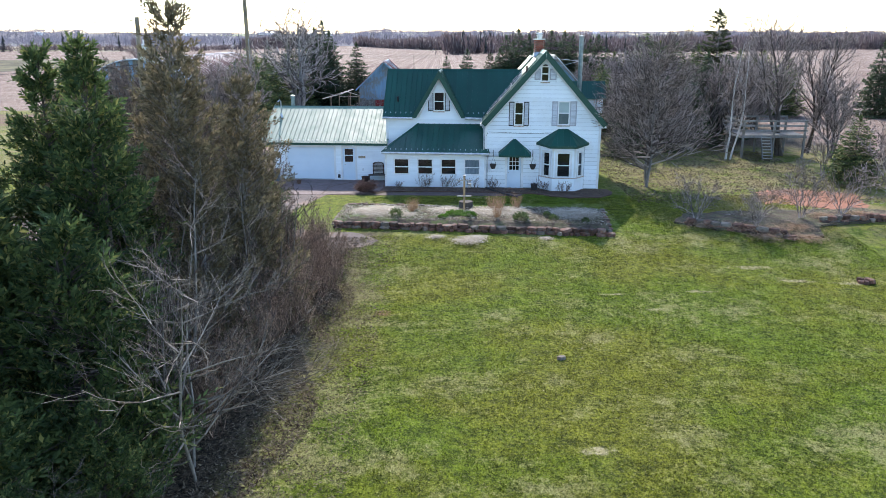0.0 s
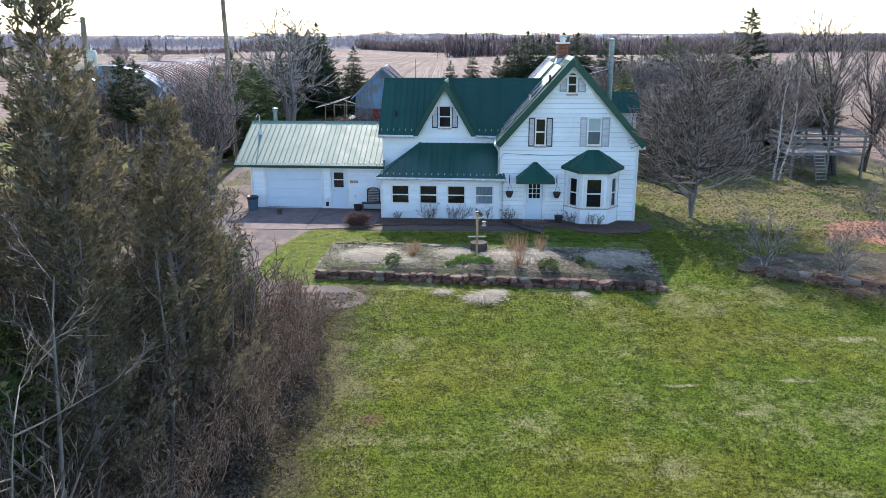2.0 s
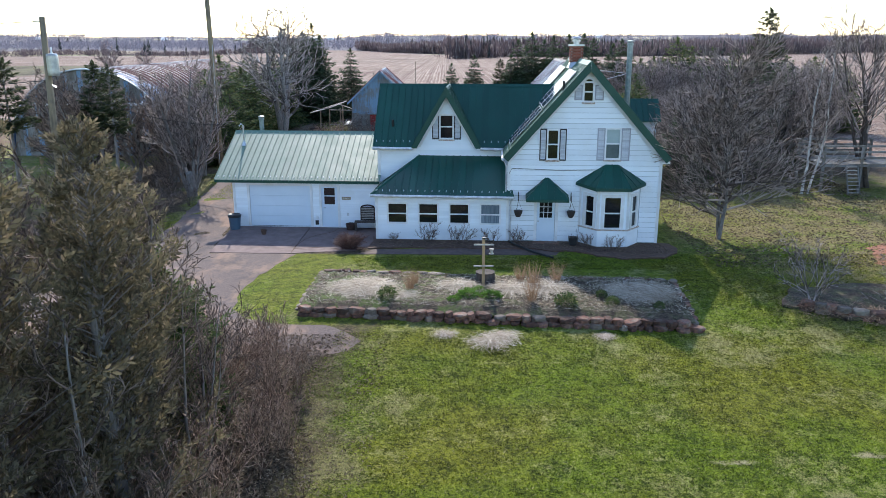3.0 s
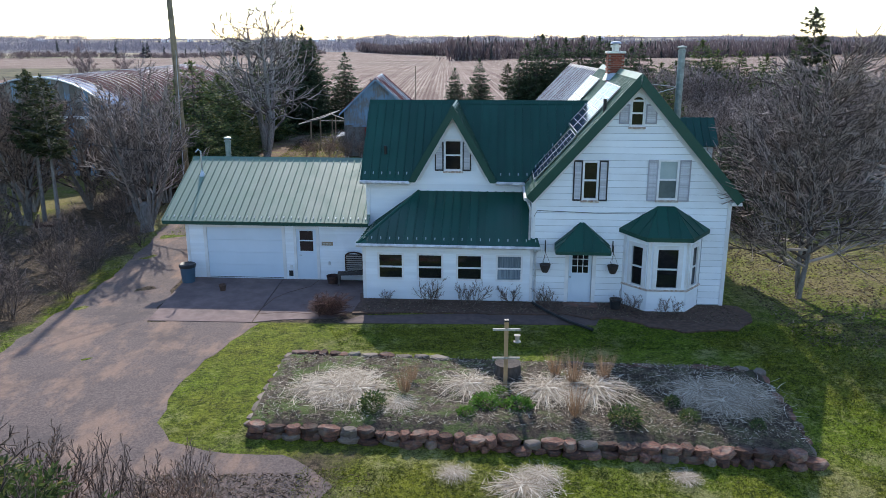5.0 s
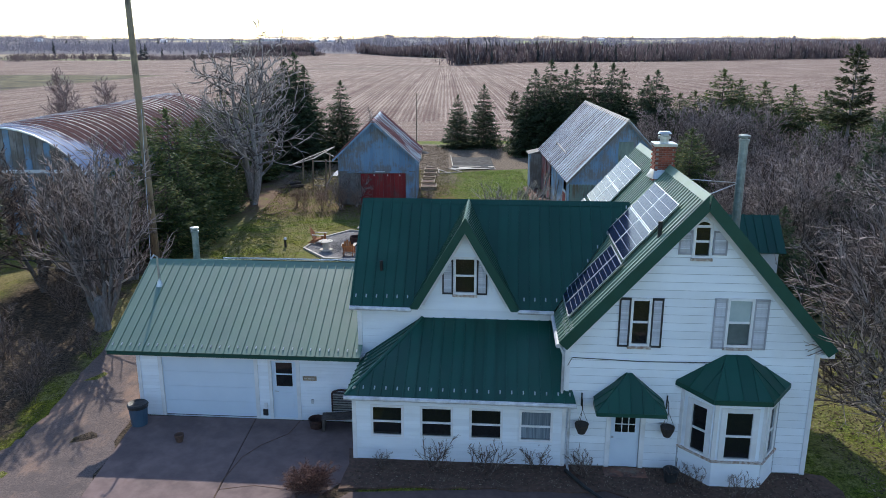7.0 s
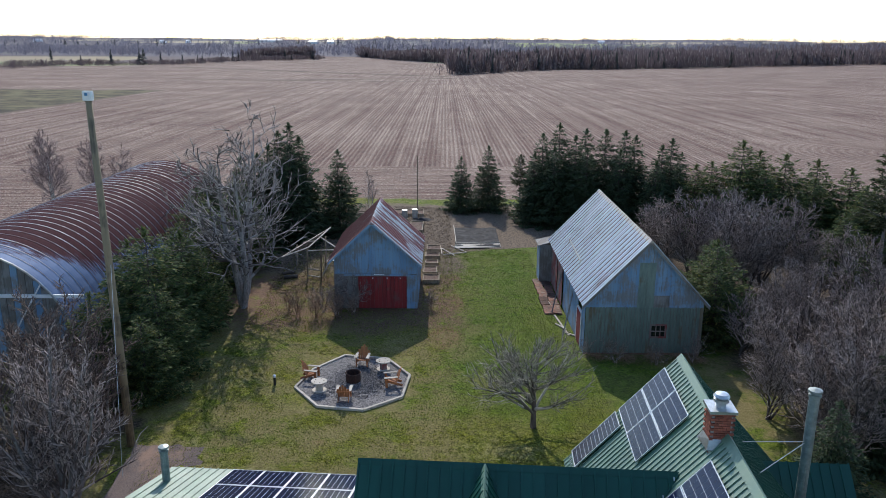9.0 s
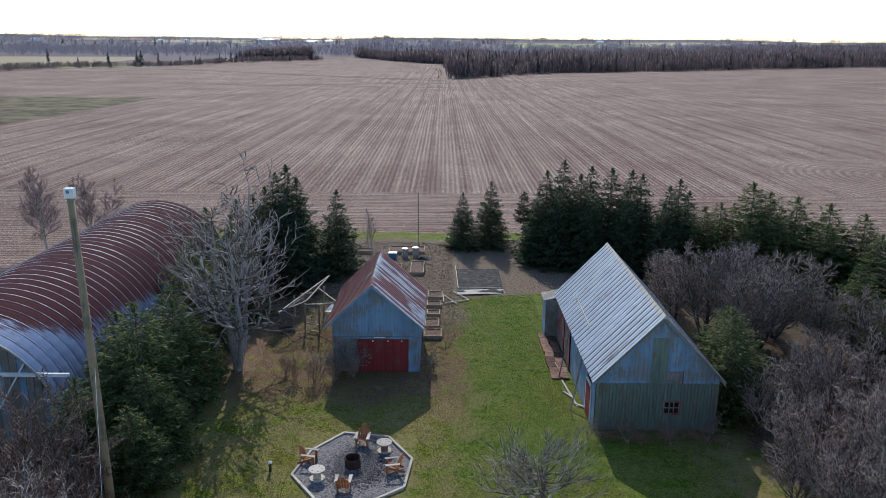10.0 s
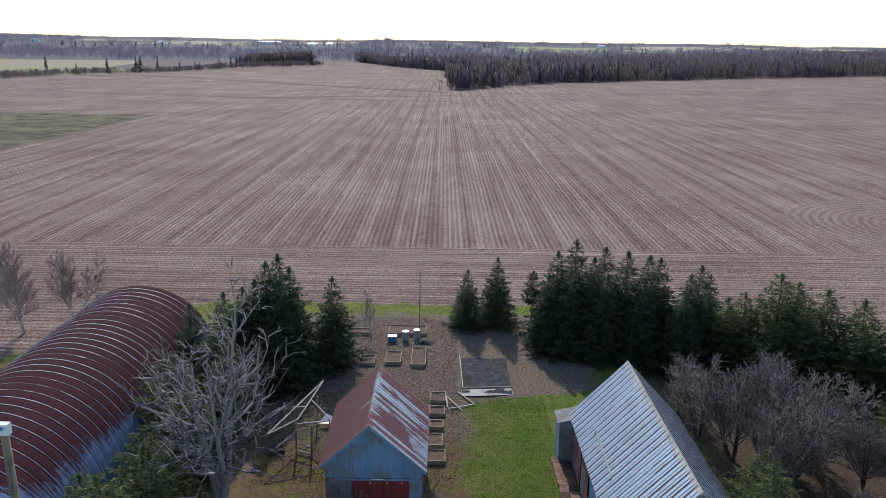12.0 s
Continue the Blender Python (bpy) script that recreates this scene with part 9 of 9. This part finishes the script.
# ======================= ground cover =======================
def scatter_blades(name, count, inside, bounds, length, width, mat, label, category, seed, flat=0.5, top=ground_z):
    """Short blades all over an area, in one mesh."""
    r = np.random.default_rng(seed)
    x = r.uniform(bounds[0], bounds[1], count)
    y = r.uniform(bounds[2], bounds[3], count)
    k = inside(x, y)
    x, y = x[k], y[k]
    n = len(x)
    p = np.stack([x, y, top(x, y) - 0.005], 1)
    d = unit(np.stack([r.normal(0, flat, n), r.normal(0, flat, n), np.ones(n)], 1))
    sd = unit(np.cross(d, r.normal(0, 1, (n, 3))))
    L = length * r.uniform(0.5, 1.4, n)
    v = np.stack([p - sd * (width * 0.5), p + sd * (width * 0.5), p + d * L[:, None]], 1).reshape(-1, 3)
    f = np.arange(n)[:, None] * 3 + np.arange(3)
    return single(name, mesh_np(name, v, f, mat), None, label, category, kind="stuff")


def on_lawn(x, y):
    bedm = (x > 5.0) & (x < 19.4) & (y > 37.2) & (y < 43.7)
    drive = (y > 35.5) & (x < 7.0 + (y - 36) * -0.6)
    house_m = (y > 45.6) & (x < 20.6)
    return ~bedm & ~drive & ~house_m & (x > 6.4 + 0.5 * np.sin(y * 0.9))


scatter_blades("lawn_grass", 420000, on_lawn, (6, 30, 14, 46), 0.055, 0.022, M["turf_blades"], "short spring grass, green with dry blades", "grass", 61, 0.8)


def back_lawn(x, y):
    octm = (x > 1.4) & (x < 7.8) & (y > 69.4) & (y < 76.5)
    shedm = (x > 1.8) & (x < 7.9) & (y > 84.5) & (y < 92.5)
    return ~octm & ~shedm & (x < 17.0 + 1.0 * (y < 76))


scatter_blades("yard_grass", 150000, back_lawn, (-3.5, 18, 58, 101), 0.07, 0.035, M["turf_blades"], "short grass of the back yard", "grass", 62, 0.8)


def litter_zone(x, y):
    return (x < 6.9 + 0.5 * np.sin(y * 0.7)) & (x > 3.0)


scatter_blades("leaf_litter", 60000, litter_zone, (3, 7.6, 14, 37), 0.09, 0.05, M["leaf_litter"], "brown leaf litter along the hedgerow", "leaf litter", 63, 2.5)
scatter_blades("leaf_litter", 9000, lambda x, y: x > 6.2 + 0.5 * np.sin(y * 0.7), (6.0, 8.6, 14, 37), 0.08, 0.04, M["leaf_litter"], "pale dead leaves blown onto the lawn's edge", "leaf litter", 69, 2.5)
scatter_blades("leaf_litter", 26000, lambda x, y: ~((x > 1.8) & (x < 8.0) & (y < 92.6)), (-4.0, 10.2, 88, 119), 0.13, 0.07, M["leaf_litter"], "dead leaves and chips between the garden beds", "leaf litter", 70, 2.5)
scatter_blades("leaf_litter", 26000, lambda x, y: x > 21.5, (21, 36, 44, 64), 0.11, 0.06, M["leaf_litter"], "brown fallen leaves under the trees", "leaf litter", 64, 2.5)


def bed_litter(x, y):
    f = (y - 38.5 + (x - 5.4) * 0.08) / 4.9
    return (f > 0.03) & (f < 0.97)


def bed_top(x, y):
    return ground_z(x, y) + 0.45 - 0.35 * np.clip((y - 38.0) / 5.0, 0, 1)


scatter_blades("bed_litter", 9000, bed_litter, (5.6, 18.6, 37.5, 43.4), 0.13, 0.013, M["straw"], "pale broken stalks strewn over the bed", "litter", 65, 3.0, bed_top)
scatter_blades("bed_litter", 4000, bed_litter, (5.6, 18.6, 37.5, 43.4), 0.09, 0.04, M["leaf_litter"], "brown leaves strewn over the bed", "litter", 66, 3.0, bed_top)
scatter_blades("mulch_litter", 6000, lambda x, y: y > 46.9 - 0.22 * np.clip(x - 14, 0, 5), (7.2, 20.2, 45.4, 48.2), 0.06, 0.03, M["leaf_litter"], "bark chips and leaves on the mulch", "litter", 67, 3.0, lambda x, y: ground_z(x, y) + 0.07)
scatter_blades("drive_litter", 24000, lambda x, y: np.abs(x + 4.3 + 0.4 * np.sin(y)) < 1.0 + 0.03 * (y - 46), (-7, 1, 42, 66), 0.06, 0.03, M["leaf_litter"], "brown leaves along the driveway's edge", "leaf litter", 68, 3.0)


# ======================= far woods =======================
def along_line(r, line, depth, count):
    """Random places in a band behind a line, kept off the far fields."""
    pts = np.array(line, float)
    seg = np.linalg.norm(np.diff(pts, axis=0), axis=1)
    d = r.uniform(0, seg.sum(), count)
    c = np.r_[0, np.cumsum(seg)]
    x, y = np.interp(d, c, pts[:, 0]) + r.normal(0, 3, count), np.interp(d, c, pts[:, 1]) + r.uniform(0, depth, count)
    keep = np.ones(count, bool)
    for x0, x1, y0, y1, _ in FAR_FIELDS:
        keep &= ~((x > x0 - 5) & (x < x1 + 5) & (y > y0 - 60) & (y < y1))
    return x[keep], y[keep]


def far_wood(name, line, depth, count, height, mat, label, seed, slim=0.2, k=26):
    """Far leafless trees along a line: each a trunk and a crown of thin twig sheaves."""
    r = np.random.default_rng(seed)
    x, y = along_line(r, line, depth, count)
    n = len(x)
    H = height * r.uniform(0.6, 1.15, n) * (1 + 0.15 * np.sin(x * 0.04 + seed))
    z = ground_z(x, y)
    R = H * slim * r.uniform(0.75, 1.3, n)
    az = r.uniform(0, 6.283, (n, k))
    q = r.uniform(0.0, 1, (n, k)) ** 0.5
    lift = r.uniform(0.12, 0.80, (n, k))
    rad = R[:, None] * q * np.sin(np.clip(lift * 1.15, 0, 1) * 2.7 + 0.35)
    base = np.stack([x[:, None] + rad * np.cos(az), y[:, None] + rad * np.sin(az), z[:, None] + H[:, None] * lift], -1)
    base[:, 0] = np.stack([x, y, z - 0.3], -1)
    step = H[:, None] * r.uniform(0.14, 0.30, (n, k))
    step[:, 0] = H * 0.85
    tip = base + np.stack([rad * np.cos(az) * 0.35, rad * np.sin(az) * 0.35, step], -1)
    w = H[:, None] * r.uniform(0.012, 0.035, (n, k))
    a2 = r.uniform(-0.6, 0.6, (n, k))
    side = np.stack([w * np.cos(a2), w * np.sin(a2), 0 * w], -1)
    v = np.stack([base - side, base + side, tip + side * 0.6, tip - side * 0.6], 2).reshape(-1, 3)
    f = np.arange(n * k)[:, None] * 4 + np.arange(4)
    return single(name, mesh_np(name, v, f, mat), None, label, "woods", kind="stuff")


def far_spruces(name, line, depth, count, height, mat, label, seed, slim=0.15):
    """Far conifers along a line: tiers of drooping flaps up to a spire."""
    r = np.random.default_rng(seed)
    x, y = along_line(r, line, depth, count)
    n, k = len(x), 44
    H = height * r.uniform(0.6, 1.15, n)
    z = ground_z(x, y)
    h = np.linspace(0.03, 0.93, k)[None] + r.normal(0, 0.02, (n, k))
    R = (H * slim * r.uniform(0.8, 1.3, n))[:, None] * (1.02 - h) ** 0.85 * r.uniform(0.6, 1.2, (n, k))
    az = r.uniform(0, 6.283, (n, k))
    c = np.stack([np.repeat(x[:, None], k, 1), np.repeat(y[:, None], k, 1), z[:, None] + H[:, None] * np.minimum(1.0, h + 0.13)], -1)
    low = z[:, None] + H[:, None] * h
    p = [np.stack([x[:, None] + R * np.cos(az + s), y[:, None] + R * np.sin(az + s), low], -1) for s in (-0.55, 0.55)]
    v = np.stack([c, *p], 2).reshape(-1, 3)
    return single(name, mesh_np(name, v, np.arange(n * k)[:, None] * 3 + np.arange(3), mat), None, label, "woods", kind="stuff")


M["far_spruce"] = foliage("far_spruce", (0.030, 0.036, 0.040), (0.060, 0.068, 0.066))
M["far_bare"] = foliage("far_bare", (0.085, 0.066, 0.072), (0.165, 0.128, 0.135), (0.27, 0.24, 0.23), 0.4)
# the farthest trees have distance haze put into their colour as pale blue-grey
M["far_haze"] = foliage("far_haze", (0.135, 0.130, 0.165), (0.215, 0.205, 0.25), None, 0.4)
WOOD = [(14, 560), (95, 685), (265, 865), (490, 990), (1040, 1190)]
HEDGE = [(-520, 520), (-309, 600), (-290, 760), (-255, 980), (-165, 1150)]
far_spruces("far_woods", WOOD, 60, 330, 17, M["far_spruce"], "dark spruce wood beyond the field", 71)
far_wood("far_woods", WOOD, 120, 3000, 15, M["far_bare"], "grey leafless wood beyond the field", 72, 0.2)
far_wood("far_woods", WOOD, 12, 500, 7, M["far_bare"], "leafless brush along the wood's edge", 80, 0.4)
far_wood("far_woods", HEDGE, 14, 800, 6.5, M["far_bare"], "leafless hedgerow beyond the field", 73, 0.45)
far_spruces("far_woods", HEDGE, 20, 24, 15, M["far_spruce"], "dark spruces in the far hedgerow", 74, 0.22)
far_spruces("far_woods", [(-352, 575), (-346, 577)], 4, 2, 19, M["far_spruce"], "tall dark spruce in the far hedgerow", 81, 0.28)
far_wood("far_woods", [(-260, 1080), (-195, 1210)], 60, 420, 14, M["far_bare"], "leafless copse at the field's far end", 79, 0.25)
far_spruces("far_woods", [(-255, 1100), (-195, 1220)], 50, 40, 15, M["far_spruce"], "dark spruces in the far copse", 82)
far_wood("far_woods", [(22, 1000), (-60, 1150), (-130, 1310)], 60, 700, 14, M["far_bare"], "leafless wood beside the long field", 83, 0.25)
far_wood("far_woods", [(22, 1010), (200, 1030), (500, 1200), (1000, 1500)], 380, 3600, 13, M["far_bare"], "leafless woods in the valley", 75, 0.3, 18)
far_spruces("far_woods", [(-140, 1330), (22, 1010), (500, 1200), (1000, 1500)], 380, 420, 14, M["far_spruce"], "dark spruces in the valley", 84, 0.2)
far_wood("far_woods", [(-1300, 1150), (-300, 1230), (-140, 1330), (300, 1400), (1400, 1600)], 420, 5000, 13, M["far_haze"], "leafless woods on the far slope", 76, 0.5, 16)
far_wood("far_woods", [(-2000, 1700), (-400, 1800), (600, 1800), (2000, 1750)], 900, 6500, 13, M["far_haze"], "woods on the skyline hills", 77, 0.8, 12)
far_spruces("far_woods", [(-1500, 1500), (-300, 1600), (600, 1650), (1600, 1650)], 500, 300, 12, M["far_spruce"], "dark woods on the far slope", 78, 0.3)
for x, y, w in ((-455, 2150, 60), (-310, 1960, 22), (-270, 1975, 16), (-1010, 2020, 18), (440, 2230, 18), (-700, 2030, 14), (-640, 2040, 10)):
    z = float(ground_z(x, y))
    far = thing("farm_building", "long pale roof of a far farm building", "building", (x, y, z), group="far farm buildings")
    part("wall", Geo().box((-w / 2, -6, -1), (w / 2, 6, 5)), M["white_siding"], far)
    part("roof", Geo().prism([(-w / 2, -7, 5), (-w / 2, 0, 8), (-w / 2, 7, 5)], (w, 0, 0)), M["aluminium"], far)
